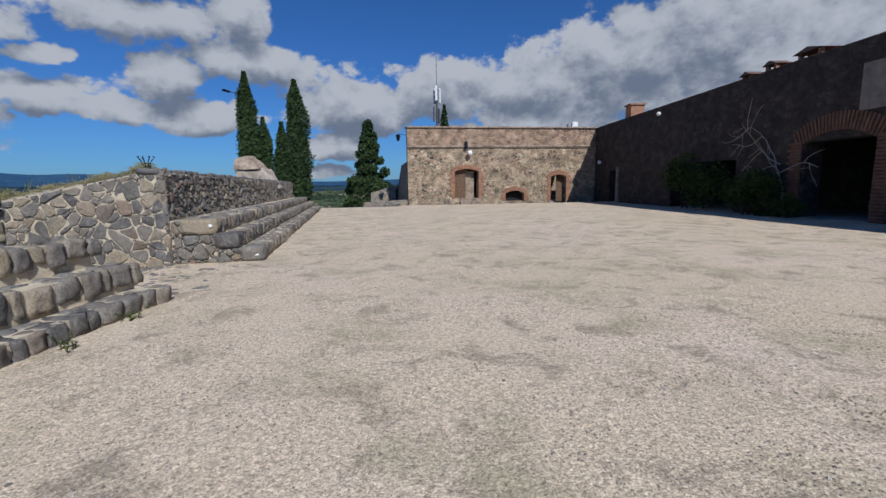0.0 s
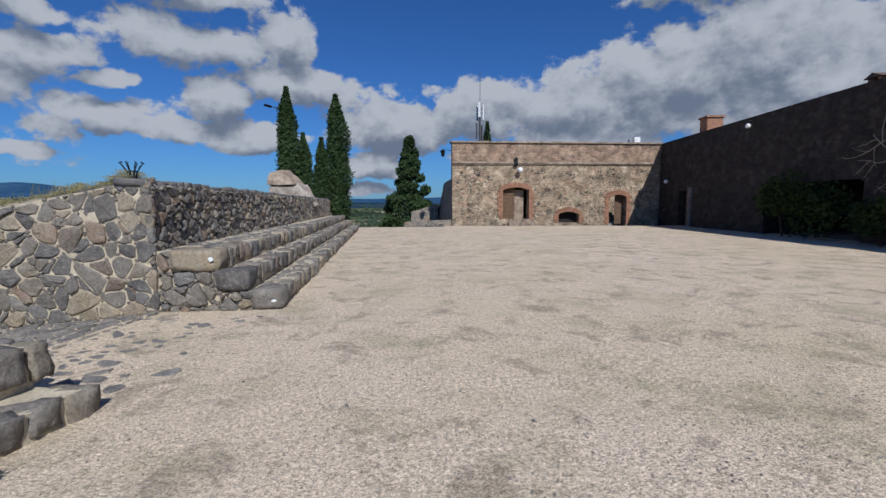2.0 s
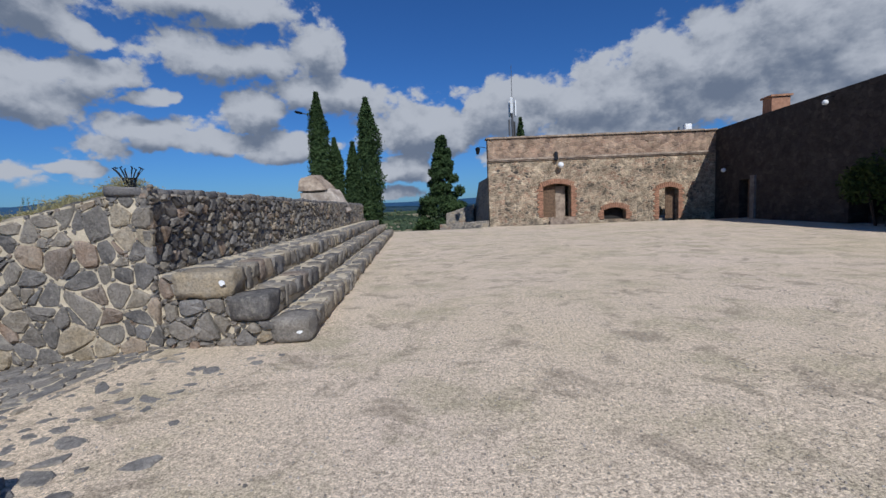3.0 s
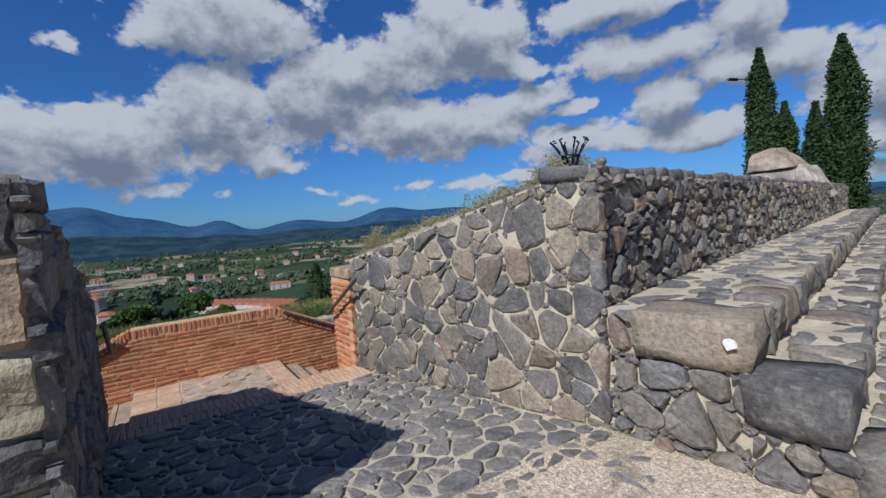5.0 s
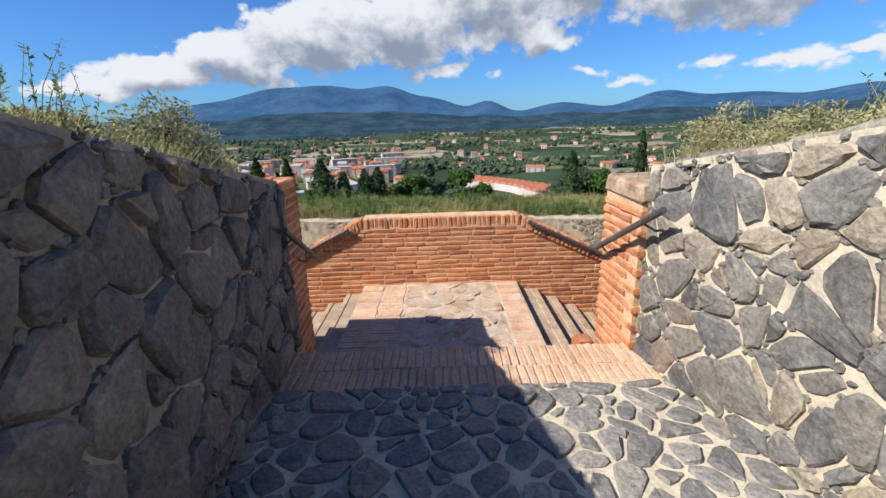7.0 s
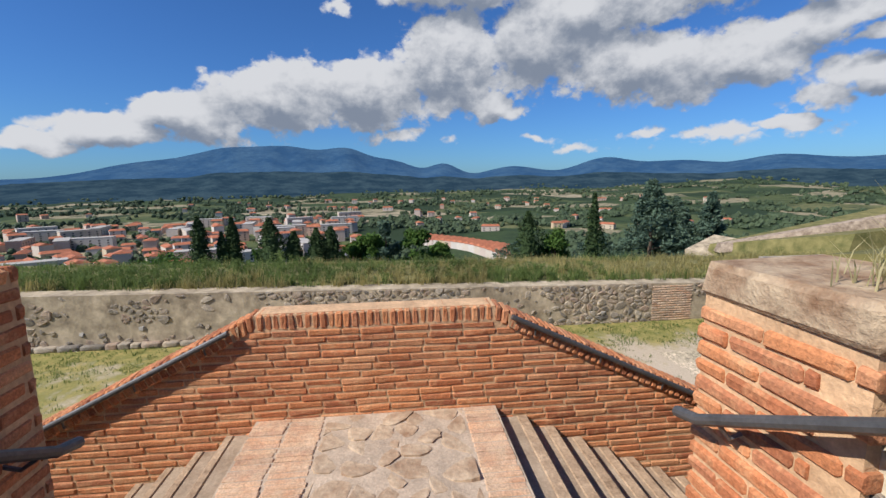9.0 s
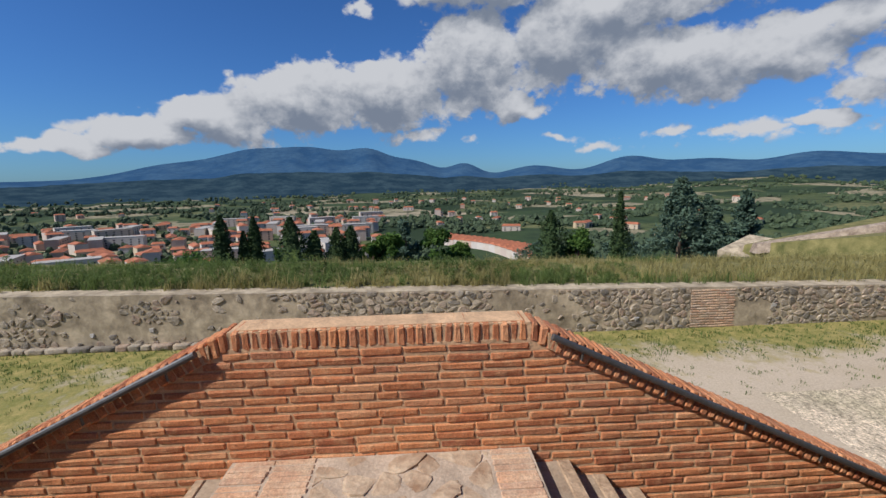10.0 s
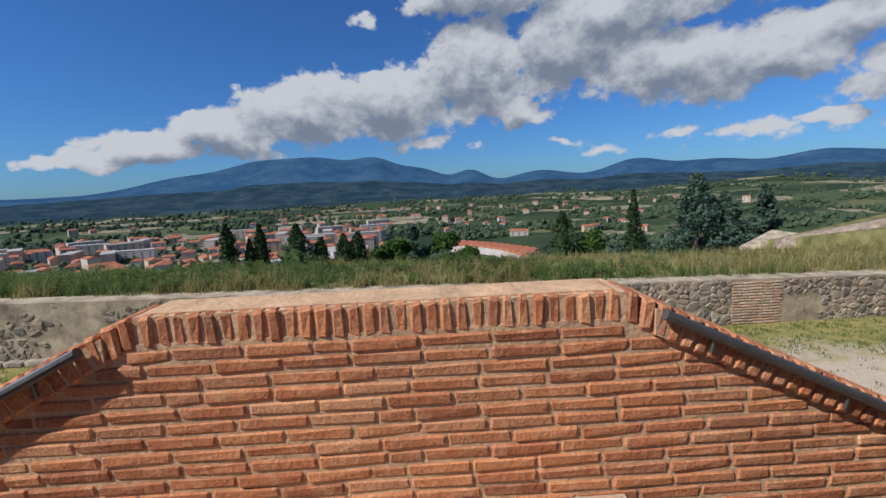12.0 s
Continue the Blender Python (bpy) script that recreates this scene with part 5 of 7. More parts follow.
for off0, off1, h in TIERS:
    q = [on_terrace(off0 + 0.035, 0.16, 0), on_terrace(off0 + 0.035, B_LEN, 0), on_terrace(1.75, B_LEN, 0), on_terrace(1.75, 0.05, 0), on_terrace(off1 - 0.02, 0.05, 0), on_terrace(off1 - 0.02, 0.16, 0)]
    for p in q[3:5]:
        p.y = north_y(p.x) + 0.02
    z0 = -0.1 if off0 == 0 else h - 0.29
    column(bm, [(p.x, p.y) for p in q], z0, h - 0.014)
bench_n = structure("bench_north", bm, M_MORTAR, "three stepped stone benches along the courtyard edge", "bench")
S_ORIGIN, S_DIR, S_OUT = Vector((-0.86, 5.52, 0)), Vector((-0.055, -1, 0)).normalized(), Vector((1, -0.055, 0)).normalized()


def on_south(off, along, z):
    return S_ORIGIN - S_OUT * off + S_DIR * along + Vector((0, 0, z))


TIERS_S = ((0.0, 0.37, 0.20), (0.37, 0.75, 0.50), (0.75, 1.95, 0.84))
bm = bmesh.new()
for off0, off1, h in TIERS_S:
    a0 = 0.14 if off0 < 0.7 else 0.80
    q = [on_south(off0 + 0.035, a0, 0), on_south(1.97, a0, 0), on_south(1.97, 14, 0), on_south(off0 + 0.035, 14, 0)]
    column(bm, [(p.x, p.y) for p in q], -0.1, h - 0.016)
column(bm, [(p.x, p.y) for p in (on_south(0.83, 0.24, 0), on_south(1.06, 0.24, 0), on_south(1.06, 0.9, 0), on_south(0.83, 0.9, 0))], -0.1, 0.79)
bench_s = structure("bench_south", bm, M_MORTAR, "stepped stone benches south of the ramp", "bench")

# stone block on the far end of the terrace wall
M_PALE_STONE = plain("pale_weathered_stone", (0.34, 0.265, 0.205), 0.93, var=0.4, scale=2.2, bump=1.0, c2=(0.60, 0.52, 0.43), fine=12.0)
sb = thing("stone_turret", "weathered pinkish stone stump on the terrace wall", "turret", (-6.12, 22.2, 1.55))


def worn(bm, seed, amp=0.06):
    """Breaks up a plain hull into a weathered one."""
    bmesh.ops.subdivide_edges(bm, edges=bm.edges, cuts=5, use_grid_fill=True)
    for vtx in bm.verts:
        vtx.co += noise.noise_vector(vtx.co * 2.3 + Vector((seed, 0, 0))) * amp + noise.noise_vector(vtx.co * 7 + Vector((0, seed, 0))) * amp * 0.4


bm = bmesh.new()
hull(bm, [(-0.75, -0.6, -0.1), (0.45, -0.6, -0.1), (0.45, 0.6, -0.1), (-0.75, 0.6, -0.1)], [(-0.74, -0.58, 0.72), (0.42, -0.58, 0.72), (0.42, 0.6, 0.72), (-0.74, 0.6, 0.72)])
worn(bm, 3, 0.05)
part("base", bm, M_PALE_STONE, sb)
bm = bmesh.new()
hull(bm, [(-0.66, -0.5, 0.66), (0.34, -0.5, 0.66), (0.34, 0.5, 0.66), (-0.66, 0.5, 0.66)], [(-0.66, -0.5, 0.84), (0.34, -0.5, 0.84), (0.34, 0.5, 0.84), (-0.66, 0.5, 0.84)])
part("neck", bm, M_STONE, sb, "dark weathered joint")
bm = bmesh.new()
hull(bm, [(-0.80, -0.64, 0.80), (0.48, -0.64, 0.80), (0.48, 0.66, 0.80), (-0.80, 0.66, 0.80)], [(-0.70, -0.5, 1.36), (-0.12, -0.45, 1.46), (-0.12, 0.45, 1.46), (-0.70, 0.5, 1.36)])
worn(bm, 9, 0.06)
part("cap", bm, M_PINK, sb, "sloping worn stone cap")
bm = bmesh.new()
hull(bm, [(0.38, -0.55, -0.1), (1.15, -0.5, -0.1), (1.15, 0.6, -0.1), (0.38, 0.62, -0.1)], [(0.38, -0.5, 0.86), (0.62, -0.42, 0.80), (0.62, 0.5, 0.80), (0.38, 0.55, 0.86)])
worn(bm, 5, 0.09)
part("buttress", bm, M_PALE_STONE, sb, "broken sloping lump of masonry")


def fire_basket(label, place, s=1.0, rot=0.0):
    """Wrought-iron cresset: flat bars rising outwards from a ring, bound by a hoop."""
    t = thing("fire_basket", label, "basket", place)
    t.rotation_euler = (0, 0, rot)
    bm = bmesh.new()
    tube(bm, [(0, 0, -0.06), (0, 0, 0.02)], 0.10 * s, 10)
    part("foot", bm, M_IRON, t)
    for k in range(8):
        a = 2 * math.pi * k / 8
        c, d = math.cos(a), math.sin(a)
        bm = bmesh.new()
        tube(bm, [(0.07 * s * c, 0.07 * s * d, 0), (0.10 * s * c, 0.10 * s * d, 0.12 * s), (0.17 * s * c, 0.17 * s * d, 0.24 * s), (0.245 * s * c, 0.245 * s * d, 0.33 * s), (0.19 * s * c, 0.19 * s * d, 0.345 * s)], 0.014 * s, 6)
        part("prong", bm, M_IRON, t)
    bm = bmesh.new()
    ring = [(0.115 * s * math.cos(i * math.pi / 10), 0.115 * s * math.sin(i * math.pi / 10), 0.14 * s) for i in range(21)]
    tube(bm, ring, 0.011 * s, 6)
    part("hoop", bm, M_IRON, t)
    return t


fire_basket("black wrought-iron fire basket on the terrace wall corner", (-2.93, 8.60, 1.84), 0.62, 0.2)
sl = thing("floodlight", "small black floodlight lying on the shaded wall", "lamp", (-3.15, 5.05, 1.77))
bm = bmesh.new()
box(bm, -0.16, 0.16, -0.10, 0.10, 0.0, 0.10)
bmesh.ops.bevel(bm, geom=bm.edges, offset=0.03, segments=2, affect="EDGES")
part("housing", bm, M_IRON, sl)
bm = bmesh.new()
tube(bm, [(-0.18, 0, 0.0), (-0.19, 0, 0.08), (0.19, 0, 0.08), (0.18, 0, 0.0)], 0.012, 6)
part("bracket", bm, M_IRON, sl)
pst = thing("wooden_stake", "short weathered stake among the weeds", "stake", (-3.91, 5.05, 1.44))
bm = bmesh.new()
tube(bm, [(0, 0, 0), (0.01, 0, 0.24), (0.0, 0.01, 0.32)], 0.028, 7, [0.03, 0.028, 0.024])
part("stake_post", bm, M_WOOD, pst)

# ---- trees ----


def cypress(name, label, place, h, w, count, seed, material=None, ragged=0.12, size=0.30, blunt=0.75):
    rng = random.Random(seed)
    t = thing(name, label, "tree", place, group="cypresses")
    bm = bmesh.new()
    tube(bm, [(0, 0, -1), (0, 0, h * 0.5), (0, 0, h * 0.9)], 0.2, 7, [0.22, 0.12, 0.03])
    part("trunk", bm, M_BARK, t)
    lumps = [(rng.uniform(0, 6.283), rng.uniform(0.05, 0.95), rng.uniform(0.10, 0.3)) for _ in range(26)]

    def spot(r):
        k = r.random() ** 0.85
        prof = max(0.06, math.sin(math.pi * min(0.985, k * 0.86 + 0.14) ** blunt)) ** 0.7
        a = r.uniform(0, 6.283)
        rad = w / 2 * prof * (0.55 + 0.45 * r.random() ** 0.5)
        for la, lk, ls in lumps:
            rad *= 1 + ls * math.exp(-((k - lk) / 0.06) ** 2) * max(0.0, math.cos(a - la)) * (ragged / 0.12)
        rad *= 1 + ragged * r.gauss(0, 1)
        return Vector((rad * math.cos(a), rad * math.sin(a), h * (0.06 + 0.94 * k))), 1.0
    v, f = leaf_cloud(spot, count, size, rng)
    v = [Vector(q) for q in v]
    iv, jf = [], []
    for j in range(29):
        k = j / 28
        prof = max(0.03, math.sin(math.pi * min(0.985, k * 0.86 + 0.14) ** blunt)) ** 0.7
        for i in range(12):
            a = 2 * math.pi * i / 12
            q = w / 2 * prof * 0.72 * (1 + 0.22 * noise.noise((math.cos(a) * 1.5 + seed, math.sin(a) * 1.5, k * h * 0.8)))
            iv.append((q * math.cos(a), q * math.sin(a), h * (0.06 + 0.93 * k)))
    for j in range(28):
        for i in range(12):
            jf.append((j * 12 + i, j * 12 + (i + 1) % 12, j * 12 + 12 + (i + 1) % 12, j * 12 + 12 + i))
    part("inner_crown", mesh_of("inner_crown", iv, jf, material or M_CYPRESS, True), None, t)
    part("crown", mesh_of("crown", v, f, material or M_CYPRESS), None, t)
    return t


def broad_tree(name, label, place, h, w, count, seed, material=None, size=0.45, group="broad trees", cone=False):
    rng = random.Random(seed)
    t = thing(name, label, "tree", place, group=group)
    bm = bmesh.new()
    tube(bm, [(0, 0, -1), (0.1, 0, h * 0.3), (0, 0.1, h * 0.7)], 0.2, 7, [0.3, 0.22, 0.08])
    part("trunk", bm, M_BARK, t)
    tufts = []
    for k in range(26 if not cone else 110):
        z = rng.uniform(0.28, 0.92) if not cone else rng.uniform(0.12, 0.99)
        reach = math.sin(math.pi * min(1, max(0.1, z - 0.12)) ** 0.8) if not cone else (1.01 - z) ** 0.95
        a = rng.uniform(0, 6.283)
        r = w / 2 * reach * (rng.uniform(0.25, 1.0) if not cone else rng.uniform(0.3, 1.0) ** 0.6)
        tufts.append((Vector((r * math.cos(a), r * math.sin(a), h * z)), w * (rng.uniform(0.12, 0.22) if not cone else 0.05 + 0.07 * (1 - z))))
    for c, _ in tufts[:6]:
        bm = bmesh.new()
        tube(bm, [(0, 0, c.z * 0.6), c * 0.6 + Vector((0, 0, c.z * 0.25)), c], 0.06, 5, [0.09, 0.06, 0.02])
        part("limb", bm, M_BARK, t)

    def spot(r):
        c, s = r.choice(tufts)
        d = Vector((r.gauss(0, 1), r.gauss(0, 1), r.gauss(0, 0.7))).normalized() * s * r.uniform(0.4, 1.05)
        return c + d, 1.0
    v, f = leaf_cloud(spot, count, size, rng)
    part("crown", mesh_of("crown", v, f, material or M_LEAF), None, t)
    return t


cypress("cypress_tree", "tall slender dark green cypress behind the terrace wall", (-14.6, 43.2, -4), 16.3, 1.8, 13000, 1, size=0.15, blunt=1.0)
cypress("cypress_tree", "tall slender dark green cypress beside its twin", (-10.45, 44.7, -4), 15.9, 2.1, 13000, 2, size=0.15, blunt=1.0)
cypress("cypress_tree", "smaller dark cypress between the tall ones", (-13.3, 43.6, -4), 12.2, 1.6, 8000, 3, size=0.15, blunt=0.8)
cypress("cypress_tree", "smaller dark cypress between the tall ones", (-11.7, 44.0, -4), 11.8, 1.7, 8000, 4, size=0.15, blunt=0.8)
broad_tree("cypress_tree", "broad ragged dark conifer at the courtyard's end", (-3.6, 46.0, -2.6), 10.7, 6.6, 42000, 5, M_CYPRESS, 0.16, "conifers", True)
cypress("cypress_tree", "dark cypress tip behind the courtyard building", (4.9, 62, -4), 16.4, 1.9, 3500, 6, size=0.2)

lamp = thing("street_lamp", "dark street lamp on a tall pole beside the cypress", "lamp", (-14.9, 43.9, -4))
bm = bmesh.new()
tube(bm, [(0, 0, 0), (0, 0, 8), (0, 0, 14.2)], 0.08, 8, [0.10, 0.08, 0.06])
part("pole", bm, M_STEEL, lamp)
bm = bmesh.new()
tube(bm, [(0, 0, 14.1), (-0.5, -0.9, 14.35), (-0.8, -1.5, 14.35)], 0.04, 6)
part("arm", bm, M_STEEL, lamp)
bm = bmesh.new()
box(bm, -0.55, 0.15, -0.16, 0.16, -0.10, 0.06)
bmesh.ops.bevel(bm, geom=bm.edges, offset=0.05, segments=2, affect="EDGES")
bmesh.ops.transform(bm, matrix=pose(-0.85, -1.6, 14.36, 0, 8, 50), verts=bm.verts)
part("lamp_head", bm, M_IRON, lamp)

E0 = Vector((-6.15, 6.60, 1.0))
ROW = ((114.1, 58.8, -2.4, 2.1), (111.7, 58.8, -4.5, 1.4), (110.5, 58.8, -2.7, 1.8), (106.3, 58.8, -3.0, 3.4), (103.5, 58.8, -4.9, 2.7), (100.7, 58.8, -4.6, 2.3), (98.9, 58.8, -4.5, 2.9), (72.7, 58.8, -2.9, 3.0), (64.5, 58.7, -0.5, 1.6))


def by_yaw(deg, dist):
    return E0.x - dist * math.sin(radians(deg)), E0.y + dist * math.cos(radians(deg))


for k, (yd, dist, top, w) in enumerate(ROW):
    x, y = by_yaw(yd, dist)
    cypress("cypress_tree", "dark cypress on the slope below the fort", (x, y, -16), top + 16, w * 1.1, 4200, 40 + k, size=0.20, ragged=0.18, blunt=0.9)
for k, (yd, dist, top, w, m) in enumerate(((93.9, 60, -5.6, 5.0, M_LEAF), (91.8, 60, -3.0, 5.2, M_PINE), (87.8, 60, -5.0, 5.4, M_LEAF), (69.3, 60, -5.0, 6.2, M_LEAF), (96.2, 61, -6.2, 4.5, M_LEAF), (84.5, 64, -7.6, 4.5, M_LEAF), (100.0, 75, -9.0, 6, M_LEAF), (107, 75, -9.2, 5, M_LEAF), (118, 72, -9.0, 12, M_LEAF), (64.5, 70, -7, 6, M_PINE), (74, 70, -8, 7, M_PINE))):
    x, y = by_yaw(yd, dist)
    broad_tree("broad_tree", "leafy green tree on the slope below the fort", (x, y, -16), top + 16, w, 4200, 70 + k, m, 0.30)
for k, (yd, dist, top, w) in enumerate(((58.0, 58.7, 0.9, 9.6), (54.5, 58.6, -2.3, 5.0), (51.8, 58.6, -0.5, 5.6), (55.4, 60, -1.0, 5.0))):
    x, y = by_yaw(yd, dist)
    broad_tree("pine_tree", "blue-green pine beyond the outer wall", (x, y, -9.5), top + 9.5, w, 6500, 90 + k, M_PINE, 0.30, "pines", True)

# far bastion with its grassy mound
bm = bmesh.new()
hull(bm, [(-42.5, 33.0, -9), (-40.5, 34.6, -9), (-41.5, 38, -9), (-44, 37, -9)], [(-42.5, 33.0, -5.3), (-40.5, 34.6, -5.6), (-41.5, 38, -4.4), (-44, 37, -4.2)])
structure("wall_bastion", bm, M_OUTER, "stone corner of a lower bastion", "wall")
bm = bmesh.new()
hull(bm, [(-41.6, 33.6, -9), (-30, 34, -9), (-30, 62, -9), (-46, 62, -9)], [(-41.4, 34.6, -4.7), (-31, 37, -2.6), (-31, 60, -0.6), (-44, 60, -1.0)])
structure("ground_bastion", bm, M_TURF, "grass mound on the lower bastion", "ground")
bm = bmesh.new()
hull(bm, [(-40.6, 34.4, -5.2), (-39.6, 34.2, -5.2), (-33, 44.5, -3.2), (-34, 44.8, -3.2)], [(-40.5, 34.6, -4.45), (-39.7, 34.4, -4.45), (-33.2, 44.5, -1.35), (-34, 44.8, -1.35)])
structure("wall_bastion_coping", bm, M_PINK, "pale sloping coping of the lower bastion", "wall")

# ---- town and valley ----
rng = random.Random(77)


def house(name, label, lx, ly, h, roof_h, floors, group):
    t = thing(name, label, "house", (0, 0, 0), group=group)
    bm = bmesh.new()
    box(bm, -lx / 2, lx / 2, -ly / 2, ly / 2, -4, h)
    part("wall", bm, M_HOUSE, t)
    bm = bmesh.new()
    if roof_h > 0.8:
        o = 0.5
        hull(bm, [(-lx / 2 - o, -ly / 2 - o, h), (lx / 2 + o, -ly / 2 - o, h), (lx / 2 + o, ly / 2 + o, h), (-lx / 2 - o, ly / 2 + o, h)],
             [(-lx / 2 + 1.5, -0.1, h + roof_h), (lx / 2 - 1.5, -0.1, h + roof_h), (lx / 2 - 1.5, 0.1, h + roof_h), (-lx / 2 + 1.5, 0.1, h + roof_h)])
    else:
        box(bm, -lx / 2 - 0.2, lx / 2 + 0.2, -ly / 2 - 0.2, ly / 2 + 0.2, h, h + 0.5)
    part("roof", bm, M_ROOF if roof_h > 0.8 else M_PLASTER, t)
    n = max(2, int(lx / 7.5))
    for fl in range(floors):
        for i in range(n):
            bm = bmesh.new()
            x = -lx / 2 + lx * (i + 0.5) / n
            box(bm, x - 1.1, x + 1.1, -ly / 2 - 0.05, -ly / 2 + 0.02, 0.9 + fl * 3.0, 2.4 + fl * 3.0)
            part("window", bm, M_PANE, t)
    return t


def town_spot(px, dist):
    """Yaw of a spot and its way from the fort."""
    x, y = by_yaw(px, dist)
    return x, y, ground_height(x, y)


KINDS = [house("house", "small town house with a red tiled roof", 14, 11, 7.2, 2.2, 2, "town houses"),
         house("house", "long town house with a red tiled roof", 26, 11, 7.4, 2.6, 2, "town houses"),
         house("house", "four-storey town house with a red tiled roof", 18, 13, 12.5, 2.2, 4, "town houses"),
         house("apartment_building", "pale flat-roofed apartment block", 44, 14, 14.0, 0.4, 4, "apartment blocks")]
spots = []
for _ in range(4000):
    yd, dist = rng.uniform(95, 138), 410 + 480 * rng.random() ** 1.2
    if len(spots) >= 165:
        break
    x, y, z = town_spot(yd, dist)
    if all((x - a) ** 2 + (y - b) ** 2 > 25 ** 2 for a, b, *_ in spots):
        spots.append((x, y, z, yd))
for k in range(15):                                   # the red-roofed rows below the fort
    for j in range(3):
        x, y, z = town_spot(86.0 - k * 0.80 + j * 0.55, 500 - k * 9.5 + j * 22)
        spots.append((x, y, z, -1))
for _ in range(80):
    yd, dist = rng.uniform(48, 130), rng.uniform(620, 1700)
    x, y, z = town_spot(yd, dist)
    spots.append((x, y, z, yd + 400))
used = set()
for k, (x, y, z, yd) in enumerate(spots):
    i = 0 if yd < 0 else rng.choices((0, 1, 2, 3), (4, 3, 5, 2.4) if yd < 300 else (6, 3, 1, 0))[0]
    away = math.degrees(math.atan2(y - E0.y, x - E0.x))
    rot = away - 90 + (rng.choice((0, 90)) + rng.uniform(-20, 20) if yd > 0 else 35)
    m = pose(x, y, z + 0.3, 0, 0, rot)
    if i not in used:
        used.add(i)
        KINDS[i].matrix_basis = m
    else:
        copy_thing(KINDS[i], m)


def pylon(place, h):
    p = thing("pylon", "grey lattice power pylon", "pylon", place, group="pylons")
    bm = bmesh.new()
    for sx in (-1, 1):
        for sy in (-1, 1):
            tube(bm, [(sx * 1.6, sy * 1.6, -2), (sx * 0.3, sy * 0.3, h)], 0.16, 4)
    part("mast", bm, M_STEEL, p)
    for z in (0.7, 0.82, 0.94):
        bm = bmesh.new()
        tube(bm, [(-4.2, 0, h * z), (4.2, 0, h * z)], 0.16, 4)
        part("arm", bm, M_STEEL, p)
    return p


for yd, dist, h in ((96.6, 620, 30), (91.4, 700, 30), (65.0, 330, 24), (99.5, 760, 30)):
    x, y, z = town_spot(yd, dist)
    pylon((x, y, z), h)


def woods(name, label, count, inner, outer, yaw0, yaw1, seed, material, big, gap, lo=0.0):
    """Far trees that nobody could count: uneven low crowns, each a rough faceted dome."""
    r = random.Random(seed)
    v, f = [], []
    made = 0
    while made < count:
        d = inner * (outer / inner) ** r.random()
        yd = r.uniform(yaw0, yaw1)
        x, y = by_yaw(yd, d)
        if noise.noise((x * gap, y * gap, seed)) < lo or (390 < d < 900 and 92 < yd < 139 and r.random() < 0.30):
            continue
        if 330 < d < 560 and 73 < yd < 88:
            continue
        made += 1
        z = ground_height(x, y)
        s = big * r.uniform(0.6, 1.4) * (1 + d / 2600)
        o = len(v)
        n = 7
        for ring, (rad, hh) in enumerate(((0.7, 0.0), (1.0, 0.45), (0.85, 1.0), (0.45, 1.4))):
            for k in range(n):
                a = 2 * math.pi * k / n + ring * 0.4
                q = rad * s * r.uniform(0.75, 1.2)
                v.append((x + q * math.cos(a), y + q * math.sin(a), z + hh * s * r.uniform(0.8, 1.2)))
        v.append((x, y, z + 1.55 * s))
        for ring in (0, 1, 2):
            for k in range(n):
                f.append((o + ring * n + k, o + ring * n + (k + 1) % n, o + (ring + 1) * n + (k + 1) % n, o + (ring + 1) * n + k))
        for k in range(n):
            f.append((o + 3 * n + k, o + 3 * n + (k + 1) % n, o + 4 * n))
    tagged(new(name, mesh_of(name, v, f, material)), label, "woods", kind="stuff")


M_WOODS = leaf_mat("far_woods", (0.030, 0.048, 0.026), (0.058, 0.080, 0.040), 0.02)
woods("woods_slope", "dense trees on the slope below the fort", 2200, 130, 330, -40, 150, 1, M_WOODS, 2.2, 0.02, -0.15)
woods("woods_below_bank", "bushes and tree tops just below the bank", 420, 62, 130, 35, 150, 12, M_WOODS, 1.9, 0.05, -0.5)
woods("woods_valley", "patches of woodland between fields and houses", 11000, 330, 2700, -60, 160, 2, M_WOODS, 3.4, 0.006, -0.02)
woods("woods_near_north", "trees beyond the courtyard's far end", 620, 60, 180, -25, 38, 3, M_WOODS, 2.6, 0.02, -0.6)

# ---- grass and weeds ----
rng = random.Random(15)
spots = []
for _ in range(5200):
    x, y = rng.uniform(-24.5, -19.0), rng.uniform(-24, 44)
    edge = 1.1 if x > -20.2 else 0.8
    spots.append(((x, y, out_top(y) - 0.04 - (0.12 * (-22 - x) if x < -22 else 0)), edge * rng.uniform(0.4, 1.2)))
half = [s for s in spots if noise.noise((s[0][0] * 0.3, s[0][1] * 0.22, 3)) > -0.10 - 0.02 * (s[0][1] - 8)]
blades("grass_bank_green", "tall green grass along the outer wall top", [s for s in spots if s not in half], rng, M_GRASS_G, 0.46, 0.009, 16, 0.8)
blades("grass_bank_dry", "tall yellowing grass along the outer wall top", half, rng, M_GRASS, 0.50, 0.009, 16, 0.8)
spots = [((rng.uniform(-18.4, -16.4) if rng.random() < 0.75 else rng.uniform(-17, -13.8), rng.uniform(-12, 30), YARD), rng.uniform(0.3, 1)) for _ in range(2600)]
blades("grass_yard", "short green grass at the foot of the outer wall", spots, rng, M_GRASS_G, 0.10, 0.008, 9, 0.9)


def weed_line(n, xa, xb, yfn, zfn, amp, depth, seed):
    r = random.Random(seed)
    out = []
    for _ in range(n):
        x = r.uniform(xa, xb)
        out.append(((x, yfn(x) + r.uniform(0, depth), zfn(x)), amp * (0.35 + 0.9 * max(0.0, noise.noise((x * 1.3, seed, 0)) + 0.4)) * r.uniform(0.5, 1.1)))
    return out


top_n = lambda x: 1.07 + (x + 6.05) * 0.197
top_s = lambda x: 1.0 + (x + 6.35) * 0.207
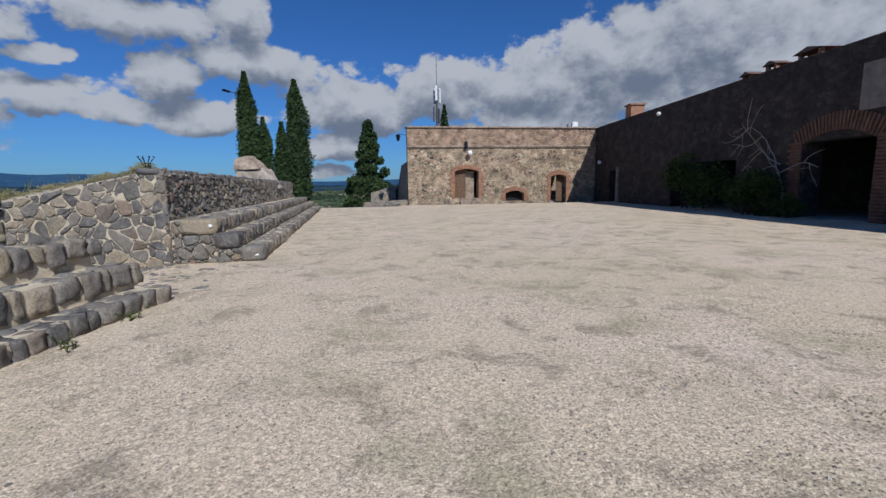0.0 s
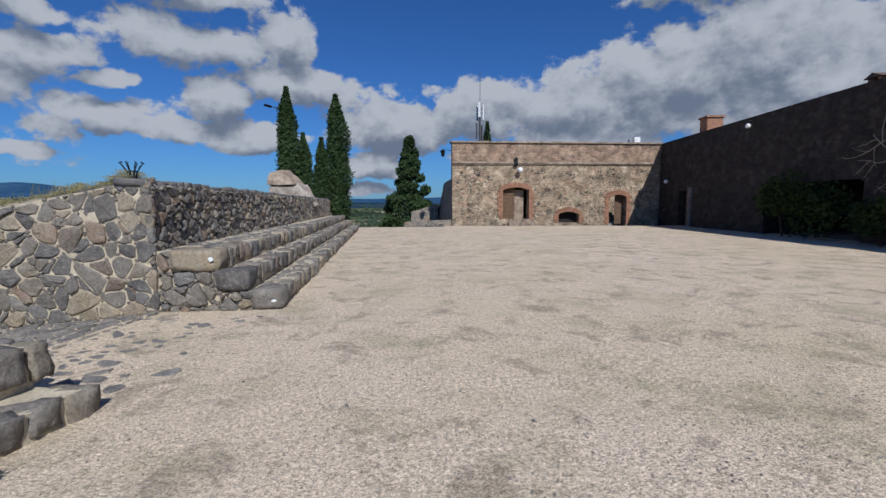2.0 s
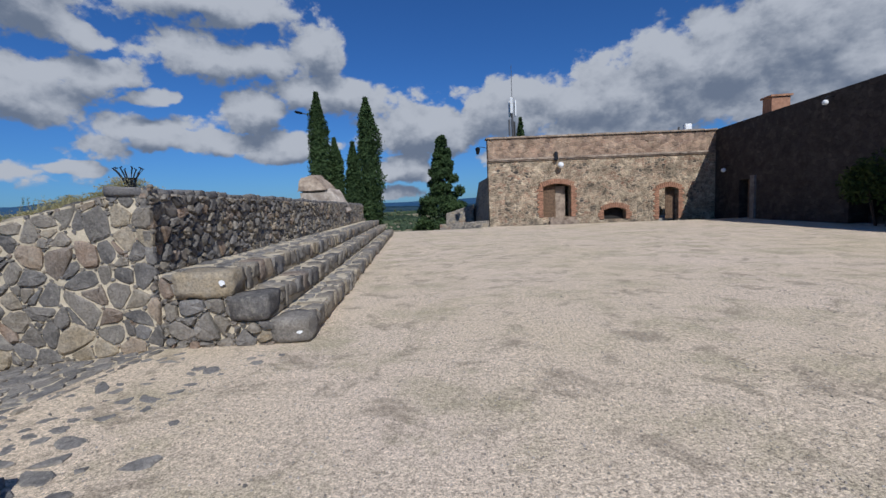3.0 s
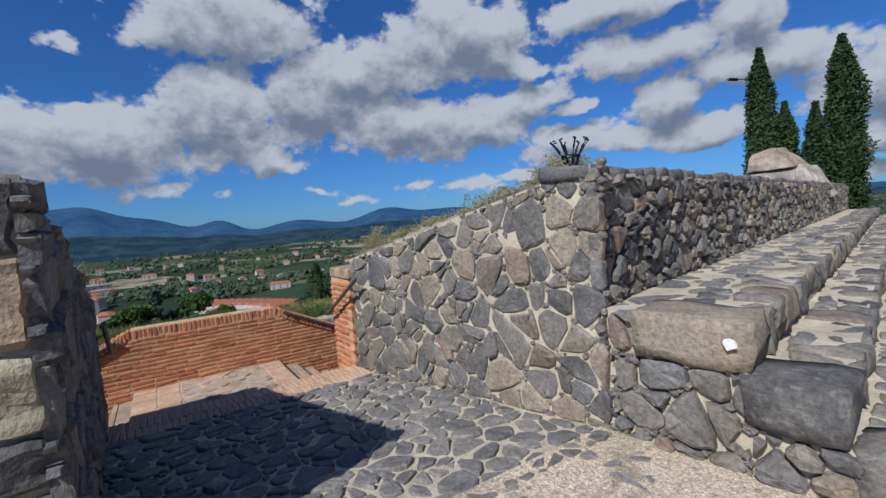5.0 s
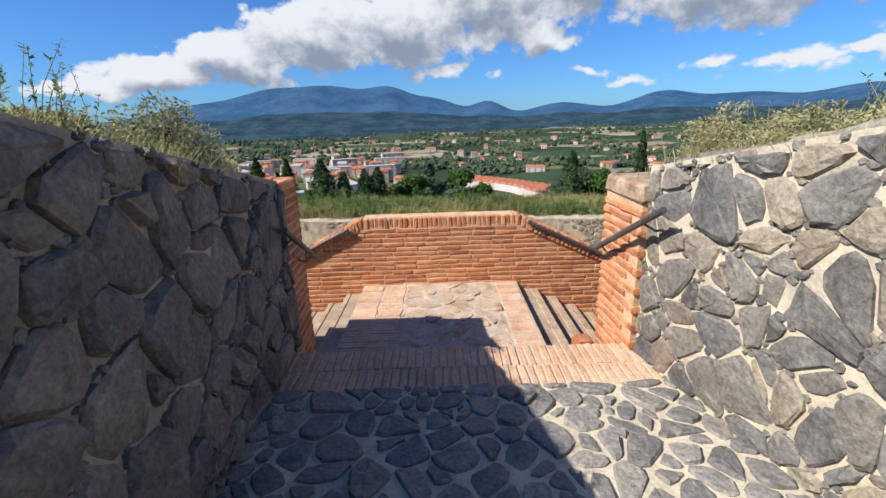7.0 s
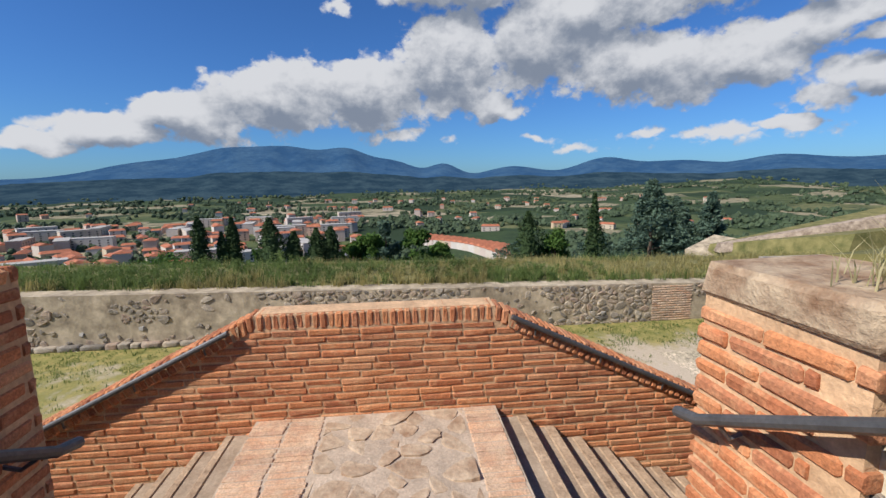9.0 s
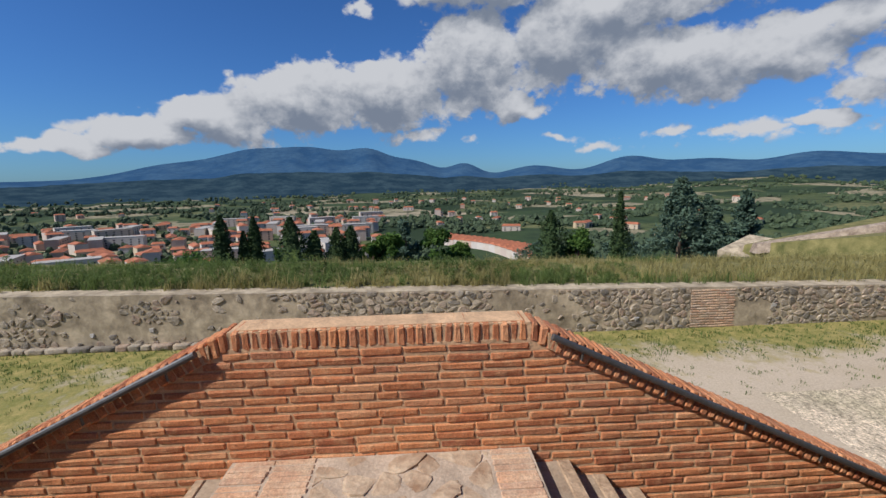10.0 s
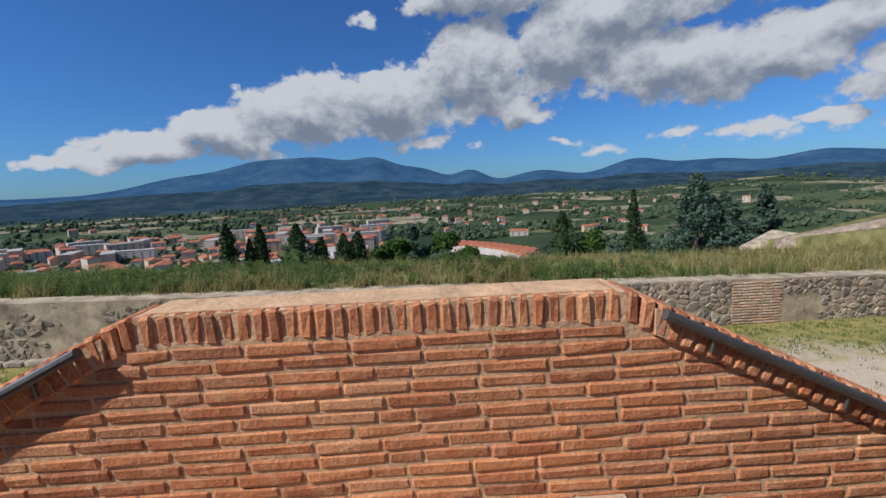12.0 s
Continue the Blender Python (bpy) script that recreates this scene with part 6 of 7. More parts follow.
blades("weeds_north", "dry yellow-green weeds on the wall top", weed_line(2600, -6.2, -2.9, lambda x: north_y(x) + 0.16, lambda x: top_n(x) - 0.06, 1.0, 0.8, 5), rng, M_DRY, 0.22, 0.0028, 12, 0.95)
blades("weeds_north_green", "green weeds among the dry grass on the wall top", weed_line(700, -5.8, -3.2, lambda x: north_y(x) + 0.2, lambda x: top_n(x) - 0.08, 1.0, 0.8, 6), rng, M_GRASS, 0.20, 0.0032, 11, 0.95)
blades("weeds_south", "dry weeds on the shaded wall top", weed_line(2200, -6.3, -3.2, lambda x: south_y(x) - 1.0, lambda x: top_s(x) - 0.10, 1.0, 0.9, 7), rng, M_DRY, 0.21, 0.0026, 11, 0.95)
blades("weeds_south_green", "green weeds on the shaded wall top", weed_line(924, -5.2, -3.2, lambda x: south_y(x) - 0.9, lambda x: top_s(x) - 0.10, 1.1, 0.7, 8), rng, M_GRASS_G, 0.24, 0.0032, 11, 0.95)


def fluff(name, label, count, line, h, size, material, seed):
    """Fine tangled foliage along a wall top: many tiny leaves over uneven mounds."""
    r = random.Random(seed)

    def spot(q):
        (x, y, z), s = q.choice(line)
        return Vector((x + q.gauss(0, 0.05), y + q.gauss(0, 0.05), z + h * s * q.uniform(0.0, 1.0) ** 0.7)), 1.0
    v, f = leaf_cloud(spot, count, size, r)
    tagged(new(name, mesh_of(name, v, f, material)), label, "plants", kind="stuff")


fluff("weed_tangle", "fuzzy tangle of yellowing weeds on the sunny wall top", 70000, weed_line(160, -6.1, -2.95, lambda x: north_y(x) + 0.2, lambda x: top_n(x) - 0.02, 1.0, 0.6, 15), 0.30, 0.013, M_DRY, 71)
fluff("weed_tangle", "fuzzy tangle of pale weeds on the shaded wall top", 60000, weed_line(160, -6.2, -3.2, lambda x: south_y(x) - 0.95, lambda x: top_s(x) - 0.02, 1.0, 0.7, 16), 0.27, 0.014, M_DRY, 72)


bank_line = [((x, y, out_top(y) - 0.05), 0.5 + max(0.0, noise.noise((x * 0.6, y * 0.6, 4))) * 1.6) for x, y in ((rng.uniform(-21.5, -19.2), rng.uniform(-20, 14)) for _ in range(700))]
fluff("bank_scrub", "low green scrub along the outer wall top", 42000, bank_line, 0.55, 0.040, M_GRASS_G, 73)


def leafy_weed(label, place, h, seed, n=16):
    """An upright weed: thin stalks with small leaves and seed heads."""
    r = random.Random(seed)
    t = thing("weed", label, "plant", place, group="tall weeds")
    v, f = [], []
    bm = bmesh.new()
    for _ in range(n):
        a, l = r.uniform(0, 6.283), h * r.uniform(0.5, 1.1)
        lean = r.uniform(0.05, 0.4) * l
        pts = [(r.gauss(0, 0.06), r.gauss(0, 0.06), 0)]
        pts.append((pts[0][0] + math.cos(a) * lean * 0.4, pts[0][1] + math.sin(a) * lean * 0.4, l * 0.6))
        pts.append((pts[0][0] + math.cos(a) * lean, pts[0][1] + math.sin(a) * lean, l))
        tube(bm, pts, 0.002, 4, [0.0026, 0.002, 0.001])
        for _ in range(30):
            k = r.uniform(0.1, 1)
            p = Vector(pts[0]).lerp(Vector(pts[2]), k)
            d = Vector((r.gauss(0, 1), r.gauss(0, 1), r.uniform(0, 1))).normalized() * r.uniform(0.012, 0.035)
            s = Vector((-d.y, d.x, 0)) * 0.28
            o = len(v)
            v += [p, p + d * 0.5 + s, p + d, p + d * 0.5 - s]
            f += [(o, o + 1, o + 2), (o, o + 2, o + 3)]
    tagged(part("stalk", bm, M_DRY, t), kind="stuff")
    tagged(part("leaf", mesh_of("leaf", v, f, M_GRASS_G), None, t), kind="stuff")
    return t


for k in range(12):
    x = -3.35 - k * 0.19
    leafy_weed("tall green weed with thin stalks on the wall", (x, south_y(x) - 0.25 - 0.3 * rng.random(), top_s(x) - 0.04), 0.52 - 0.022 * k, 300 + k)
for k in range(9):
    x = -3.9 - k * 0.24
    leafy_weed("tall yellowing weed on the rubble wall", (x, north_y(x) + 0.35 + 0.3 * rng.random(), top_n(x) - 0.04), 0.30 + 0.05 * (k % 3), 330 + k)

for k, (x, y) in enumerate(((-0.78, 3.75), (-0.80, 4.6))):
    leafy_weed("small green tuft at the foot of the bench", (x, y, 0.0), 0.11, 360 + k, 9)

for x, y, h, k in ((-5.6, 4.78, 0.66, 0), (-4.8, 4.70, 0.34, 1), (-3.5, 4.85, 0.36, 2)):
    bush("grey-green leafy shrub growing on the shaded wall", (x, y, top_s(x) - 0.08), 0.34, 0.30, h * 0.85, 6000, 0.015, 380 + k, M_WEED)

# pebbles and dark bits on the gravel
def scatter(name, label, count, fn, size, seed, material):
    r = random.Random(seed)
    v, f = [], []
    for _ in range(count):
        x, y, z = fn(r)
        s = size * r.uniform(0.5, 1.5)
        o = len(v)
        a = r.uniform(0, 6.283)
        for k in range(5):
            b = a + k * 1.2566
            v.append((x + s * math.cos(b) * r.uniform(0.7, 1.2), y + s * math.sin(b) * r.uniform(0.7, 1.2), z - 0.004))
        for k in range(5):
            b = a + k * 1.2566 + 0.3
            v.append((x + 0.6 * s * math.cos(b), y + 0.6 * s * math.sin(b), z + s * 0.45))
        for k in range(5):
            f.append((o + k, o + (k + 1) % 5, o + 5 + (k + 1) % 5, o + 5 + k))
        f.append(tuple(o + 5 + k for k in range(5)))
    tagged(new(name, mesh_of(name, v, f, material)), label, "pebbles", kind="stuff")


def yard_spot(r):
    while True:
        x, y = r.uniform(-1.5, 7), 0.2 + 12 * r.random() ** 1.6
        if x > -0.4 or 5.8 < y < 8.2:
            return x, y, 0.02 * noise.noise((x * 0.5, y * 0.5, 0)) + 0.010 * noise.noise((x * 1.7, y * 1.7, 3))


M_PEB = stone_mat("gravel_pebble", ((0.0, (0.22, 0.19, 0.15)), (0.5, (0.42, 0.36, 0.29)), (1.0, (0.55, 0.49, 0.42))), True)
scatter("pebbles", "small loose gravel pebbles", 22000, yard_spot, 0.008, 4, M_PEB)
scatter("pebbles_dark", "scattered darker stones in the gravel", 90, yard_spot, 0.015, 5, M_STONE_J)

# ---- pieces of walls, floors and steps ----
rng = random.Random(41)
fr_n = face_frame((0, 8.535, 0), (1, 0.108, 0), (0, 0, 1))
K = 1.0058
P = lambda pts: [(x * K, z) for x, z in pts]
rubble(wall_n, fr_n, P([(-6.02, -0.36), (-2.42, -0.02), (-2.42, 1.80), (-6.02, 1.07)]), 0.255, 0.215, rng, M_STONE, M_STONE_J, 0.018, 0.024, near=None, chinks=0.55)
rubble(bench_n, face_frame((0, 8.53, 0), (1, 0.108, 0), (0, 0.0, 1)), P([(-2.40, -0.02), (-1.63, -0.02), (-1.63, 0.55), (-2.40, 0.55)]), 0.27, 0.20, rng, M_STONE, M_STONE_J, 0.022, 0.032, chinks=0.55)
rubble(bench_n, face_frame((0, 8.53, 0), (1, 0.108, 0), (0, 0.0, 1)), P([(-1.63, -0.02), (-1.18, -0.02), (-1.18, 0.27), (-1.63, 0.27)]), 0.22, 0.15, rng, M_STONE, M_STONE_J, 0.03, 0.04)
rubble(bench_n, face_frame((0, 8.53, 0), (1, 0.108, 0), (0, 0.0, 1)), P([(-2.42, 0.55), (-2.02, 0.55), (-2.02, 0.83), (-2.42, 0.83)]), 0.26, 0.28, rng, M_STONE, M_STONE_J, 0.03, 0.04)
fr_s = face_frame((0, 5.63, 0), (-1, -0.078, 0), (0, 0, 1))
rubble(wall_s, fr_s, [(2.765, -0.06), (6.33, -0.36), (6.33, 1.0), (2.765, 1.76)], 0.31, 0.25, rng, M_STONE_DARK_SHADED, M_STONE_DARK_SHADED_J, 0.012, 0.04, chinks=0.5)
M_ROSE = plain("rose_sandstone", (0.31, 0.205, 0.125), 0.92, var=0.5, scale=5, bump=1.0, c2=(0.52, 0.385, 0.25), fine=30)
M_OLIVE = plain("pale_olive_stone", (0.33, 0.285, 0.17), 0.92, var=0.5, scale=4, bump=1.0, c2=(0.54, 0.47, 0.31), fine=30)
M_GREYB = plain("rough_grey_stone", (0.09, 0.085, 0.082), 0.9, var=0.4, scale=5, bump=1.0, c2=(0.17, 0.16, 0.15), fine=30)


def rough_block(size, seed, material, amp=0.034, cuts=6):
    """A hewn block about its centre with a broken, uneven face."""
    bm = bmesh.new()
    bmesh.ops.create_cube(bm, size=1.0)
    bmesh.ops.scale(bm, vec=size, verts=bm.verts)
    bmesh.ops.bevel(bm, geom=bm.edges, offset=0.022, segments=1, affect="EDGES")
    bmesh.ops.subdivide_edges(bm, edges=bm.edges, cuts=cuts, use_grid_fill=True)
    for vtx in bm.verts:
        c = vtx.co
        n = noise.noise_vector((c.x * 5 + seed, c.y * 5, c.z * 7)) * amp + noise.noise_vector((c.x * 17, c.y * 17 + seed, c.z * 22)) * amp * 0.45
        vtx.co = c + n
    return from_bm("stone", bm, material)


for k, (y0, y1, z0, z1, m) in enumerate((
        (4.52, 5.44, 1.48, 1.745, M_GREYB), (4.52, 5.42, 1.14, 1.46, M_ROSE), (4.72, 5.45, 0.80, 1.11, M_OLIVE), (4.50, 4.69, 0.84, 1.09, M_GREYB),
        (4.50, 4.82, 0.52, 0.78, M_OLIVE), (4.86, 5.04, 0.58, 0.77, M_GREYB), (5.07, 5.46, 0.60, 0.77, M_GREYB), (4.52, 4.95, 0.24, 0.49, M_GREYB),
        (5.00, 5.46, 0.25, 0.56, M_GREYB), (4.55, 5.0, 0.0, 0.21, M_ROSE), (5.04, 5.47, 0.0, 0.22, M_GREYB))):
    ob = part("stone", rough_block((0.34, min(y1, 5.40) - y0, z1 - z0), 3.7 * k, m), None, wall_s)
    ob.matrix_local = pose(-2.92 + rng.uniform(-0.012, 0.012), (y0 + min(y1, 5.40)) / 2, (z0 + z1) / 2, 0, 0, rng.uniform(-1.5, 1.5))
# rough stones along both wall tops
for x0, x1, fn_y, fn_z, par in ((-6.0, -2.75, north_y, top_n, wall_n), (-6.3, -3.0, south_y, top_s, wall_s)):
    x = x0
    while x < x1:
        l = rng.uniform(0.16, 0.34)
        ob = part("stone", boulder((l * 0.95, rng.uniform(0.22, 0.34), rng.uniform(0.07, 0.13)), rng, M_STONE if par is wall_n else M_STONE_DARK_SHADED, 0.022), None, par)
        s = 1 if par is wall_n else -1
        ob.matrix_local = pose(x + l / 2, fn_y(x + l / 2) + s * 0.165, fn_z(x + l / 2) - (0.0 if par is wall_n else 0.035), 0, -11 + rng.uniform(-4, 4), 6 + rng.uniform(-5, 5))
        x += l
# terrace wall: small stones
fr_t = face_frame(on_terrace(W_OFF, 0, 0), T_DIR, (0, 0, 1))
rubble(wall_t, fr_t, [(0.10, 0.82), (W_LEN, 0.82), (W_LEN, 1.74), (0.10, 1.74)], 0.20, 0.135, rng, M_STONE, M_STONE_J, 0.024, 0.045, near=lambda u, v: u, limit=280)
a = 0.1
while a < W_LEN:
    l = rng.uniform(0.2, 0.4)
    p = on_terrace(W_OFF + 0.2, a + l / 2, 1.75)
    ob = part("coping_stone", boulder((0.42, l * 0.95, rng.uniform(0.07, 0.13)), rng, M_STONE_DARK_SHADED, 0.02, "coping_stone"), None, wall_t)
    ob.matrix_local = pose(p.x, p.y, p.z, rng.uniform(-5, 5), rng.uniform(-5, 5), 10.6 + rng.uniform(-4, 4))
    a += l
# southern terrace wall face
rubble(wall_ts, face_frame((-2.80, 0, 0), (0, 1, 0), (0, 0, 1)), [(1.0, 0.8), (4.5, 0.8), (4.5, 1.72), (1.0, 1.72)], 0.30, 0.22, rng, M_STONE, M_STONE_J, 0.03, 0.045)


def bench_blocks(parent, fn, tiers, length, rot, first, deep):
    """Rough edge stones of each tier, parted by wide mortar joints, some shallow or sunk."""
    for t, (off0, off1, h) in enumerate(tiers):
        a, hb = first[t], (0.27, 0.28, 0.28)[t]
        while a < length:
            big = a == first[t] and parent is bench_n
            l = 0.42 if big else rng.choice((rng.uniform(0.13, 0.24), rng.uniform(0.22, 0.42)))
            tread = off1 - off0
            d = (0.44, 0.42, 0.64)[t] if big else min(deep, tread + 0.02) * rng.uniform(0.48, 0.92)
            hs = hb if big else hb * rng.choice((rng.uniform(0.9, 1.0), rng.uniform(0.62, 0.95)))
            z = h - hs / 2 + (0.005 if big else rng.uniform(-0.022, 0.012))
            p = fn(off0 + d / 2 + rng.uniform(-0.02, 0.015), a + l / 2, z)
            me = boulder((d, l - (0.01 if big else rng.uniform(0.015, 0.05)), hs), rng, M_STONE, 0.03 if big else 0.036, box_like=0.88 if big else rng.uniform(0.68, 0.85))
            ob = part("stone", me, None, parent)
            ob.matrix_local = pose(p.x, p.y, p.z, rng.uniform(-3, 3), rng.uniform(-3, 3), rot + rng.uniform(-4, 4))
            # flat flakes bedded in the mortar behind a shallow stone
            if not big and d < tread - 0.12 and off1 < 1.5:
                f = min(0.22, tread - d - 0.03)
                q = fn(off0 + d + f / 2 + 0.02, a + l / 2, h - 0.028)
                ob = part("flake", boulder((f * 0.85, l * 0.8, 0.05), rng, M_PAVE, 0.02, "flake"), None, parent)
                ob.matrix_local = pose(q.x, q.y, q.z, 0, 0, rot + rng.uniform(-12, 12))
            a += l


bench_blocks(bench_n, on_terrace, TIERS, B_LEN, 10.6, (0.0, 0.0, 0.03), 0.42)
bench_blocks(bench_s, on_south, TIERS_S, 8.0, -3.1, (0.03, 0.03, 0.13), 0.38)
# paved tread of the upper benches
fr_b = face_frame(on_terrace(0, 0, 0.815), T_DIR, -T_OUT)
rubble(bench_n, fr_b, [(0.1, 1.24), (9.0, 1.24), (9.0, 1.70), (0.1, 1.70)], 0.30, 0.22, rng, M_PAVE, M_STONE_J, 0.045, 0.014, name="slab")
fr_b = face_frame(on_south(0, 0, 0.815), S_DIR, S_OUT)
rubble(bench_s, fr_b, [(0.82, -1.9), (4.5, -1.9), (4.5, -1.16), (0.82, -1.16)], 0.34, 0.26, rng, M_PAVE, M_STONE_J, 0.05, 0.014, name="slab")
# southern bench end face
rubble(bench_s, face_frame((0, 4.74, 0), (-1, 0, 0), (0, 0, 1)), [(1.94, 0.0), (2.75, 0.0), (2.75, 0.80), (1.94, 0.80)], 0.3, 0.24, rng, M_STONE, M_STONE_J, 0.03, 0.04)
# painted marks on two bench stones
for place, size in ((on_terrace(0.90, 0.062, 0.72), 0.038), (on_terrace(0.11, 0.062, 0.14), 0.045)):
    t = thing("paint_mark", "small white painted mark on a bench stone", "mark", place)
    bm = bmesh.new()
    bmesh.ops.create_circle(bm, cap_ends=True, segments=9, radius=size, matrix=pose(0, -0.055, 0, 90, 0, 8))
    for vtx in bm.verts:
        vtx.co.x *= rng.uniform(0.7, 1.15)
        vtx.co.z *= rng.uniform(0.6, 1.1)
    g = bmesh.ops.extrude_face_region(bm, geom=bm.faces[:])
    bmesh.ops.translate(bm, verts=[q for q in g["geom"] if isinstance(q, bmesh.types.BMVert)], vec=(0, 0.006, 0))
    part("paint", bm, M_WHITE, t)

# ramp paving: full towards the end, thinning out into the gravel
fr_r = face_frame((-2.35, 0, ramp_z(-2.35)), (1, 0, 0.1015), (0, 1, 0))
rubble(ramp, fr_r, [(-3.27, 5.20), (0.0, 5.44), (0.0, 8.22), (-3.27, 7.95)], 0.22, 0.17, rng, M_PAVE, M_STONE_J, 0.028, 0.014, name="slab", limit=300, swell=0.1)
fr_g = face_frame((0, 0, -0.006), (1, 0, 0), (0, 1, 0))
rubble(ramp, fr_g, [(-2.38, 5.5), (-0.7, 5.7), (-0.7, 8.25), (-2.38, 8.15)], 0.19, 0.13, rng, M_PAVE, M_STONE_J, 0.055, 0.013, name="slab", skip=lambda u, v: rng.random() < 0.18 + 0.48 * (u + 2.38) / 1.2, swell=0.1, cut=0.22)

# bricks, six shapes shared by all
VAR = [block_mesh("brick", (0.290, 0.10, 0.0590), 0.0115, 0.0030, rng, M_BRICK) for _ in range(14)]
CAPB = [block_mesh("cap_brick", (0.061, 0.265, 0.142), 0.013, 0.0035, rng, M_BRICK) for _ in range(8)]


def lay(parent, fr, u, v, length, sink, kind=None, name="brick"):
    ob = new(name, rng.choice(kind or VAR))
    ob.parent = parent
    ob.matrix_local = fr @ Matrix.Translation((u, v, sink + rng.uniform(-0.002, 0.003))) @ Matrix(((1, 0, 0, 0), (0, 0, 1, 0), (0, -1, 0, 0), (0, 0, 0, 1))) @ Matrix.Diagonal((length / 0.285, 1, 1, 1))
    return ob


fr_p = face_frame((P_X, 0, 0), (0, 1, 0), (0, 0, 1))
COURSE, BL = 0.0667, 0.302
z = CAP_LO - COURSE / 2
while z > -1.95:
    # where this course shows: under the cap, above the steps
    drop = CAP_LO - z - COURSE / 2
    lo, hi = PL - drop / SL, PR + drop / SR
    lo, hi = max(lo - 0.05, 2.7), min(hi + 0.05, 10.4)
    lo2 = PL - max(0.0, (drop - 0.97)) / SL if drop > 0.97 else None
    hi2 = PR + max(0.0, (drop - 0.97)) / SR if drop > 0.97 else None
    u = lo - rng.uniform(0, 0.2)
    while u < hi:
        l = BL * rng.uniform(0.96, 1.04) if rng.random() < 0.93 else BL * 0.52
        a, b = max(u, lo), min(u + l, hi)
        if b - a > 0.06 and (lo2 is None or not (a > lo2 + 0.15 and b < hi2 - 0.15)):
            lay(parapet, fr_p, (a + b) / 2, z + rng.uniform(-0.002, 0.002), b - a - 0.012, -0.0435)
        u += l
    z -= COURSE
n = 31
for i in range(n):                                    # level cap
    y = PL + 0.02 + (PR - PL - 0.04) * (i + 0.5) / n
    ob = new("cap_brick", rng.choice(CAPB))
    ob.parent = parapet
    ob.matrix_local = pose(P_X - 0.13 + rng.uniform(-0.005, 0.005), y, (CAP_LO + CAP_HI) / 2, 0, 0, 90) @ Matrix.Rotation(radians(rng.uniform(-2, 2)), 4, "Y")
for sign, y0, fall, y1 in ((-1, PL, SL, 2.5), (1, PR, SR, 10.6)):       # sloping caps, standing proud
    ang = math.atan(fall)
    steps = int(abs(y1 - y0) / math.cos(ang) / 0.068)
    for i in range(steps):
        d = (i + 0.5) * 0.068 * math.cos(ang)
        y = y0 + sign * d
        grow = min(1.0, d / 0.25)
        ob = new("cap_brick", rng.choice(CAPB))
        ob.parent = parapet
        zc = (CAP_LO + CAP_HI) / 2 - fall * d + 0.005
        ob.matrix_local = pose(P_X - 0.13 + 0.034 * grow, y, zc, -sign * math.degrees(ang) * grow, 0, 0) @ pose(0, 0, 0, 0, 0, 90)

# piers
for pier, fr, u0, u1, tooth, zlo, zhi in (
        (pier_n, face_frame((0, 8.045, 0), (1, 0.0346, 0), (0, 0, 1)), -6.68, -6.10, 0.10, -1.0, 0.83),
        (pier_n, face_frame((-6.655, 0, 0), (0, -1, 0), (0, 0, 1)), -8.35, -7.81, 0.0, -1.3, 0.83),
        (pier_s, face_frame((0, 5.42, 0), (-1, -0.047, 0), (0, 0, 1)), 6.35, 6.86, 0.0, -1.0, 1.0),
        (pier_s, face_frame((-6.85, 0, 0), (0, -1, 0), (0, 0, 1)), -5.10, -4.58, 0.0, -1.3, 1.0)):
    z, i = zlo + 0.04, 0
    while z < zhi - 0.02:
        end = u1 + (tooth if i % 2 and tooth else -tooth * 0.6 if tooth else 0)
        u = u0
        first = 0.305 if i % 2 else 0.16
        while u < end - 0.04:
            l = min(first, end - u)
            lay(pier, fr, u + l / 2, z, l - 0.016, -0.035)
            u += l
            first = 0.305
        z += 0.0745
        i += 1

# brick edge, short steps and landing border
M_BRICK_FLOOR = brick_mat("worn_floor_brick", 1.0, pale=0.55)
FLOORB = [block_mesh("floor_brick", (0.285, 0.053, 0.05), 0.007, 0.004, rng, M_BRICK_FLOOR) for _ in range(6)]


def floor_brick(parent, x, y, z, rot):
    ob = new("floor_brick", rng.choice(FLOORB))
    ob.parent = parent
    ob.matrix_local = pose(x, y, z - 0.022 + rng.uniform(-0.004, 0.004), 0, 0, rot + rng.uniform(-1.2, 1.2))


y = 5.13
while y < 7.92:
    floor_brick(strip, -5.995, y, EDGE, 0)
    floor_brick(strip, -5.70, y + 0.03, EDGE + 0.004, 0)
    if y < 7.75:
        floor_brick(entry_steps, -6.28, y, EDGE - 0.21, 0)
        floor_brick(entry_steps, -6.57, y, LAND, 0)
    y += 0.062
x = -8.74
while x < -6.78:
    for yy in (5.43, 5.73):
        floor_brick(landing, x, yy + rng.uniform(-0.01, 0.01), LAND, 90)
    floor_brick(landing, x, 7.26, LAND, 90)
    x += 0.062
fr_l = face_frame((0, 0, LAND - 0.008), (1, 0, 0), (0, 1, 0))
M_PATCH = plain("terracotta_patch", (0.39, 0.235, 0.14), 0.92, var=0.3, scale=4.2, bump=0.7, c2=(0.60, 0.47, 0.33), fine=22.0)
rubble(landing, fr_l, [(-8.76, 5.89), (-6.75, 5.89), (-6.75, 7.10), (-8.76, 7.10)], 0.27, 0.21, rng, M_PATCH, M_PATCH, 0.010, 0.005, name="slab", swell=0.0, cut=0.2)

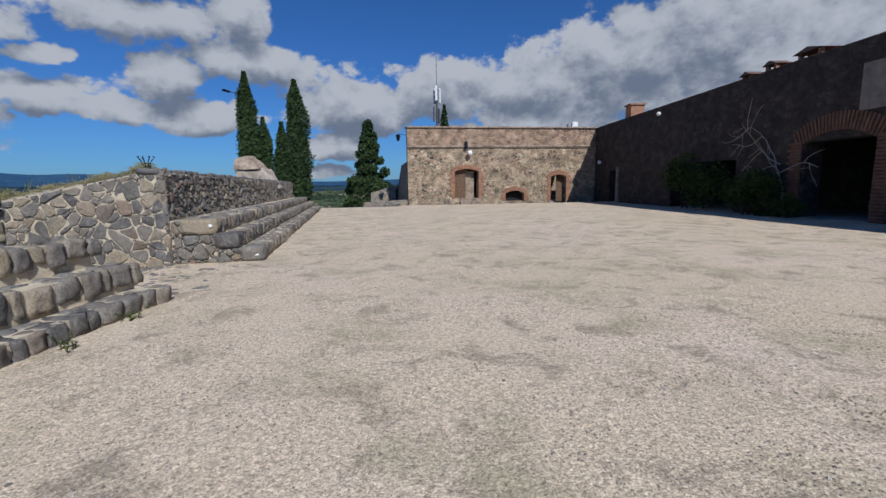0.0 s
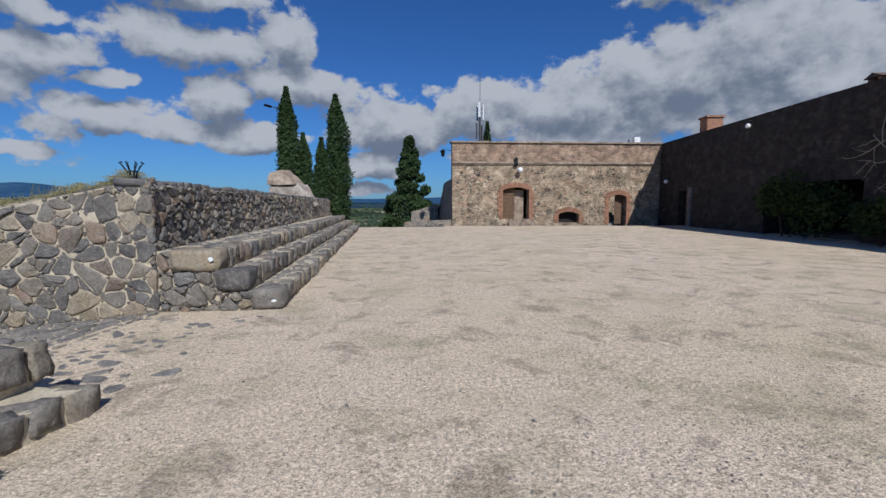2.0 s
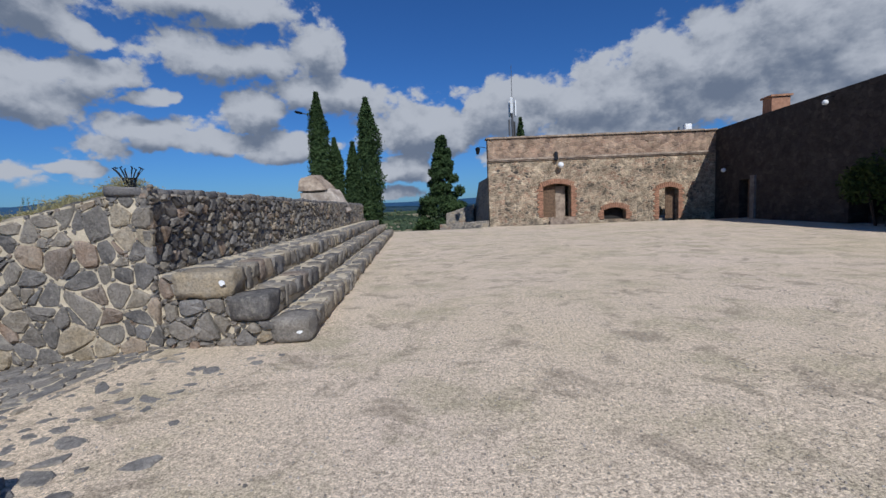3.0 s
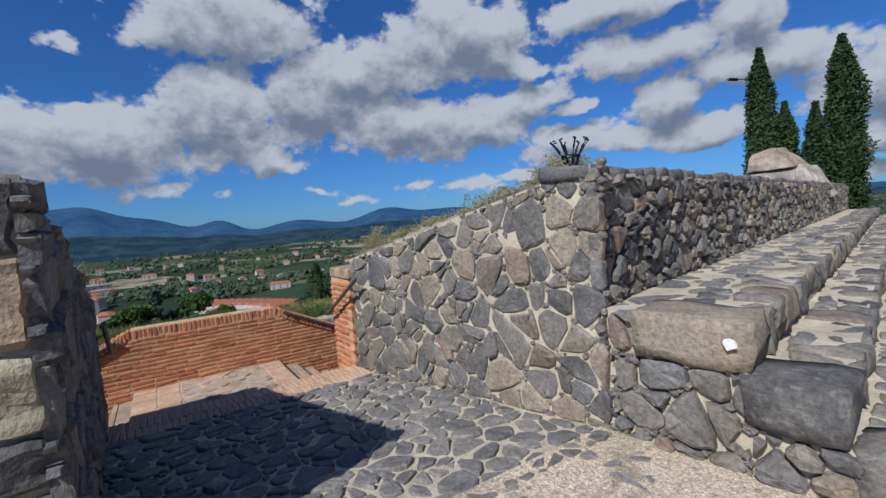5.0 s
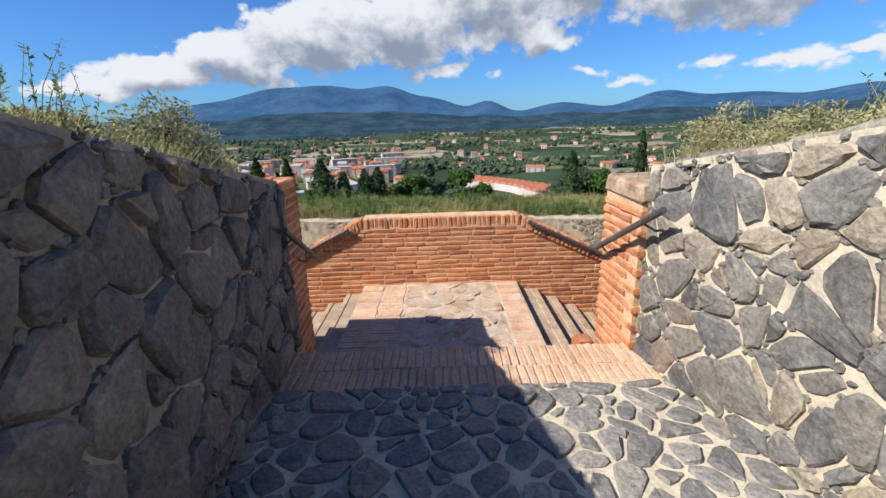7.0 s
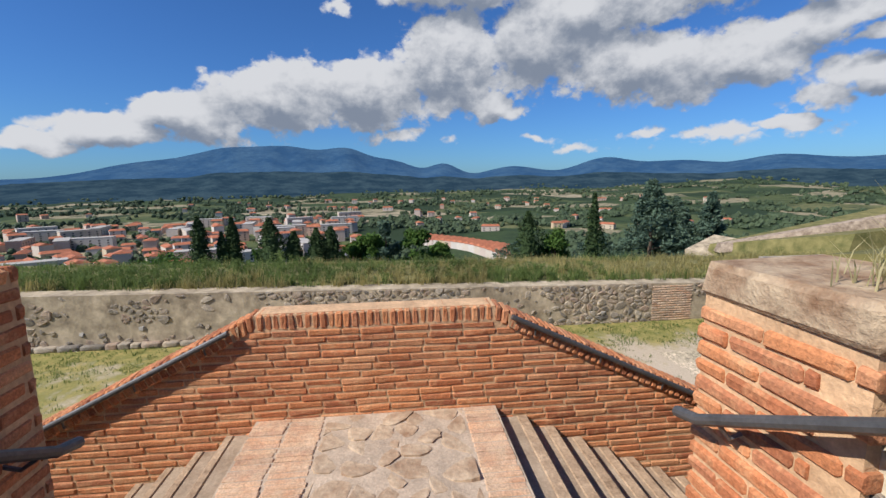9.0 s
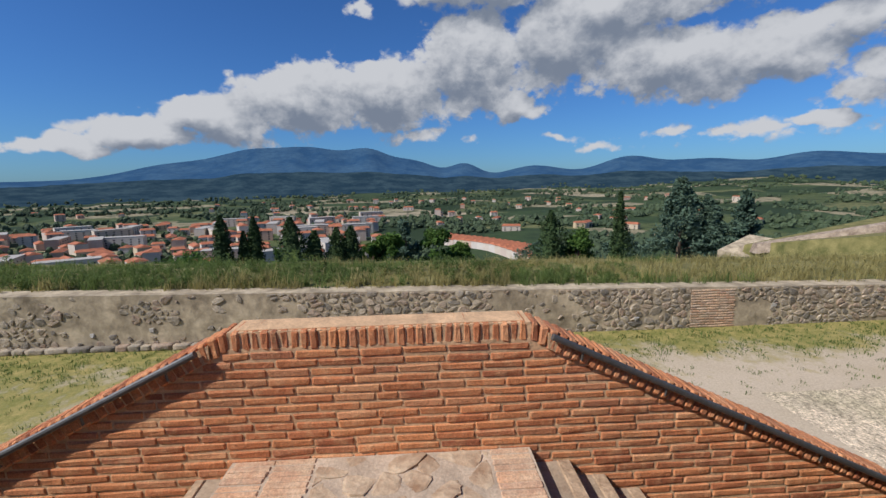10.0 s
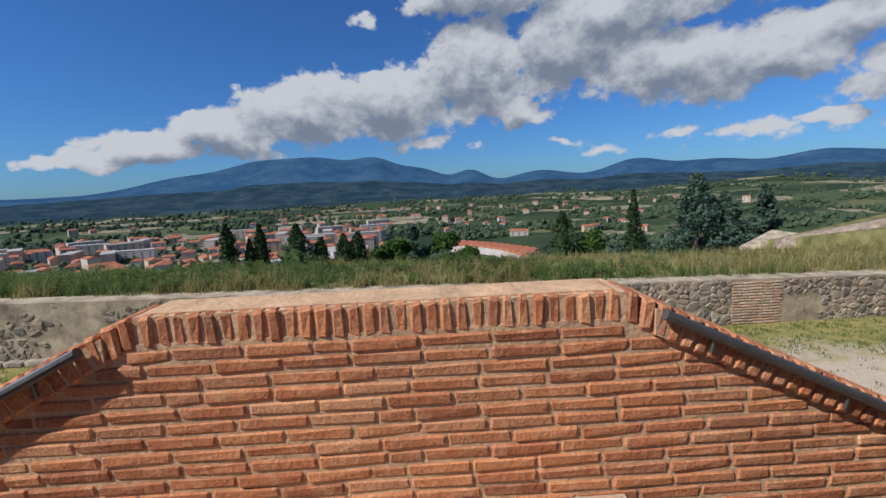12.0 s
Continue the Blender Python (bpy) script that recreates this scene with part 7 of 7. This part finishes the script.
# outer wall: rubble, denser on the north, showing through plaster on the south; a brick repair
fr_o = face_frame((OUT_X, 0, 0), (0, 1, 0), (0, 0, 1))
BR0, BR1 = 15.0, 16.45
y = -16.0
while y < 9.0:                                        # projecting footing course
    l = rng.uniform(0.3, 0.8)
    ob = part("footing_stone", boulder((0.36, l * 0.97, rng.uniform(0.13, 0.18)), rng, M_FIELD, 0.02, "footing_stone", 0.88), None, wall_o)
    ob.matrix_local = pose(OUT_X + 0.03, y + l / 2, -3.43, 0, 0, rng.uniform(-3, 3))
    y += l
near_o = lambda u, v: abs(u - 14)
rubble(wall_o, fr_o, [(-14, -3.55), (BR0, -3.55), (BR0, out_top(BR0)), (-14, out_top(-14))], 0.26, 0.17, rng, M_FIELD, M_FIELD_J, 0.055, 0.024, cut=0.3, near=near_o, limit=240,
       skip=lambda u, v: noise.noise((u * 0.35, v * 0.8, 7)) > (-0.15 if u < 3 else 0.08) and v > -3.3 and rng.random() < 0.86)
rubble(wall_o, fr_o, [(BR1, -3.55), (30, -3.55), (30, out_top(30)), (BR1, out_top(BR1))], 0.26, 0.17, rng, M_FIELD, M_FIELD_J, 0.055, 0.024, cut=0.3, near=near_o, limit=60,
       skip=lambda u, v: noise.noise((u * 0.35, v * 0.8, 7)) > 0.05)
M_REPAIR = stone_mat("repair_brick", ((0.0, (0.60, 0.34, 0.20)), (0.5, (0.70, 0.45, 0.28)), (1.0, (0.66, 0.48, 0.34))), lichen=0.6)
VARO = [block_mesh("brick", (0.285, 0.10, 0.055), 0.008, 0.0045, rng, M_REPAIR) for _ in range(4)]
z, i = -3.5, 0
while z < -2.28:
    u = BR0 + 0.01 - (0.12 if i % 2 else 0)
    while u < BR1 - 0.03:
        a, b = max(u, BR0), min(u + 0.305, BR1)
        if b - a > 0.05:
            lay(wall_o, fr_o, (a + b) / 2, z + 0.035, b - a - 0.018, -0.035, VARO)
        u += 0.305
    z += 0.082
    i += 1
for u, v in ((-1.2, -2.95), (-2.9, -3.05), (1.9, -2.9), (13.3, -3.15), (17.7, -2.85)):
    t = thing("paint_mark", "small pale plaster patch on the outer wall", "mark", (OUT_X + 0.01, u, v))
    ob = part("paint", block_mesh("paint", (0.05, 0.15, 0.12), 0.012, 0.02, rng, M_PLASTER), None, t)
